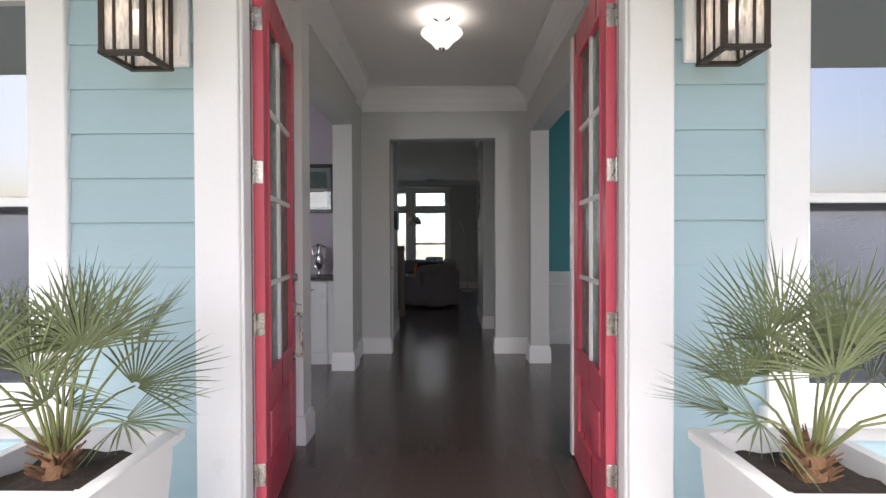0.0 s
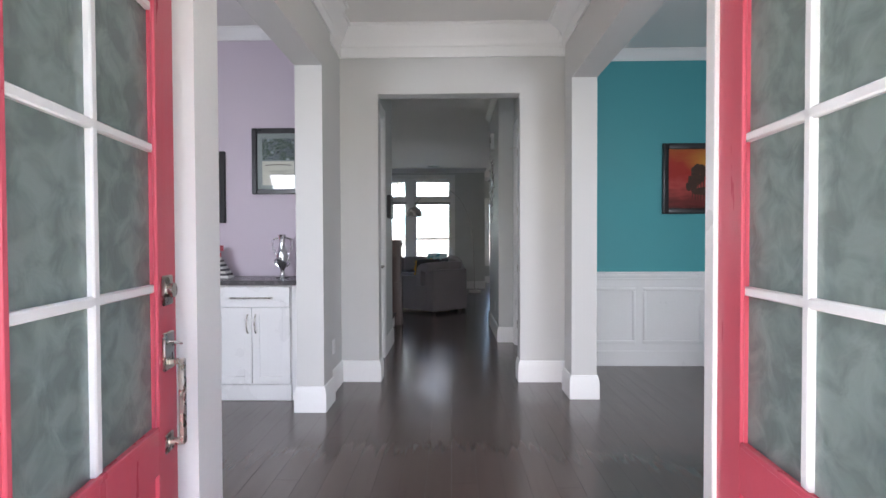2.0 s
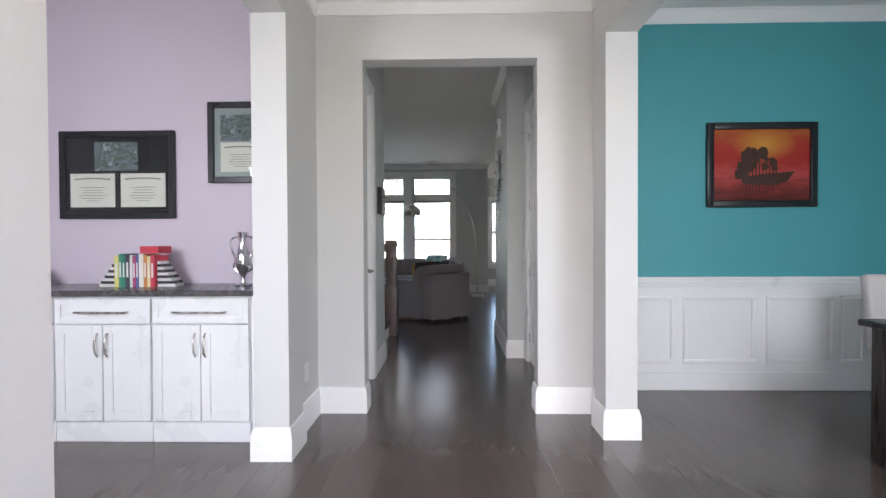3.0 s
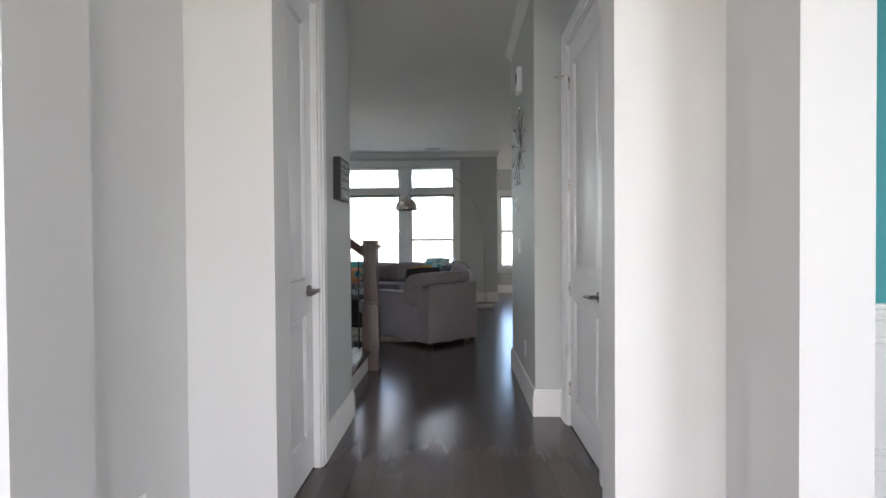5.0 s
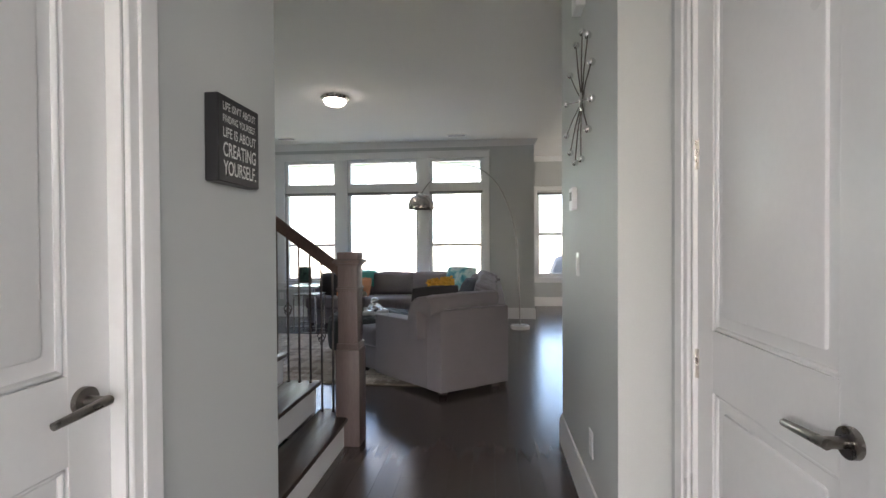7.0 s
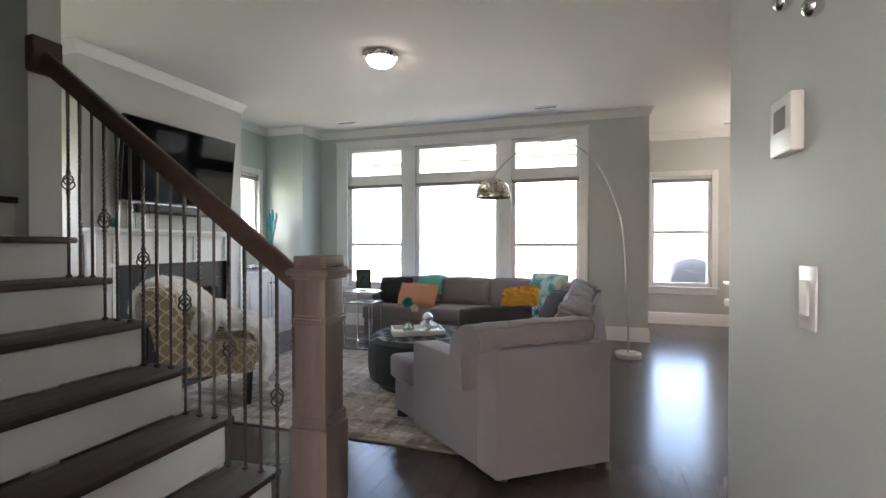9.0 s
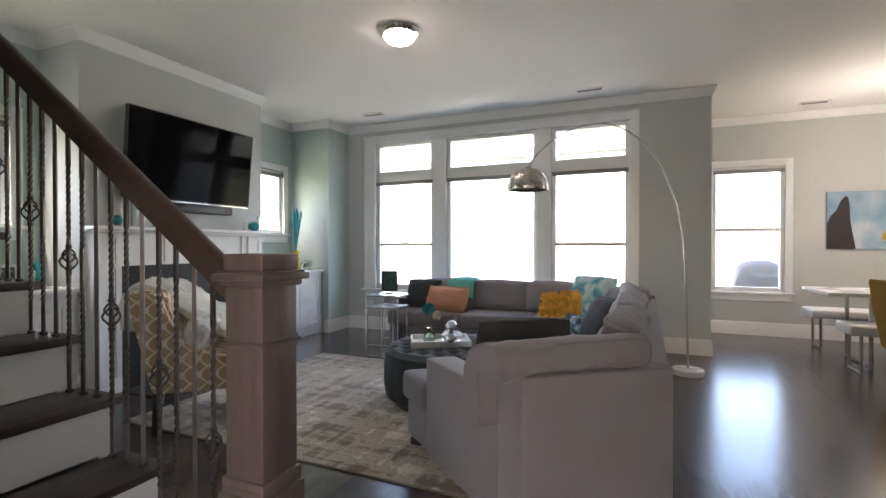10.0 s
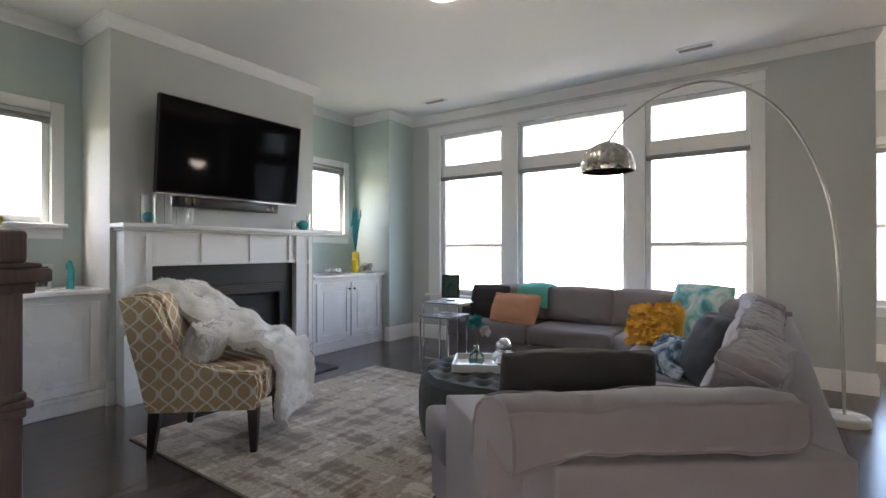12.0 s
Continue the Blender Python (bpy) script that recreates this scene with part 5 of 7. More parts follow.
solid("mint_throw", draped(smooth_path([(-1.92, 12.42, 0.60), (-1.92, 12.44, 0.80), (-1.92, 12.60, 0.835), (-1.92, 12.76, 0.79), (-1.92, 12.885, 0.72), (-1.92, 12.895, 0.5)], 4), (1, 0, 0), 0.17, 0.012, 0.012, 3), MINT, "mint knitted throw over the sofa back", "blanket")
# ---- ottoman with tray ----
ott = thing("tufted_ottoman", pose(-1.28, 10.50, 0.013), "round charcoal tufted ottoman on the rug", "ottoman")
OTTO = material("charcoal_tufted_fabric", (0.020, 0.026, 0.024), 0.75, var=0.2, scale=6, bump=0.1, bscale=300, sheen=0.12)
bm = bm_new()
outline = [(0.46, 0.05), (0.50, 0.07), (0.515, 0.16), (0.515, 0.30), (0.50, 0.38), (0.46, 0.415)] + [(0.46 * (1 - i / 40), 0.415 + 0.012 * (i / 40)) for i in range(1, 40)]
lathe(bm, outline, 112)
tufts = [(0.13 * (i + 0.5 * (j % 2)), 0.115 * j) for i in range(-4, 5) for j in range(-4, 5) if math.hypot(0.13 * (i + 0.5 * (j % 2)), 0.115 * j) < 0.46]
for v in bm.verts:
    if v.co.z > 0.37:
        d = min(math.hypot(v.co.x - a, v.co.y - b) for a, b in tufts)
        v.co.z += 0.022 - 0.058 * math.exp(-d / 0.034)
    elif 0.1 < v.co.z < 0.36:
        ang = math.atan2(v.co.y, v.co.x)
        r = 1 - 0.02 * math.exp(-(math.sin(ang * 12) / 0.25) ** 2)
        v.co.x *= r
        v.co.y *= r
part("upholstery", bm, OTTO, ott)
bm = bm_new()
for a, b in tufts:
    if math.hypot(a, b) < 0.44:
        lathe(bm, [(0.012, 0.0), (0.011, 0.006), (0.004, 0.009)], 8, (a, b, 0.392))
part("buttons", bm, OTTO, ott)
part("plinth", lathe(bm_new(), [(0.43, 0.0), (0.44, 0.05)], 40), BLACK, ott)
TRAYM = material("white_lacquer", (0.72, 0.72, 0.70), 0.3, var=0.03, scale=5)
tray = thing("serving_tray", pose(-1.36, 10.50, 0.442, 0, 0, 28), "white lacquered serving tray on the ottoman", "tray")
bm = boxed(-0.23, -0.16, 0, 0.23, 0.16, 0.012)
for a in ((-0.23, -0.16, 0.23, -0.148), (-0.23, 0.148, 0.23, 0.16), (-0.23, -0.148, -0.218, 0.148), (0.218, -0.148, 0.23, 0.148)):
    box(bm, a[0], a[1], 0.012, a[2], a[3], 0.05, 0.003)
part("body", bm, TRAYM, tray)
GLASSV = clear("green_vase_glass", (0.45, 0.62, 0.55), 0.0, thin=False)
CLEARV = clear("clear_glass", (0.96, 0.97, 0.97), 0.0, thin=False)
vase = thing("bud_vase", pose(-1.42, 10.43, 0.455), "green glass bud vase with a teal flower", "vase")
part("glass_body", lathe(bm_new(), [(0.035, 0), (0.052, 0.03), (0.045, 0.07), (0.016, 0.10), (0.02, 0.125)], 20), GLASSV, vase)
part("stem", tube(bm_new(), [(0, 0, 0.02), (0.01, 0, 0.15), (-0.01, 0.01, 0.26)], 0.003, 6), STALK, vase)
TEALF = material("teal_silk_petals", (0.02, 0.30, 0.32), 0.8, var=0.3, scale=20)
CREAMF = material("cream_silk_petals", (0.70, 0.66, 0.58), 0.8, var=0.2, scale=20)


def bloom(r, seed, at):
    bm = bm_new()
    q = random.Random(seed)
    for i in range(110):
        f = i / 110
        th, ph = 2.4 * i, math.acos(1 - 1.75 * f)
        d = Vector((math.sin(ph) * math.cos(th), math.sin(ph) * math.sin(th), math.cos(ph)))
        d = (d + Vector((q.uniform(-0.2, 0.2), q.uniform(-0.2, 0.2), q.uniform(-0.2, 0.2)))).normalized()
        s = d.orthogonal().normalized() * r * 0.20
        p, e = Vector(at) + d * r * 0.1, Vector(at) + d * r * q.uniform(0.8, 1.1)
        m = p.lerp(e, 0.65)
        a, b, c, g = bm.verts.new(p), bm.verts.new(m + s), bm.verts.new(e), bm.verts.new(m - s)
        bm.faces.new((a, b, c)), bm.faces.new((a, c, g))
    return bm


part("flower", bloom(0.055, 1, (-0.01, 0.01, 0.27)), TEALF, vase, "teal flower")
part("flower", bloom(0.04, 2, (0.05, 0.03, 0.215)), CREAMF, vase, "cream flower")
for i, (x, y, z, r) in enumerate(((-1.29, 10.50, 0, 0.052), (-1.24, 10.43, 0, 0.048), (-1.225, 10.53, 0, 0.048), (-1.255, 10.485, 0.082, 0.05))):
    orb = bm_new()
    bmesh.ops.create_uvsphere(orb, u_segments=20, v_segments=14, radius=r)
    solid("glass_orb", orb, CHROME if i % 2 else CLEARV, "shiny glass ball on the serving tray", "ornament", m=pose(x, y, 0.455 + z + r), group="glass balls on the tray")

# ---- nesting side tables with frame ----
TABLETOP = material("pale_grey_stone_top", (0.30, 0.30, 0.29), 0.25, var=0.08, scale=9)
for x, y, h, w in ((-2.52, 11.68, 0.55, 0.18), (-2.78, 12.22, 0.62, 0.24)):
    tb = thing("side_table", pose(x, y, 0), "chrome and white side table beside the sofa", "side table", "nesting side tables")
    part("tabletop", boxed(-w, -w, h - 0.014, w, w, h, 0.003), TABLETOP, tb, "thin pale stone top")
    for sy in (-w + 0.015, w - 0.015):
        part("leg_frame", tube(bm_new(), [(-w + 0.015, sy, h - 0.03), (-w + 0.015, sy, 0.012), (w - 0.015, sy, 0.012), (w - 0.015, sy, h - 0.03)], 0.011, 8), CHROME, tb)
pf = thing("photo_frame", pose(-2.80, 12.22, 0.62, -10, 0, 28), "dark photo frame standing on the side table", "photo frame")
part("frame", box(boxed(-0.10, -0.012, 0.03, 0.10, 0.0, 0.29, 0.003), -0.05, -0.02, 0.0, 0.05, 0.03, 0.012, 0.003), BLACK, pf)
part("picture", boxed(-0.075, -0.0145, 0.055, 0.075, -0.0125, 0.265), marbled("dark_green_photo", [(0.01, 0.03, 0.03), (0.04, 0.10, 0.08), (0.02, 0.03, 0.03)], 8, 0.5), pf)

# ---- slipper chair with fur throw ----
LATTICE = bpy.data.materials.new("tan_lattice_fabric")
LATTICE.use_nodes = True
_n, _k = LATTICE.node_tree.nodes, LATTICE.node_tree.links.new
_co, _sp = _n.new("ShaderNodeTexCoord"), _n.new("ShaderNodeSeparateXYZ")
_k(_co.outputs["Object"], _sp.inputs[0])


def mnode(op, a, b=None):
    q = _n.new("ShaderNodeMath")
    q.operation = op
    for i, s in enumerate((a, b)):
        if s is not None:
            if isinstance(s, (int, float)):
                q.inputs[i].default_value = s
            else:
                _k(s, q.inputs[i])
    return q.outputs[0]


_h = mnode("ADD", _sp.outputs[0], _sp.outputs[1])
_wave = mnode("MULTIPLY", mnode("MAXIMUM", mnode("MINIMUM", mnode("MULTIPLY", mnode("SINE", mnode("MULTIPLY", _sp.outputs[2], 29.0)), 1.08), 1.0), -1.0), 1.34)
_l1 = mnode("ABSOLUTE", mnode("SINE", mnode("ADD", mnode("MULTIPLY", _h, 31.0), _wave)))
_l2 = mnode("ABSOLUTE", mnode("SINE", mnode("SUBTRACT", mnode("MULTIPLY", _h, 31.0), _wave)))
_line = mnode("LESS_THAN", mnode("MINIMUM", _l1, _l2), 0.24)
_mx = _n.new("ShaderNodeMix")
_mx.data_type = "RGBA"
_mx.inputs["A"].default_value, _mx.inputs["B"].default_value = (0.47, 0.335, 0.20, 1), (0.74, 0.69, 0.60, 1)
_k(_line, _mx.inputs["Factor"]), _k(_mx.outputs["Result"], _n["Principled BSDF"].inputs["Base Color"])
_n["Principled BSDF"].inputs["Roughness"].default_value = 0.9
_fz, _bp = _n.new("ShaderNodeTexNoise"), _n.new("ShaderNodeBump")
_fz.inputs["Scale"].default_value = 400
_bp.inputs["Strength"].default_value, _bp.inputs["Distance"].default_value = 0.4, 0.002
_k(_co.outputs["Object"], _fz.inputs["Vector"]), _k(_fz.outputs[0], _bp.inputs["Height"]), _k(_bp.outputs[0], _n["Principled BSDF"].inputs["Normal"])

CH = pose(-2.745, 9.535, 0.0, 0, 0, 40.5)
chair = thing("armchair", CH, "tan lattice-patterned slipper chair with dark tapered legs", "chair")


def side_prism(profile, y0, y1, bevel, seg=2):
    bm = bm_new()
    a = [bm.verts.new((x, y0, z)) for x, z in profile]
    b = [bm.verts.new((x, y1, z)) for x, z in profile]
    bm.faces.new(a), bm.faces.new(b[::-1])
    for i in range(len(profile)):
        j = (i + 1) % len(profile)
        bm.faces.new((a[i], b[i], b[j], a[j]))
    bmesh.ops.bevel(bm, geom=bm.edges[:], offset=bevel, segments=seg, affect="EDGES")
    return bm


WING = [(-0.30, 0.27), (0.30, 0.27), (0.32, 0.40), (0.30, 0.485), (0.10, 0.495), (-0.04, 0.525), (-0.13, 0.60), (-0.19, 0.72), (-0.245, 0.87), (-0.31, 0.925), (-0.45, 0.915), (-0.395, 0.70)]
for y0, y1 in ((-0.33, -0.265), (0.265, 0.33)):
    part("side", side_prism(WING, y0, y1, 0.014), LATTICE, chair)
part("backrest", side_prism([(-0.31, 0.27), (-0.12, 0.27), (-0.14, 0.52), (-0.235, 0.90), (-0.30, 0.935), (-0.452, 0.925), (-0.40, 0.70)], -0.27, 0.27, 0.022), LATTICE, chair)
part("seat", side_prism([(-0.20, 0.27), (0.31, 0.27), (0.335, 0.40), (0.315, 0.50), (-0.16, 0.50)], -0.268, 0.268, 0.035, 3), LATTICE, chair)
for x, y in ((-0.27, -0.265), (-0.27, 0.265), (0.265, -0.265), (0.265, 0.265)):
    bm = bm_new()
    s = 0.03
    top = [bm.verts.new((x + a * s, y + b * s, 0.275)) for a, b in ((-1, -1), (1, -1), (1, 1), (-1, 1))]
    dx = -0.03 if x < 0 else 0.0
    low = [bm.verts.new((x + dx + a * s * 0.55, y + b * s * 0.55, 0.0135 if x > 0 or y > 0 else 0.0)) for a, b in ((-1, -1), (1, -1), (1, 1), (-1, 1))]
    bm.faces.new(top), bm.faces.new(low[::-1])
    for i in range(4):
        bm.faces.new((low[i], low[(i + 1) % 4], top[(i + 1) % 4], top[i]))
    part("leg", bm, material("dark_leg_wood", (0.022, 0.013, 0.010), 0.35) if "dark_leg_wood" not in bpy.data.materials else bpy.data.materials["dark_leg_wood"], chair)
FUR = material("white_faux_fur", (0.82, 0.79, 0.74), 0.95, var=0.10, scale=14, bump=0.5, bscale=110, sheen=0.5)


def tufted(bm, count, length, seed):
    """Combs short pointed tufts of hair out of a surface."""
    q = random.Random(seed)
    bm.normal_update()
    faces = [f for f in bm.faces if f.calc_area() > 1e-7]
    picks = q.choices(faces, weights=[f.calc_area() for f in faces], k=count)
    roots = []
    for f in picks:
        a, b = q.random(), q.random()
        if a + b > 1:
            a, b = 1 - a, 1 - b
        v = [w.co for w in f.verts]
        roots.append((v[0] + (v[1] - v[0]) * a + (v[2] - v[0]) * b if len(v) == 3 or q.random() < 0.5 else v[0] + (v[2] - v[0]) * a + (v[3] - v[0]) * b, f.normal.copy()))
    for p, n in roots:
        flow = Vector((noise.noise(p * 7), noise.noise(p * 7 + Vector((9, 0, 0))), noise.noise(p * 7 + Vector((0, 9, 0))) - 0.5))
        d = flow + Vector((q.uniform(-0.3, 0.3), q.uniform(-0.3, 0.3), q.uniform(-0.3, 0.3)))
        d = ((d - n * d.dot(n)).normalized() + n * q.uniform(0.15, 0.55)).normalized()
        s = d.cross(n).normalized() * 0.0035
        l = length * q.uniform(0.6, 1.2)
        bm.faces.new([bm.verts.new(c) for c in (p - n * 0.003 + s, p + d * l, p - n * 0.003 - s)])
    return bm


fur = draped(smooth_path([(-0.52, 0, 0.64), (-0.505, 0, 0.86), (-0.40, 0, 0.965), (-0.24, 0, 0.915), (-0.06, 0, 0.775), (0.13, 0, 0.665), (0.30, 0, 0.605), (0.40, 0, 0.53), (0.435, 0, 0.40), (0.43, 0, 0.24), (0.425, 0, 0.12)], 6), (0.25, 1, 0), 0.235, 0.045, 0.055, 5, 0.0)
bmesh.ops.subdivide_edges(fur, edges=fur.edges[:], cuts=1, use_grid_fill=True)
for _ in range(2):
    bmesh.ops.smooth_vert(fur, verts=fur.verts[:], factor=0.5, use_axis_x=True, use_axis_y=True, use_axis_z=True)
fur.normal_update()
for v in fur.verts:
    v.co += v.normal * 0.012 * noise.noise(v.co * 16)
bmesh.ops.recalc_face_normals(fur, faces=fur.faces[:])
solid("fur_throw", tufted(fur, 15000, 0.026, 6), FUR, "white faux fur throw draped over the armchair", "blanket", m=CH @ pose(0.02, 0.115, 0.02))
fur = pillow(0.31, 0.14, 0.28, 0.25, 0.010, 31)
bmesh.ops.recalc_face_normals(fur, faces=fur.faces[:])
solid("fur_pillow", tufted(fur, 5000, 0.022, 7), FUR, "fluffy white pillow on the armchair", "pillow", m=CH @ pose(-0.085, -0.15, 0.505, 22, 0, 68))

# ---- arc floor lamp ----
MARBLE = material("white_marble", (0.66, 0.65, 0.62), 0.25, var=0.08, scale=6)
arc = thing("arc_floor_lamp", pose(0, 0, 0), "arched steel floor lamp with marble base", "floor lamp")
part("base", lathe(bm_new(), [(0.135, 0.0), (0.14, 0.008), (0.14, 0.045), (0.132, 0.055), (0.02, 0.057)], 32, (0.525, 12.085, 0)), MARBLE, arc, "white marble disc")
pole = smooth_path([(0.525, 12.085, 0.055), (0.51, 12.08, 0.7), (0.477, 12.07, 1.3), (0.385, 12.02, 1.72), (0.215, 11.89, 2.08), (-0.01, 11.70, 2.28), (-0.25, 11.49, 2.32), (-0.50, 11.29, 2.22), (-0.69, 11.13, 2.04), (-0.775, 11.06, 1.90)], 6)
part("pole", tube(bm_new(), pole[:13], 0.011, 10), STEEL, arc)
part("arm", tube(bm_new(), pole[12:], 0.009, 10, 0.006), STEEL, arc)
bm = lathe(bm_new(), [(0.170, 0.0), (0.172, 0.015), (0.168, 0.06), (0.150, 0.11), (0.115, 0.155), (0.065, 0.182), (0.03, 0.19), (0.02, 0.20), (0.012, 0.20), (0.026, 0.185), (0.062, 0.176), (0.112, 0.149), (0.146, 0.106), (0.164, 0.058), (0.167, 0.0)], 120)
for v in bm.verts:
    flute = 1 + 0.022 * abs(math.cos(12 * math.atan2(v.co.y, v.co.x))) - 0.011
    v.co.x, v.co.y = v.co.x * flute, v.co.y * flute
part("shade", moved(bm, pose(-0.78, 11.05, 1.70)), NICKEL, arc, "fluted satin steel dome shade")
# White disc added across the shade's mouth so its inside looks bright.
part("diffuser", lathe(bm_new(), [(0.02, 0.006), (0.150, 0.006), (0.154, 0.010), (0.02, 0.012)], 40, (-0.78, 11.05, 1.70)), TRAYM, arc, "white disc added to brighten the shade's underside")

# ---- ceiling lights and vents ----
FROST = glow("lit_frosted_glass", (1.0, 0.93, 0.82), 1.6)
cl = thing("ceiling_light", pose(-1.70, 10.455, H), "lit round flush ceiling light with nickel rim", "ceiling light")
part("rim", lathe(bm_new(), [(0.150, 0.0), (0.166, -0.014), (0.164, -0.026), (0.150, -0.040), (0.128, -0.046)], 40), NICKEL, cl)
part("diffuser", lathe(bm_new(), [(0.130, -0.038), (0.126, -0.060), (0.105, -0.086), (0.068, -0.104), (0.01, -0.110)], 32), FROST, cl, "glowing frosted glass bowl")
FOYER_FROST = glow("softly_lit_frosted_glass", (1.0, 0.93, 0.84), 0.55)
fl = thing("foyer_light", pose(0.0, 3.58, H), "lit semi-flush ceiling light with frosted glass bowl", "ceiling light")
part("canopy", lathe(bm_new(), [(0.065, 0.0), (0.065, -0.015), (0.03, -0.03), (0.012, -0.05), (0.012, -0.16)], 24), NICKEL, fl)
part("bowl", lathe(bm_new(), [(0.155, -0.12), (0.16, -0.128), (0.145, -0.145), (0.09, -0.19), (0.055, -0.235), (0.03, -0.245), (0.02, -0.24), (0.045, -0.225), (0.08, -0.185), (0.135, -0.14), (0.15, -0.12)], 32), FOYER_FROST, fl, "glowing frosted glass bowl")
part("finial", lathe(bm_new(), [(0.03, -0.242), (0.02, -0.258), (0.01, -0.27)], 12), NICKEL, fl)


VENTSLAT = material("grey_vent_slat", (0.28, 0.26, 0.24), 0.6)


def vent(x, y, w=0.30, d=0.11):
    v = thing("ceiling_vent", pose(x, y, H - 0.014), "white slotted ceiling air vent", "air vent", "ceiling vents")
    bm = bm_new()
    for a in ((-w / 2, -d / 2, w / 2, -d / 2 + 0.018), (-w / 2, d / 2 - 0.018, w / 2, d / 2), (-w / 2, -d / 2, -w / 2 + 0.018, d / 2), (w / 2 - 0.018, -d / 2, w / 2, d / 2)):
        box(bm, a[0], a[1], 0, a[2], a[3], 0.013, 0.002)
    part("frame", bm, WHITE, v)
    # Thin black sheet stands in for the shade of the hollow behind the slats.
    part("dark_backing", boxed(-w / 2 + 0.01, -d / 2 + 0.01, 0.009, w / 2 - 0.01, d / 2 - 0.01, 0.0135), BLACK, v)
    for i in range(5):
        y0 = -d / 2 + 0.022 + i * 0.0145
        part("slat", boxed(-w / 2 + 0.018, y0, 0.001, w / 2 - 0.018, y0 + 0.008, 0.008), VENTSLAT, v)


vent(-3.20, 12.48)
vent(-0.43, 12.57)
vent(2.05, 14.15)

# ---- cabinet and mantel ornaments ----
YGLASS = material("yellow_ceramic_glaze", (0.66, 0.50, 0.03), 0.2, var=0.1, scale=8)
vs = thing("yellow_vase", pose(-4.28, 12.23, 0.89), "yellow stacked vase with teal dried reeds", "vase")
part("vase_body", lathe(bm_new(), [(0.04, 0), (0.052, 0.015), (0.055, 0.07), (0.04, 0.095), (0.05, 0.115), (0.052, 0.17), (0.036, 0.19), (0.045, 0.21), (0.046, 0.25), (0.04, 0.262)], 24), YGLASS, vs)
dice = random.Random(2)
bm = bm_new()
for i in range(26):
    a, s = dice.uniform(0, 6.28), dice.uniform(0.01, 0.085)
    top = Vector((math.cos(a) * s, math.sin(a) * s, dice.uniform(0.62, 0.84)))
    tube(bm, [(0, 0, 0.24), top * 0.6 + Vector((0, 0, 0.1)), top], 0.003, 5, 0.005)
    cyl(bm, top - Vector((0, 0, 0.06)), top + Vector((0, 0, 0.03)), 0.010, 0.004, 6)
part("reeds", bm, TEALF, vs, "teal dried reeds")
st = thing("silver_tray", pose(-4.27, 11.80, 0.89), "round silver tray with small silver pieces", "tray")
part("plate", lathe(bm_new(), [(0.10, 0.0), (0.17, 0.012), (0.19, 0.022), (0.185, 0.026), (0.16, 0.016), (0.02, 0.008)], 32), CHROME, st)
for x, y, r in ((0.02, -0.07, 0.035), (0.0, 0.02, 0.042), (0.03, 0.10, 0.035)):
    sp = bm_new()
    bmesh.ops.create_uvsphere(sp, u_segments=14, v_segments=10, radius=r)
    solid("silver_shell", moved(sp, Matrix.Diagonal((1, 1.3, 0.8, 1))), CHROME, "small silver ornament on the tray", "ornament", m=pose(-4.27 + x, 11.80 + y, 0.905 + r * 0.8), group="silver ornaments")
kn = bm_new()
tube(kn, [(0.05 * math.cos(t * 2) * (2 + math.cos(3 * t)) / 2, 0.05 * math.sin(t * 2) * (2 + math.cos(3 * t)) / 2, 0.07 + 0.045 * math.sin(3 * t)) for t in [2 * math.pi * i / 60 for i in range(61)]], 0.014, 8)
solid("silver_knot", kn, CHROME, "silver knot sculpture on the white cabinet", "ornament", m=pose(-4.22, 12.38, 0.885))
for y, h, r in ((9.60, 0.22, 0.055), (9.75, 0.24, 0.03), (9.86, 0.13, 0.045), (9.93, 0.15, 0.02), (10.98, 0.10, 0.03), (11.16, 0.17, 0.022)):
    g = thing("glass_candle_holder", pose(-3.90, y, 1.386), "clear glass cylinder candle holder on the mantel", "candle holder", "glass on the mantel")
    part("cylinder", lathe(bm_new(), [(r, 0), (r, h), (r - 0.004, h), (r - 0.004, 0.01)], 24), CLEARV, g)
    if r > 0.05:
        sp = bm_new()
        bmesh.ops.create_uvsphere(sp, u_segments=14, v_segments=10, radius=0.042)
        part("filler_ball", moved(sp, pose(0, 0, 0.055)), TEALF, g, "teal ball")
sp = bm_new()
bmesh.ops.create_icosphere(sp, subdivisions=3, radius=0.055)
for v in sp.verts:
    v.co *= 1 + 0.06 * noise.noise(v.co * 40)
solid("teal_ball", sp, TEALF, "teal textured ball on the mantel", "ornament", m=pose(-3.89, 11.08, 1.438))
fr = thing("grey_photo_frame", pose(-4.35, 9.02, 0.89, -10, 0, 65), "small white frame with grey photo", "photo frame")
part("frame", box(boxed(-0.10, -0.012, 0.0, 0.10, 0.0, 0.19, 0.003), -0.05, 0.0, 0.0, 0.05, 0.05, 0.01), TRAYM, fr)
part("picture", boxed(-0.08, -0.0145, 0.02, 0.08, -0.0125, 0.17), marbled("grey_photo", [(0.35, 0.35, 0.36), (0.10, 0.10, 0.11), (0.5, 0.5, 0.5)], 10, 0.6), fr)
tk = bm_new()
tube(tk, [(0, 0, 0), (0, 0, 0.06), (0.012, 0, 0.12), (0.0, 0, 0.17), (-0.02, 0, 0.20), (-0.045, 0, 0.185), (-0.04, 0, 0.155), (-0.015, 0, 0.15)], 0.024, 10, 0.012)
solid("teal_vase", tk, TEALF, "twisted teal glass vase on the white cabinet", "vase", m=pose(-4.22, 9.20, 0.888))
yv = thing("flower_vase", pose(-4.30, 8.72, 0.89), "yellow blossoms on thin stems in glass", "vase")
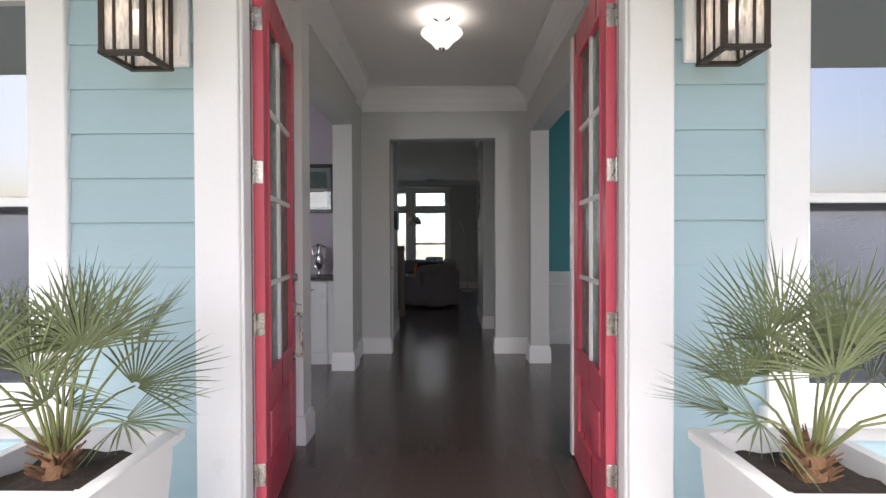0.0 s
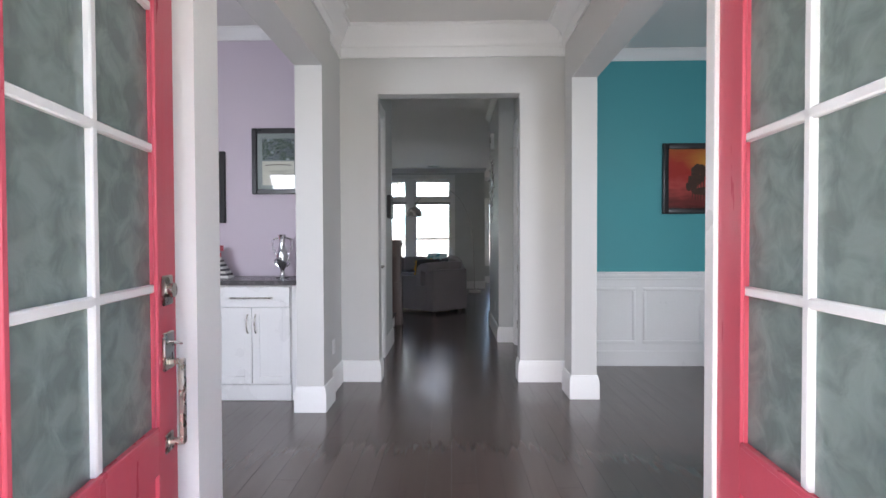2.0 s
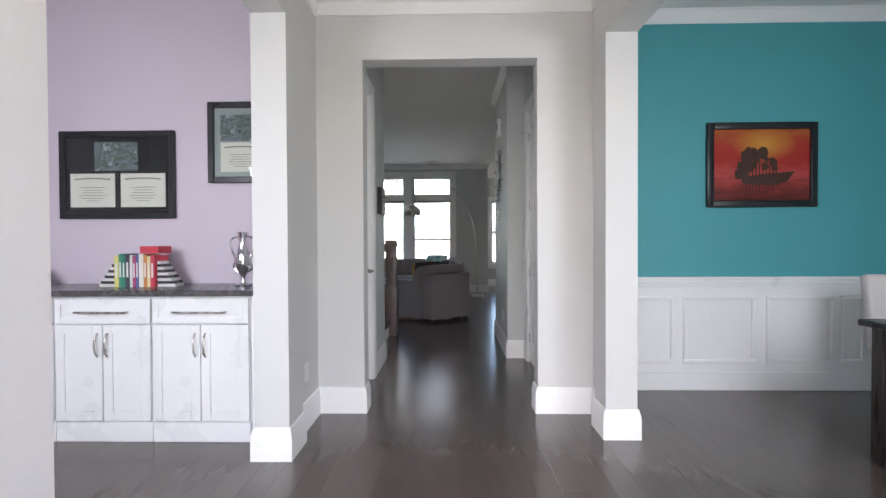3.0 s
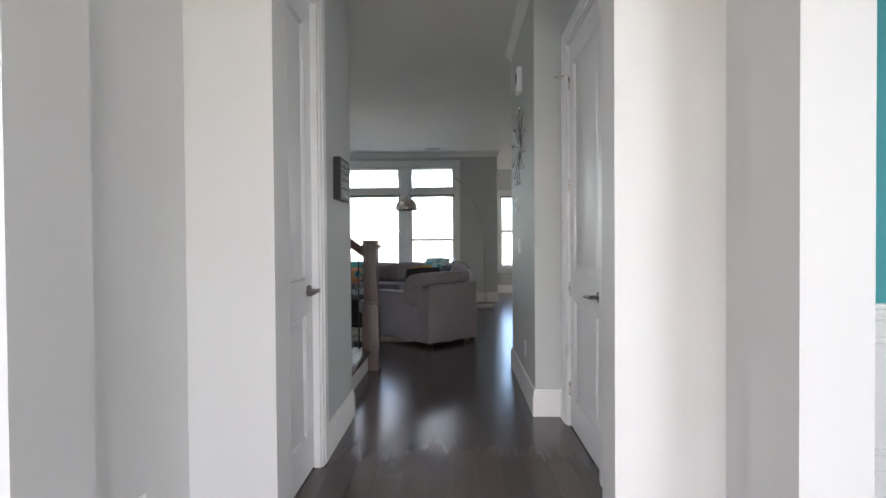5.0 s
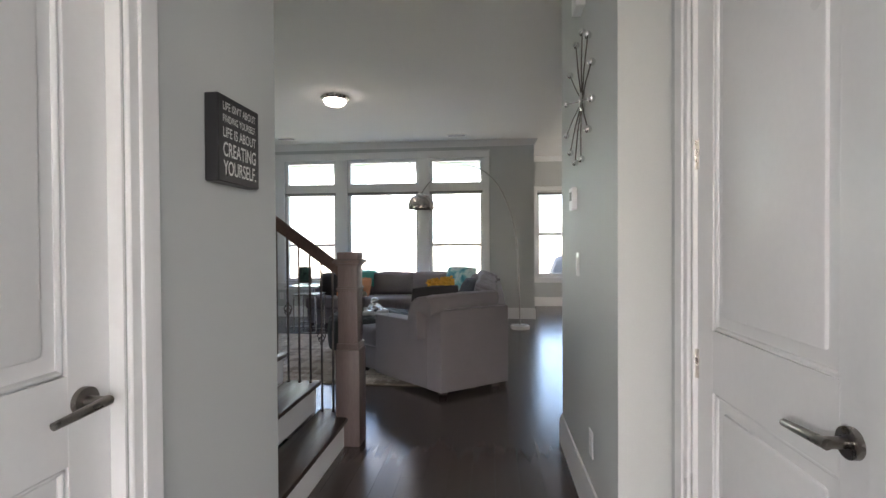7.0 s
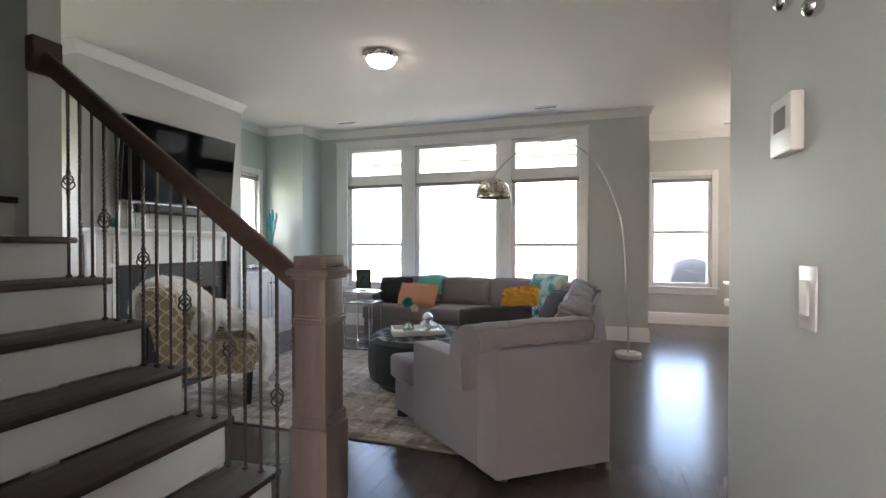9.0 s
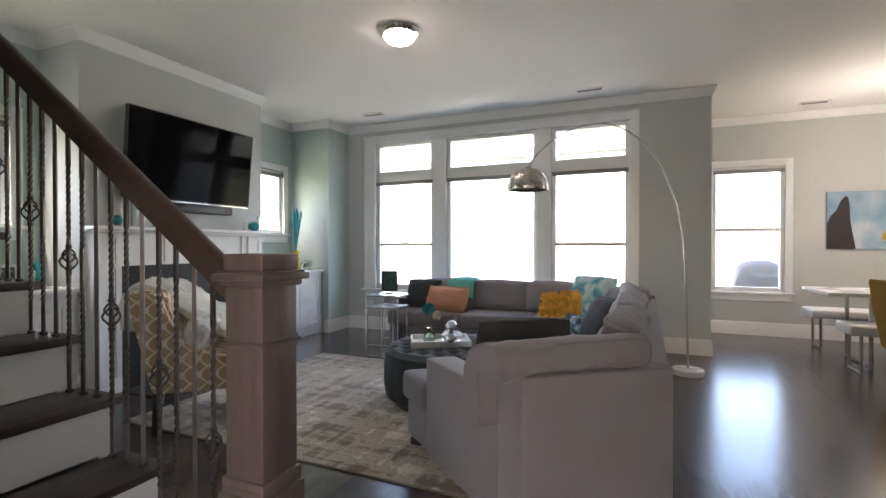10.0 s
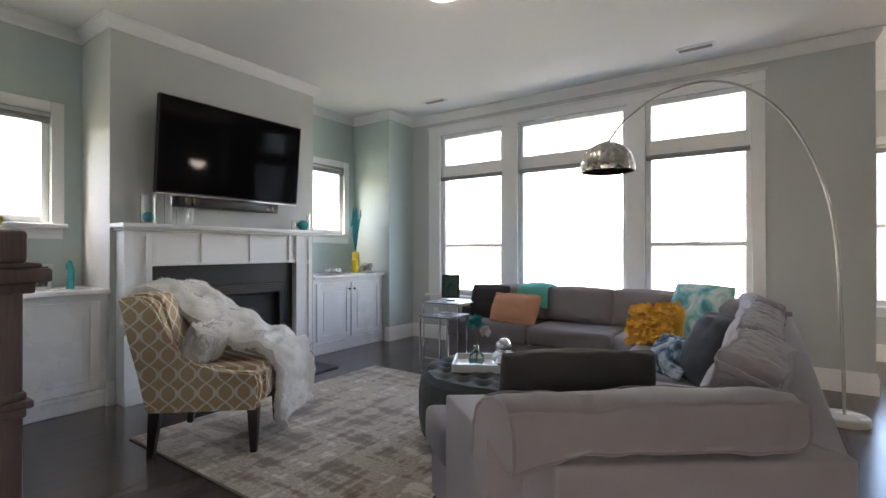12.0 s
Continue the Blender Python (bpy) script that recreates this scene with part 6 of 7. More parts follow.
part("vase_body", lathe(bm_new(), [(0.035, 0), (0.04, 0.02), (0.03, 0.18), (0.04, 0.22)], 20), CLEARV, yv)
YFLOWER = material("yellow_silk_petals", (0.75, 0.52, 0.08), 0.8, var=0.2, scale=20)
for i, (x, y, z) in enumerate(((0.0, 0.0, 0.55), (0.05, 0.06, 0.50), (0.03, -0.07, 0.52))):
    part("stem", tube(bm_new(), [(0, 0, 0.03), (x * 0.4, y * 0.4, 0.3), (x, y, z)], 0.003, 5), STALK, yv)
    part("flower", bloom(0.055, 10 + i, (x, y, z)), YFLOWER, yv, "yellow flower")

# ---- study: built-in cabinets, diplomas, books ----
STONE = material("dark_grey_quartz", (0.085, 0.08, 0.082), 0.25, var=0.2, scale=30, bump=0.01, bscale=200)


def base_cabinet(x0, x1):
    """A white base cabinet: one wide drawer over two shaker doors, with bar pulls."""
    c = thing("base_cabinet", pose((x0 + x1) / 2, 5.25, 0), "white shaker base cabinet with satin bar pulls", "cabinet", "study cabinets")
    h = (x1 - x0) / 2
    bm = boxed(-h, -0.452, 0.12, h, -0.001, 0.868)
    box(bm, -h, -0.465, 0.0, h, -0.001, 0.12, 0.003)
    part("body", bm, CABWHITE, c)

    def front(name, a, b, z0, z1, rail):
        f = part(name, boxed(a + rail - 0.002, -0.465, z0 + rail - 0.002, b - rail + 0.002, -0.453, z1 - rail + 0.002), CABWHITE, c)
        for x0, x1 in ((a, a + rail), (b - rail, b)):
            part("stile", boxed(x0, -0.473, z0, x1, -0.453, z1, 0.002), CABWHITE, f)
        for y0, y1 in ((z0, z0 + rail), (z1 - rail, z1)):
            part("rail", boxed(a + rail, -0.4727, y0, b - rail, -0.453, y1), CABWHITE, f)
        return f

    d = front("drawer", -h + 0.006, h - 0.006, 0.708, 0.853, 0.035)
    part("handle", tube(bm_new(), [(-0.155, -0.474, 0.775), (-0.155, -0.498, 0.775), (0.155, -0.498, 0.775), (0.155, -0.474, 0.775)], 0.006, 8), NICKEL, d)
    for a, b, hx in ((-h + 0.006, -0.003, -0.03), (0.003, h - 0.006, 0.03)):
        d = front("door", a, b, 0.128, 0.70, 0.055)
        part("handle", tube(bm_new(), [(hx, -0.474, 0.51), (hx, -0.493, 0.535), (hx, -0.498, 0.58), (hx, -0.493, 0.625), (hx, -0.474, 0.65)], 0.006, 8), NICKEL, d)


for x1 in (-1.205, -1.79, -2.375, -2.96, -3.545):
    base_cabinet(x1 - 0.583, x1)
solid("filler_panel", boxed(-1.203, 4.80, 0.0, -1.09, 5.249, 0.868), CABWHITE, "white filler panel beside the cabinets", "panel")
solid("countertop", boxed(-4.195, 4.755, 0.87, -1.088, 5.249, 0.903, 0.004), STONE, "dark grey stone countertop on white cabinets", "countertop")


def diploma(x0, x1, z0, z1, papers, mat_rgb, label):
    y = 5.249
    f = thing("picture_frame", pose((x0 + x1) / 2, y, (z0 + z1) / 2), label, "picture", "diplomas on the study wall")
    w, h, b = (x1 - x0) / 2, (z1 - z0) / 2, 0.042
    bm = bm_new()
    for q in ((-w, -h, -w + b, h), (w - b, -h, w, h), (-w + b, -h, w - b, -h + b), (-w + b, h - b, w - b, h)):
        box(bm, q[0], -0.028, q[1], q[2], -0.001, q[3], 0.004)
    part("frame", bm, BLACK, f)
    part("mount", boxed(-w + b, -0.010, -h + b, w - b, -0.001, h - b), material("mount_board", mat_rgb, 0.8), f)
    for a, c, e, g, kind in papers:
        m = marbled("campus_photo", [(0.04, 0.05, 0.045), (0.20, 0.23, 0.26), (0.07, 0.10, 0.07), (0.42, 0.47, 0.52)], 18, 0.2) if kind == "photo" else material("diploma_paper", (0.70, 0.67, 0.60), 0.7, var=0.04)
        pp = part("photo" if kind == "photo" else "diploma", boxed(a, -0.013, c, e, -0.0105, g), m, f)
        if kind == "paper":
            bm = bm_new()
            cx, wd, ht = (a + e) / 2, e - a, g - c
            for i in range(9):
                t = -0.36 + 0.72 * i / 8
                box(bm, cx + t * wd - 0.011, -0.0142, g - ht * (0.16 + 0.22 * t * t), cx + t * wd + 0.011, -0.0132, g - ht * (0.12 + 0.22 * t * t))
            for j, s in enumerate((0.55, 0.42, 0.48, 0.60, 0.52, 0.30)):
                box(bm, cx - wd * s / 2, -0.0142, g - ht * (0.42 + 0.08 * j), cx + wd * s / 2, -0.0132, g - ht * (0.405 + 0.08 * j))
            part("lettering", bm, material("faded_ink", (0.16, 0.14, 0.12), 0.7), pp)
    glass = part("pane", boxed(-w + b, -0.020, -h + b, w - b, -0.018, h - b), PANE, f, smooth=False)
    glass.visible_shadow = False


diploma(-2.705, -1.905, 1.35, 1.95, [(-0.16, 0.03, 0.14, 0.225, "photo"), (-0.33, -0.22, -0.02, 0.01, "paper"), (0.02, -0.22, 0.33, 0.01, "paper")], (0.012, 0.012, 0.013), "black framed pair of diplomas with campus photo")
diploma(-1.675, -1.235, 1.59, 2.14, [(-0.135, 0.01, 0.135, 0.19, "photo"), (-0.135, -0.20, 0.135, 0.0, "paper")], (0.33, 0.36, 0.36), "black framed diploma with grey mount")

dice = random.Random(9)
x = -2.155
for i, (rgb, t, h) in enumerate((((0.66, 0.60, 0.20), 0.028, 0.20), ((0.05, 0.26, 0.16), 0.022, 0.21), ((0.03, 0.20, 0.14), 0.02, 0.205), ((0.05, 0.05, 0.06), 0.026, 0.21), ((0.62, 0.62, 0.60), 0.018, 0.205), ((0.40, 0.06, 0.16), 0.02, 0.20), ((0.10, 0.12, 0.30), 0.018, 0.205), ((0.70, 0.68, 0.62), 0.03, 0.212), ((0.55, 0.22, 0.06), 0.022, 0.205), ((0.66, 0.56, 0.30), 0.02, 0.195), ((0.60, 0.05, 0.08), 0.026, 0.20))):
    bk = thing("book", pose(x, 5.06, 0.903), "upright hardback book between striped bookends", "book", "books on the counter")
    part("cover", box(box(boxed(0, -0.075, 0, 0.002, 0.075, h), t - 0.002, -0.075, 0, t, 0.075, h), 0.002, -0.077, 0, t - 0.002, -0.073, h), material("book_cover", rgb, 0.5), bk)
    part("pages", boxed(0.002, -0.073, 0.004, t - 0.002, 0.072, h - 0.004), TRAYM, bk)
    part("spine_lettering", boxed(t * 0.3, -0.0785, h * 0.3, t * 0.7, -0.077, h * 0.75), TRAYM, bk)
    x += t + 0.0008
rb = thing("red_book", pose(x - 0.10, 5.06, 1.1165), "red book lying on the row of books", "book")
part("cover", box(boxed(0, -0.07, 0, 0.125, 0.07, 0.003), 0, -0.07, 0.042, 0.125, 0.07, 0.045), material("red_book_cloth", (0.55, 0.03, 0.05), 0.5), rb)
part("pages", boxed(0.003, -0.068, 0.003, 0.122, 0.068, 0.042), material("red_page_edge", (0.5, 0.04, 0.06), 0.6), rb)
STRIPE = [material("black_marble_layer", (0.03, 0.03, 0.032), 0.3), material("white_marble_layer", (0.68, 0.67, 0.65), 0.3)]
for xb, s in ((-2.158, -1), (x + 0.001, 1)):
    be = thing("bookend", pose(xb, 5.06, 0.903), "stepped black and white striped marble bookend", "bookend", "striped bookends")
    for i in range(9):
        w = 0.115 - 0.012 * i
        part("layer", boxed(min(0, s * w), -0.05, 0.018 * i, max(0, s * w), 0.05, 0.018 * (i + 1), 0.001), STRIPE[(i + 1) % 2], be)
tr = thing("trophy_vase", pose(-1.36, 5.05, 0.903), "tall silver footed ewer on the counter", "vase")
part("body", lathe(bm_new(), [(0.05, 0), (0.052, 0.01), (0.02, 0.025), (0.014, 0.06), (0.03, 0.09), (0.045, 0.13), (0.05, 0.17), (0.036, 0.22), (0.02, 0.27), (0.024, 0.31), (0.034, 0.345)], 24), CHROME, tr)
part("handle", tube(bm_new(), smooth_path([(0.03, 0, 0.32), (0.075, 0, 0.30), (0.07, 0, 0.23), (0.045, 0, 0.17), (0.06, 0, 0.12), (0.03, 0, 0.09)], 5), 0.007, 8), CHROME, tr)
part("handle", tube(bm_new(), smooth_path([(-0.03, 0, 0.32), (-0.075, 0, 0.30), (-0.07, 0, 0.23), (-0.045, 0, 0.17), (-0.06, 0, 0.12), (-0.03, 0, 0.09)], 5), 0.007, 8), CHROME, tr)
ZEBRA = bpy.data.materials.new("black_white_banded_stone")
ZEBRA.use_nodes = True
_n, _k = ZEBRA.node_tree.nodes, ZEBRA.node_tree.links.new
_w, _r, _c = _n.new("ShaderNodeTexWave"), _n.new("ShaderNodeValToRGB"), _n.new("ShaderNodeTexCoord")
_w.inputs["Scale"].default_value, _w.inputs["Distortion"].default_value = 9, 4
_r.color_ramp.elements[0].color, _r.color_ramp.elements[1].color = (0.02, 0.02, 0.02, 1), (0.6, 0.58, 0.55, 1)
_r.color_ramp.elements[0].position, _r.color_ramp.elements[1].position = 0.42, 0.58
_k(_c.outputs["Object"], _w.inputs["Vector"]), _k(_w.outputs["Fac"], _r.inputs[0]), _k(_r.outputs[0], _n["Principled BSDF"].inputs["Base Color"])
_n["Principled BSDF"].inputs["Roughness"].default_value = 0.4
bm = bm_new()
bmesh.ops.create_icosphere(bm, subdivisions=4, radius=1)
for v in bm.verts:
    n = 1 + 0.18 * noise.noise(v.co * 2.1)
    v.co = Vector((v.co.x * 0.16 * n, v.co.y * 0.07 * n, max(v.co.z, -0.55) * 0.095 * n * (1.15 - 0.55 * v.co.x) + 0.052))
solid("banded_sculpture", bm, ZEBRA, "black and white banded animal-shaped sculpture", "ornament", m=pose(-2.83, 5.06, 0.9075))

# ---- dining room ----
SUNSET = bpy.data.materials.new("sunset_painting")
SUNSET.use_nodes = True
_n, _k = SUNSET.node_tree.nodes, SUNSET.node_tree.links.new
_c, _s, _nz, _r, _ad = _n.new("ShaderNodeTexCoord"), _n.new("ShaderNodeSeparateXYZ"), _n.new("ShaderNodeTexNoise"), _n.new("ShaderNodeValToRGB"), _n.new("ShaderNodeMath")
_k(_c.outputs["Object"], _s.inputs[0])
_mp = _n.new("ShaderNodeMapping")
_mp.inputs["Scale"].default_value = (3, 1, 11)
_k(_c.outputs["Object"], _mp.inputs[0]), _k(_mp.outputs[0], _nz.inputs["Vector"])
_nz.inputs["Scale"].default_value, _nz.inputs["Detail"].default_value = 2.0, 5
_ad.operation = "MULTIPLY_ADD"
_ad.inputs[1].default_value = 0.35
_k(_nz.outputs[0], _ad.inputs[0])
_sh = _n.new("ShaderNodeMath")
_sh.operation = "MULTIPLY_ADD"
_sh.inputs[1].default_value, _sh.inputs[2].default_value = 1.45, 0.33
_k(_s.outputs[2], _sh.inputs[0]), _k(_sh.outputs[0], _ad.inputs[2]), _k(_ad.outputs[0], _r.inputs[0])
_e = _r.color_ramp.elements
_e[0].position, _e[0].color = 0.05, (0.05, 0.012, 0.008, 1)
_e[1].position, _e[1].color = 1.0, (0.10, 0.02, 0.012, 1)
for p, c in ((0.25, (0.20, 0.028, 0.025, 1)), (0.40, (0.46, 0.075, 0.06, 1)), (0.55, (0.36, 0.025, 0.02, 1)), (0.72, (0.38, 0.03, 0.022, 1)), (0.90, (0.42, 0.11, 0.03, 1))):
    q = _e.new(p)
    q.color = c
sun_map, sun_dist, sun_fade, sun_mix = _n.new("ShaderNodeMapping"), _n.new("ShaderNodeVectorMath"), _n.new("ShaderNodeMapRange"), _n.new("ShaderNodeMix")
sun_map.inputs["Location"].default_value, sun_map.inputs["Scale"].default_value = (-0.02, 0, -0.30), (1.0, 0, 1.9)
sun_dist.operation = "LENGTH"
sun_fade.inputs["From Min"].default_value, sun_fade.inputs["From Max"].default_value = 0.26, 0.02
sun_mix.data_type = "RGBA"
sun_mix.inputs["B"].default_value = (0.62, 0.30, 0.05, 1)
_k(_c.outputs["Object"], sun_map.inputs[0]), _k(sun_map.outputs[0], sun_dist.inputs[0]), _k(sun_dist.outputs["Value"], sun_fade.inputs["Value"])
_k(sun_fade.outputs[0], sun_mix.inputs["Factor"]), _k(_r.outputs[0], sun_mix.inputs["A"])
_k(sun_mix.outputs["Result"], _n["Principled BSDF"].inputs["Base Color"])
_n["Principled BSDF"].inputs["Roughness"].default_value = 0.35
pt = thing("framed_painting", pose(2.405, 5.789, 1.77), "black framed painting of a red sunset ship", "picture")
bm = bm_new()
for q in ((-0.425, -0.33, -0.372, 0.33), (0.372, -0.33, 0.425, 0.33), (-0.372, -0.33, 0.372, -0.277), (-0.372, 0.277, 0.372, 0.33)):
    box(bm, q[0], -0.035, q[1], q[2], -0.001, q[3], 0.006, 2)
part("frame", bm, BLACK, pt)
part("canvas", boxed(-0.372, -0.014, -0.277, 0.372, -0.002, 0.277), SUNSET, pt)
SHIPC = material("dark_brown_brushwork", (0.05, 0.022, 0.012), 0.5, var=0.5, scale=25, bump=0.2, bscale=60)
bm = bm_new()
hull = [(-0.17, -0.10), (-0.13, -0.15), (0.12, -0.16), (0.20, -0.13), (0.26, -0.05), (0.16, -0.06), (0.02, -0.07)]
vs_ = [bm.verts.new((a, -0.0155, b)) for a, b in hull]
bm.faces.new(vs_)
dice = random.Random(12)
for i in range(26):
    a, b = dice.uniform(-0.18, 0.12), dice.uniform(-0.08, 0.11)
    s = dice.uniform(0.02, 0.05)
    o = [bm.verts.new((a + s * math.cos(t) * dice.uniform(0.6, 1.1), -0.0150 - 0.00002 * i, b + s * 1.1 * math.sin(t) * dice.uniform(0.6, 1.1))) for t in [k * 0.785 for k in range(8)]]
    bm.faces.new(o)
for i in range(11):
    a = -0.15 + 0.026 * i
    o = [bm.verts.new(p) for p in ((a, -0.0157, 0.02), (a + 0.012, -0.0157, 0.02), (a + 0.010, -0.0157, dice.uniform(-0.24, -0.12)), (a + 0.002, -0.0157, -0.2))]
    bm.faces.new(o)
part("painted_ship", bm, SHIPC, pt)
DARKW = material("espresso_dining_wood", (0.020, 0.013, 0.011), 0.3, var=0.3, scale=3, stretch=(0.6, 8, 1))
dt = thing("dining_table", pose(2.62, 3.86, 0), "dark espresso dining table", "dining table")
part("tabletop", boxed(-0.45, -0.76, 0.72, 0.45, 0.76, 0.755, 0.005), DARKW, dt)
for a in (-0.38, 0.38):
    for b in (-0.68, 0.68):
        part("leg", boxed(a - 0.035, b - 0.035, 0, a + 0.035, b + 0.035, 0.72, 0.004), DARKW, dt)
LINEN = material("pale_chair_linen", (0.52, 0.49, 0.47), 0.9, var=0.06, scale=6, bump=0.1, bscale=300)
dc = thing("dining_chair", pose(2.90, 4.86, 0, 0, 0, 180), "pale upholstered dining chair with dark legs", "chair")
part("seat", boxed(-0.24, -0.24, 0.40, 0.24, 0.24, 0.50, 0.025, 3), LINEN, dc)
part("backrest", moved(boxed(-0.24, -0.035, 0.0, 0.24, 0.035, 0.50, 0.025, 3), pose(0, -0.23, 0.46, 8, 0, 0)), LINEN, dc)
for a in (-0.2, 0.2):
    for b in (-0.2, 0.2):
        part("leg", cyl(bm_new(), (a, b * 1.25, 0.0), (a, b, 0.41), 0.016, 0.026, 8), DARKW, dc)

# ---- hallway: sign, wall star, switches ----
sign = thing("wall_sign", pose(-0.70, 6.475, 1.565, 0, 0, 90), "black wooden box sign with white lettering", "sign")
part("box", boxed(-0.115, -0.044, -0.125, 0.115, -0.001, 0.125, 0.003), BLACK, sign)
LETTER = material("white_sign_paint", (0.72, 0.72, 0.70), 0.6)


def lettering(text, z, height, width):
    cu = bpy.data.curves.new("lettering", "FONT")
    cu.body, cu.size, cu.align_x, cu.align_y, cu.extrude, cu.offset = text, 1.0, "CENTER", "CENTER", 0.0, 0.012
    ob = new("lettering", cu)
    bpy.context.view_layer.update()
    me = bpy.data.meshes.new_from_object(ob.evaluated_get(bpy.context.evaluated_depsgraph_get()))
    bpy.data.objects.remove(ob)
    xs, ys = [v.co.x for v in me.vertices], [v.co.y for v in me.vertices]
    sx, sy = width / (max(xs) - min(xs)), height / (max(ys) - min(ys))
    me.transform(Matrix.Diagonal((sx, sy, 1, 1)) @ Matrix.Translation((-(max(xs) + min(xs)) / 2, -(max(ys) + min(ys)) / 2, 0)))
    me.transform(pose(0, -0.0448, z, 90, 0, 0))
    me.materials.append(LETTER)
    o = new("lettering", me)
    o.parent = sign


for text, z, h in (("LIFE ISN'T ABOUT", 0.094, 0.024), ("FINDING YOURSELF.", 0.058, 0.022), ("LIFE IS ABOUT", 0.019, 0.030), ("CREATING", -0.030, 0.042), ("YOURSELF.", -0.083, 0.042)):
    lettering(text, z, h, 0.185)

star = thing("wall_star", pose(0.548, 7.40, 1.930), "metal starburst wall ornament with silver balls", "wall ornament")
part("hub", moved(lathe(bm_new(), [(0.03, 0.0), (0.035, 0.012), (0.02, 0.022), (0.006, 0.026)], 16), pose(-0.001, 0, 0, 0, -90, 0) @ Matrix.Diagonal((1.6, 0.8, 1, 1))), CHROME, star)
for dy, dz in ((1.72 * a, b) for a, b in ((0.03, 0.285), (-0.06, 0.28), (0.13, 0.20), (-0.13, 0.215), (0.20, 0.085), (-0.17, 0.075), (0.20, -0.085), (-0.17, -0.075), (0.13, -0.20), (-0.13, -0.185), (0.05, -0.275), (-0.04, -0.285))):
    rod = part("rod", tube(bm_new(), [(-0.012, 0, 0), (-0.025, dy * 0.5, dz * 0.5), (-0.03, dy, dz)], 0.003, 6), IRON, star)
    sp = bm_new()
    bmesh.ops.create_uvsphere(sp, u_segments=14, v_segments=10, radius=0.017)
    part("ball", moved(sp, pose(-0.03, dy, dz)), CHROME, rod)


def wall_box(name, y, z, w, h, d, label, category):
    b = thing(name, pose(0.548, y, z, 0, 0, -90), label, category)
    part("body", boxed(-w / 2, -d, -h / 2, w / 2, -0.0008, h / 2, 0.004, 2), CABWHITE, b)
    return b


ch = wall_box("alarm_siren", 7.43, 2.47, 0.12, 0.20, 0.045, "white wall-mounted alarm box with dark window", "alarm")
part("dark_window", boxed(-0.02, -0.0465, -0.02, 0.05, -0.045, 0.05, 0.002), BLACK, ch)
th = wall_box("thermostat", 7.65, 1.49, 0.11, 0.115, 0.025, "white wall thermostat with grey display", "thermostat")
part("display", boxed(-0.03, -0.0262, -0.01, 0.03, -0.025, 0.035), SHADE, th)
sw = wall_box("light_switch", 7.57, 1.15, 0.075, 0.12, 0.006, "white rocker light switch plate", "light switch")
part("rocker", boxed(-0.016, -0.011, -0.033, 0.016, -0.006, 0.033, 0.002), CABWHITE, sw)
for y, z, x, rz in ((7.26, 0.36, 0.548, -90), (5.0, 0.36, -0.942, 90)):
    ol = thing("outlet", pose(x, y, z, 0, 0, rz), "white wall outlet plate above the baseboard", "outlet", "wall outlets")
    part("plate", boxed(-0.036, -0.006, -0.058, 0.036, -0.0006, 0.058, 0.002), CABWHITE, ol)
    for dz in (-0.022, 0.022):
        part("socket", boxed(-0.014, -0.0075, dz - 0.014, 0.014, -0.006, dz + 0.014, 0.002), TRAYM, ol)
for x, y in ((2.08, 14.62), (-3.55, 13.0)):
    ol = thing("outlet", pose(x, y, 0.36), "white wall outlet plate above the baseboard", "outlet", "wall outlets")
    part("plate", boxed(-0.036, -0.006, -0.058, 0.036, -0.0006, 0.058, 0.002), CABWHITE, ol)
    for dz in (-0.022, 0.022):
        part("socket", boxed(-0.014, -0.0075, dz - 0.014, 0.014, -0.006, dz + 0.014, 0.002), TRAYM, ol)

# ---- breakfast nook ----
VINYL = material("white_vinyl", (0.74, 0.73, 0.72), 0.4, var=0.03, scale=5, bump=0.04, bscale=200)
bt = thing("breakfast_table", pose(2.75, 13.28, 0), "white breakfast table on steel legs", "table")
part("tabletop", boxed(-0.93, -0.42, 0.72, 0.93, 0.42, 0.755, 0.005), TRAYM, bt)
for a in (-0.55, 0.55):
    part("pedestal", tube(bm_new(), [(a, -0.3, 0.71), (a, -0.3, 0.015), (a, 0.3, 0.015), (a, 0.3, 0.71)], 0.02, 8), STEEL, bt)
for x0, y in ((1.95, 14.02), (1.93, 12.84)):
    bn = thing("bench", pose(x0 + 0.62, y, 0), "white vinyl upholstered bench on steel legs", "bench", "benches at the breakfast table")
    part("seat", boxed(-0.62, -0.20, 0.37, 0.62, 0.20, 0.47, 0.022, 3), VINYL, bn)
    for a in (-0.52, 0.52):
        part("leg", tube(bm_new(), [(a, -0.14, 0.38), (a, -0.14, 0.014), (a, 0.14, 0.014), (a, 0.14, 0.38)], 0.016, 8), STEEL, bn)
MUSTARD = material("mustard_upholstery", (0.50, 0.30, 0.07), 0.85, var=0.08, scale=6, bump=0.1, bscale=300)
mc = thing("mustard_chair", pose(2.42, 12.42, 0, 0, 0, 20), "curved mustard yellow chair at the breakfast table", "chair")
part("backrest", side_prism([(-0.24, 0.30), (-0.17, 0.30), (-0.22, 0.60), (-0.30, 0.88), (-0.335, 0.93), (-0.36, 0.91), (-0.31, 0.65)], -0.23, 0.23, 0.015), MUSTARD, mc)
part("seat", boxed(-0.24, -0.24, 0.36, 0.26, 0.24, 0.46, 0.025, 3), VINYL, mc)
part("base", lathe(bm_new(), [(0.22, 0.0), (0.225, 0.015), (0.05, 0.03), (0.03, 0.06), (0.03, 0.37)], 24), STEEL, mc)
cv = thing("canvas_print", pose(2.68, 14.619, 1.545), "canvas print of a dark rock against blue sky", "picture")
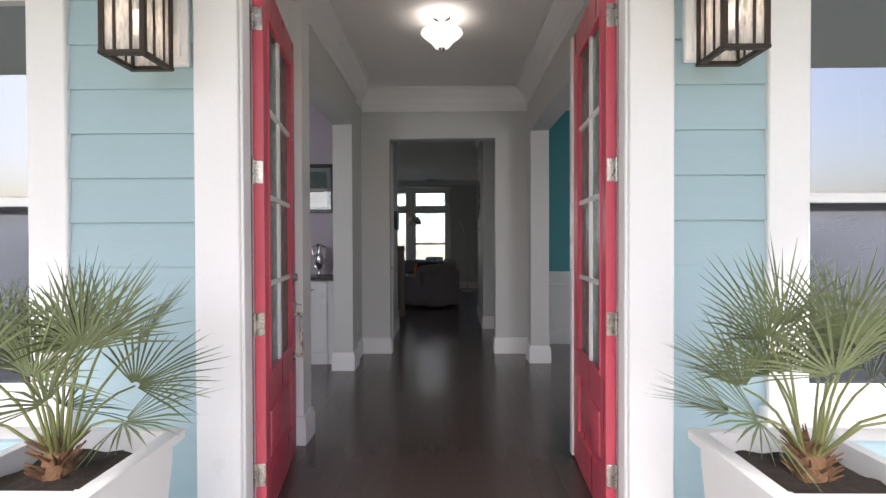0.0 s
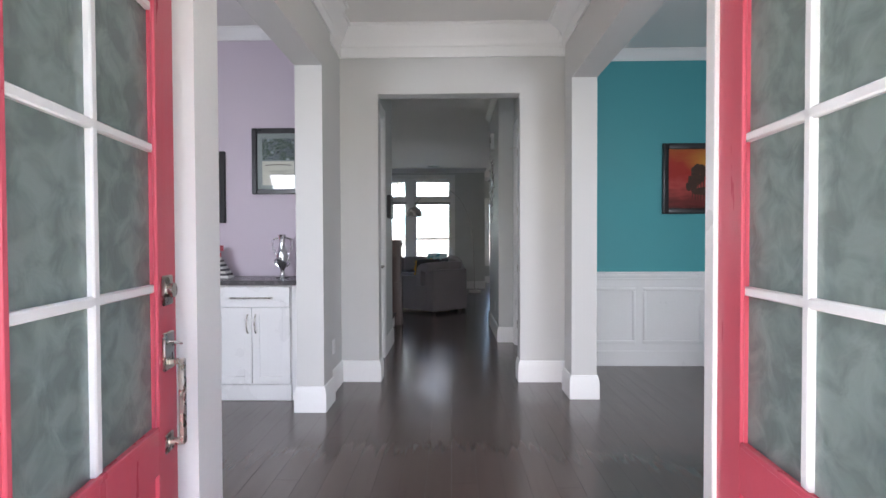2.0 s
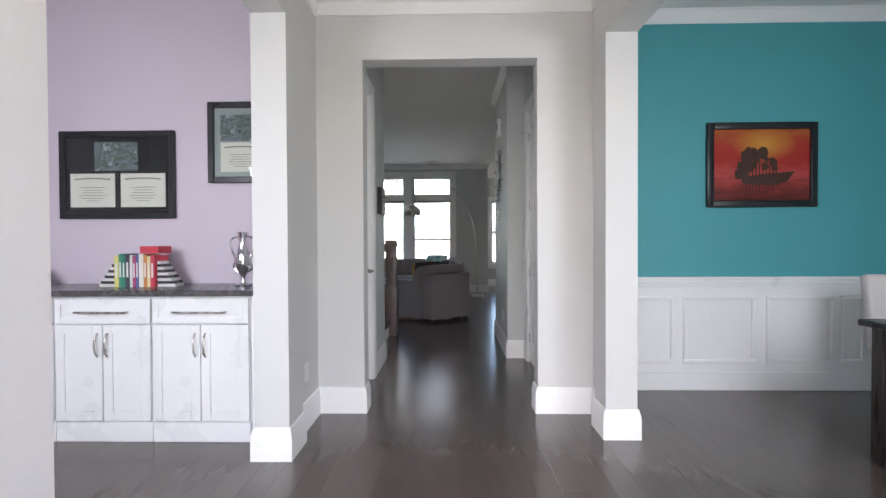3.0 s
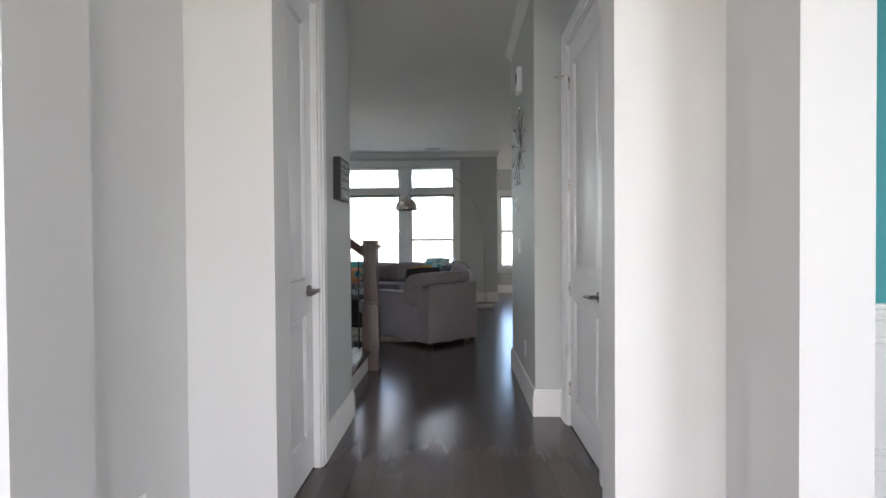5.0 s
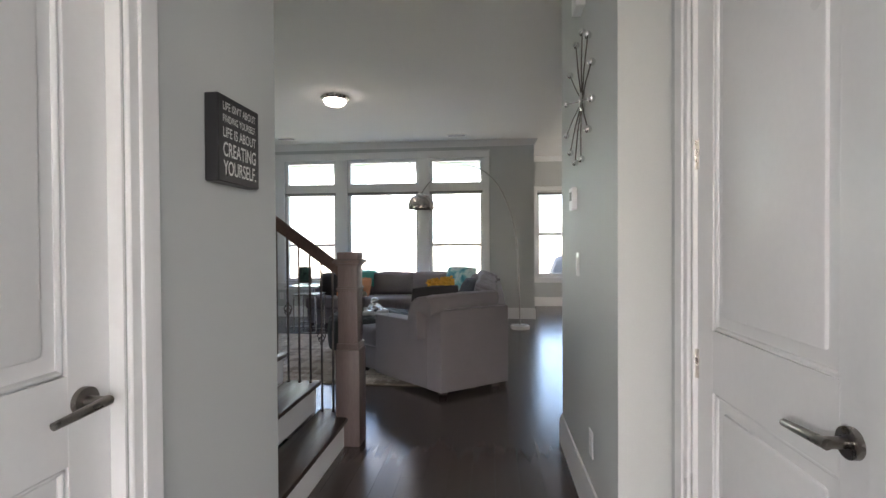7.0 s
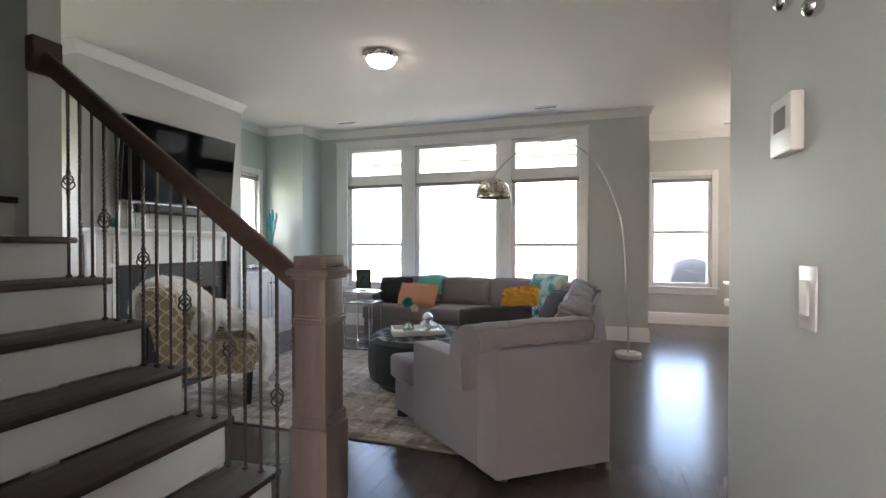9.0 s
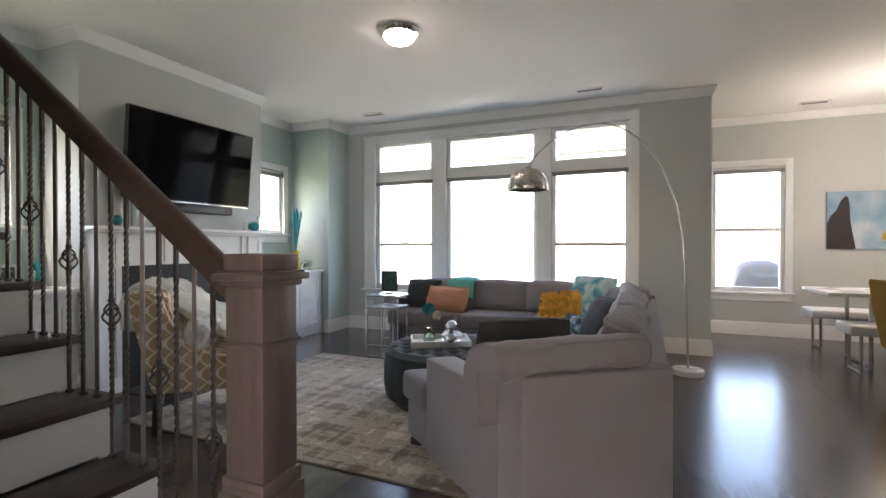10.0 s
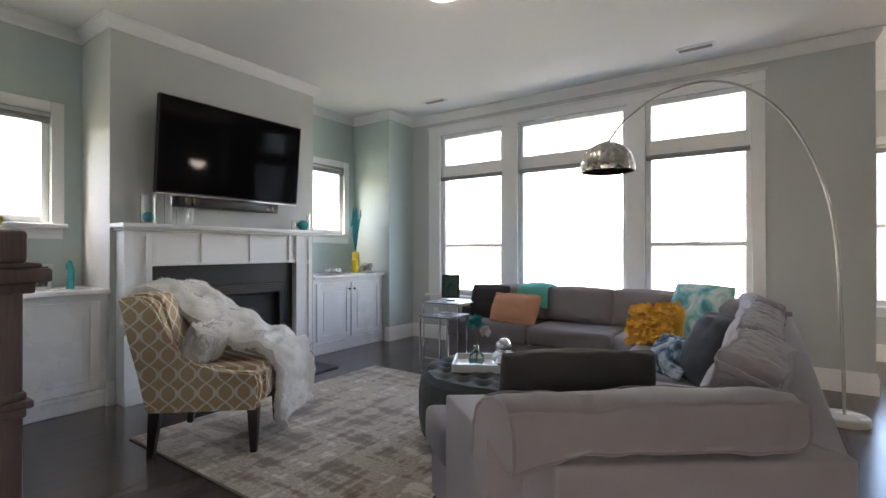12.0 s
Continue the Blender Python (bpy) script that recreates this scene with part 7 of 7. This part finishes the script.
part("canvas", boxed(-0.375, -0.035, -0.367, 0.375, -0.001, 0.367, 0.003), marbled("blue_sky_print", [(0.16, 0.30, 0.44), (0.30, 0.42, 0.52), (0.55, 0.58, 0.60)], 2.2, 0.4), cv)
bm = bm_new()
vs_ = [bm.verts.new((a, -0.0358, b)) for a, b in ((-0.374, -0.366), (0.03, -0.366), (-0.01, -0.2), (-0.05, 0.0), (-0.06, 0.2), (-0.08, 0.29), (-0.12, 0.31), (-0.19, 0.24), (-0.24, 0.13), (-0.33, 0.05), (-0.374, -0.05))]
bm.faces.new(vs_)
for v in bm.verts:
    v.co.x = -0.374 + (v.co.x + 0.374) * 0.74
part("rock", bm, material("dark_rock_print", (0.03, 0.022, 0.022), 0.7, var=0.4, scale=12), cv)
fv = thing("table_vase", pose(2.50, 13.12, 0.755), "tall clear vase with yellow flowers", "vase")
part("vase_body", lathe(bm_new(), [(0.045, 0), (0.03, 0.01), (0.02, 0.05), (0.03, 0.28), (0.04, 0.32)], 18), CLEARV, fv)
for i, (a, b, c) in enumerate(((-0.10, 0, 0.56), (0.0, 0.03, 0.60), (0.10, -0.02, 0.57))):
    part("stem", tube(bm_new(), [(0, 0, 0.05), (a * 0.4, b, 0.35), (a, b, c)], 0.004, 5), STALK, fv)
    part("flower", bloom(0.075, 30 + i, (a, b, c)), YFLOWER, fv, "yellow flower")
pd = thing("pendant_light", pose(2.62, 13.35, H), "lit pendant light with frosted glass bowl", "pendant light")
part("rod", cyl(bm_new(), (0, 0, 0), (0, 0, -1.15), 0.008, seg=8), NICKEL, pd)
part("canopy", lathe(bm_new(), [(0.06, 0.0), (0.06, -0.02), (0.012, -0.035)], 20), NICKEL, pd)
part("bowl", lathe(bm_new(), [(0.15, -1.02), (0.15, -1.03), (0.11, -1.13), (0.06, -1.17), (0.02, -1.18)], 28), glow("bright_frosted_glass", (1.0, 0.93, 0.82), 4.5), pd, "glowing frosted glass bowl")

# ---- outside, behind the house ----
NEIGHBOUR = material("pale_teal_siding", (0.50, 0.66, 0.66), 0.7, var=0.06, scale=2, bump=0.1, bscale=30)
PALEGLASS = material("pale_reflecting_glass", (0.50, 0.55, 0.58), 0.25)
ROOF = material("grey_shingle", (0.16, 0.155, 0.15), 0.9, var=0.25, scale=8, bump=0.3, bscale=30)
nh = thing("neighbour_house", pose(-6.2, 30, -0.25), "pale teal two-storey house behind the fence", "house")
part("wall", boxed(-7, 0, 0, 7, 8, 5.8), NEIGHBOUR, nh)
bm = bm_new()
va = [bm.verts.new(p) for p in ((-7.4, -0.4, 5.8), (7.4, -0.4, 5.8), (7.4, 8.4, 5.8), (-7.4, 8.4, 5.8), (-7.4, 4, 8.6), (7.4, 4, 8.6))]
for f in ((0, 1, 5, 4), (2, 3, 4, 5), (0, 4, 3), (1, 2, 5), (0, 3, 2, 1)):
    bm.faces.new([va[i] for i in f])
part("roof", bm, ROOF, nh)
for i in range(28):
    part("siding_board", boxed(-6.99, -0.02, 0.2 * i, 6.99, -0.001, 0.2 * i + 0.012), NEIGHBOUR, nh)
for wx in (-5.2, -2.6, 0.2, 2.4, 5.0):
    for wz in (0.9, 3.6):
        wn_ = part("window", box(boxed(wx - 0.55, -0.06, wz, wx + 0.55, -0.001, wz + 1.5, 0.01), wx - 0.6, -0.08, wz - 0.1, wx + 0.6, -0.001, wz), WHITE, nh)
        for dz in (0.08, 0.80):
            part("pane", boxed(wx - 0.45, -0.066, wz + dz, wx + 0.45, -0.062, wz + dz + 0.62), PALEGLASS, wn_, smooth=False)
FENCE = material("weathered_fence_wood", (0.40, 0.38, 0.35), 0.9, var=0.2, scale=3, stretch=(6, 1, 0.5), rnd=0.3)
fence = thing("fence", pose(-3.0, 22.0, -0.25), "weathered wooden privacy fence across the yard", "fence")
board = bpy.data.meshes.new("board")
_b = boxed(-0.068, 0, 0, 0.068, 0.02, 1.75)
_b.to_mesh(board)
_b.free()
board.materials.append(FENCE)
for i in range(90):
    o = new("board", board)
    o.parent, o.location = fence, (-6.5 + 0.142 * i, 0, 0)
for z in (0.3, 1.4):
    part("rail", boxed(-6.6, 0.02, z, 6.3, 0.06, z + 0.09), FENCE, fence)
grill = thing("covered_grill", pose(1.90, 16.3, -0.25), "grill under a dark grey fabric cover", "grill")
bm = bm_new()
bmesh.ops.create_cube(bm, size=2)
bmesh.ops.subdivide_edges(bm, edges=bm.edges[:], cuts=8, use_grid_fill=True)
for v in bm.verts:
    x, y, z = v.co
    top = max(z, 0)
    v.co = Vector((x * (0.42 - 0.12 * top ** 2) + 0.012 * noise.noise(v.co * 5), y * (0.30 - 0.10 * top ** 2), (z + 1) * 0.62 - 0.10 * top * (x * x + y * y) * 0.9 + 0.012 * noise.noise(v.co * 4)))
part("cover", bm, material("grey_grill_cover", (0.10, 0.105, 0.11), 0.7, var=0.15, scale=6), grill)
fan = thing("porch_fan", pose(-1.55, 15.0, 0), "white ceiling fan at rest under the back porch beam", "ceiling fan")
part("beam", boxed(-4.6, -0.06, 3.10, 5.6, 0.06, 3.28), WHITE, fan)
for a in (-4.5, 5.5):
    part("post", boxed(a - 0.06, -0.06, -0.25, a + 0.06, 0.06, 3.10), WHITE, fan)
part("downrod", cyl(bm_new(), (0, 0, 3.10), (0, 0, 2.95), 0.015, seg=10), NICKEL, fan)
part("motor", lathe(bm_new(), [(0.04, 0.06), (0.10, 0.04), (0.11, -0.03), (0.06, -0.07), (0.02, -0.10)], 24, (0, 0, 2.90)), NICKEL, fan)
for i in range(5):
    part("blade", moved(boxed(0.12, -0.065, -0.004, 0.66, 0.065, 0.004, 0.003), pose(0, 0, 2.89, 10, 0, 72 * i + 10)), WHITE, fan)

# ---- wooden floor: planks laid along the hallway ----
floor = structure("floor", boxed(-4.58, 2.02, -0.010, 5.1, 14.62, -0.004), material("floor_joint_shadow", (0.030, 0.020, 0.017), 0.4), "dark stained hardwood plank floor with satin sheen")
PLANK, GAP = 0.127, 0.0004
dice = random.Random(4)
plank_meshes = {}


def plank_mesh(length):
    key = round(length, 1)
    if key not in plank_meshes:
        bm = bm_new()
        w, c = PLANK / 2 - GAP, 0.00015
        low = [bm.verts.new((x, y, -0.004)) for x, y in ((-w, GAP), (w, GAP), (w, key - GAP), (-w, key - GAP))]
        top = [bm.verts.new((x, y, 0.0)) for x, y in ((-w + c, GAP + c), (w - c, GAP + c), (w - c, key - GAP - c), (-w + c, key - GAP - c))]
        bm.faces.new(top)
        for i in range(4):
            bm.faces.new((low[i], low[(i + 1) % 4], top[(i + 1) % 4], top[i]))
        me = bpy.data.meshes.new("plank")
        bm.to_mesh(me)
        bm.free()
        me.materials.append(FLOORWOOD)
        plank_meshes[key] = me
    return plank_meshes[key]


rest_verts, rest_faces = [], []
count = 0
for i in range(int(9.68 / PLANK) + 1):
    x = -4.58 + PLANK * (i + 0.5)
    y = 2.02 - dice.uniform(0.0, 1.2)
    while y < 14.6:
        length = dice.choice((0.7, 1.0, 1.3, 1.6, 1.9))
        y0, y1 = max(y, 2.02), min(y + length, 14.6)
        y += length
        if y1 - y0 < 0.15:
            continue
        key = round(y1 - y0, 1)
        if -0.95 < x < 1.6 and y0 < 12.4 and count < 300:
            ob = new("plank", plank_mesh(key))
            ob.parent = floor
            ob.location = (x, y0, 0)
            ob.scale = (1, (y1 - y0) / key, 1)
            count += 1
        else:
            w, c, b = PLANK / 2 - GAP, 0.00015, len(rest_verts)
            rest_verts += [(x - w, y0 + GAP, -0.004), (x + w, y0 + GAP, -0.004), (x + w, y1 - GAP, -0.004), (x - w, y1 - GAP, -0.004)]
            rest_verts += [(x - w + c, y0 + GAP + c, 0), (x + w - c, y0 + GAP + c, 0), (x + w - c, y1 - GAP - c, 0), (x - w + c, y1 - GAP - c, 0)]
            rest_faces += [(b + 4, b + 5, b + 6, b + 7)] + [(b + k, b + (k + 1) % 4, b + 4 + (k + 1) % 4, b + 4 + k) for k in range(4)]
rest = bpy.data.meshes.new("planks")
rest.from_pydata(rest_verts, [], rest_faces)
rest.materials.append(FLOORWOOD_REST)
far_planks = new("planks", rest)
far_planks.parent = floor
tagged(far_planks, "dark stained hardwood planks in the side rooms", kind="stuff")
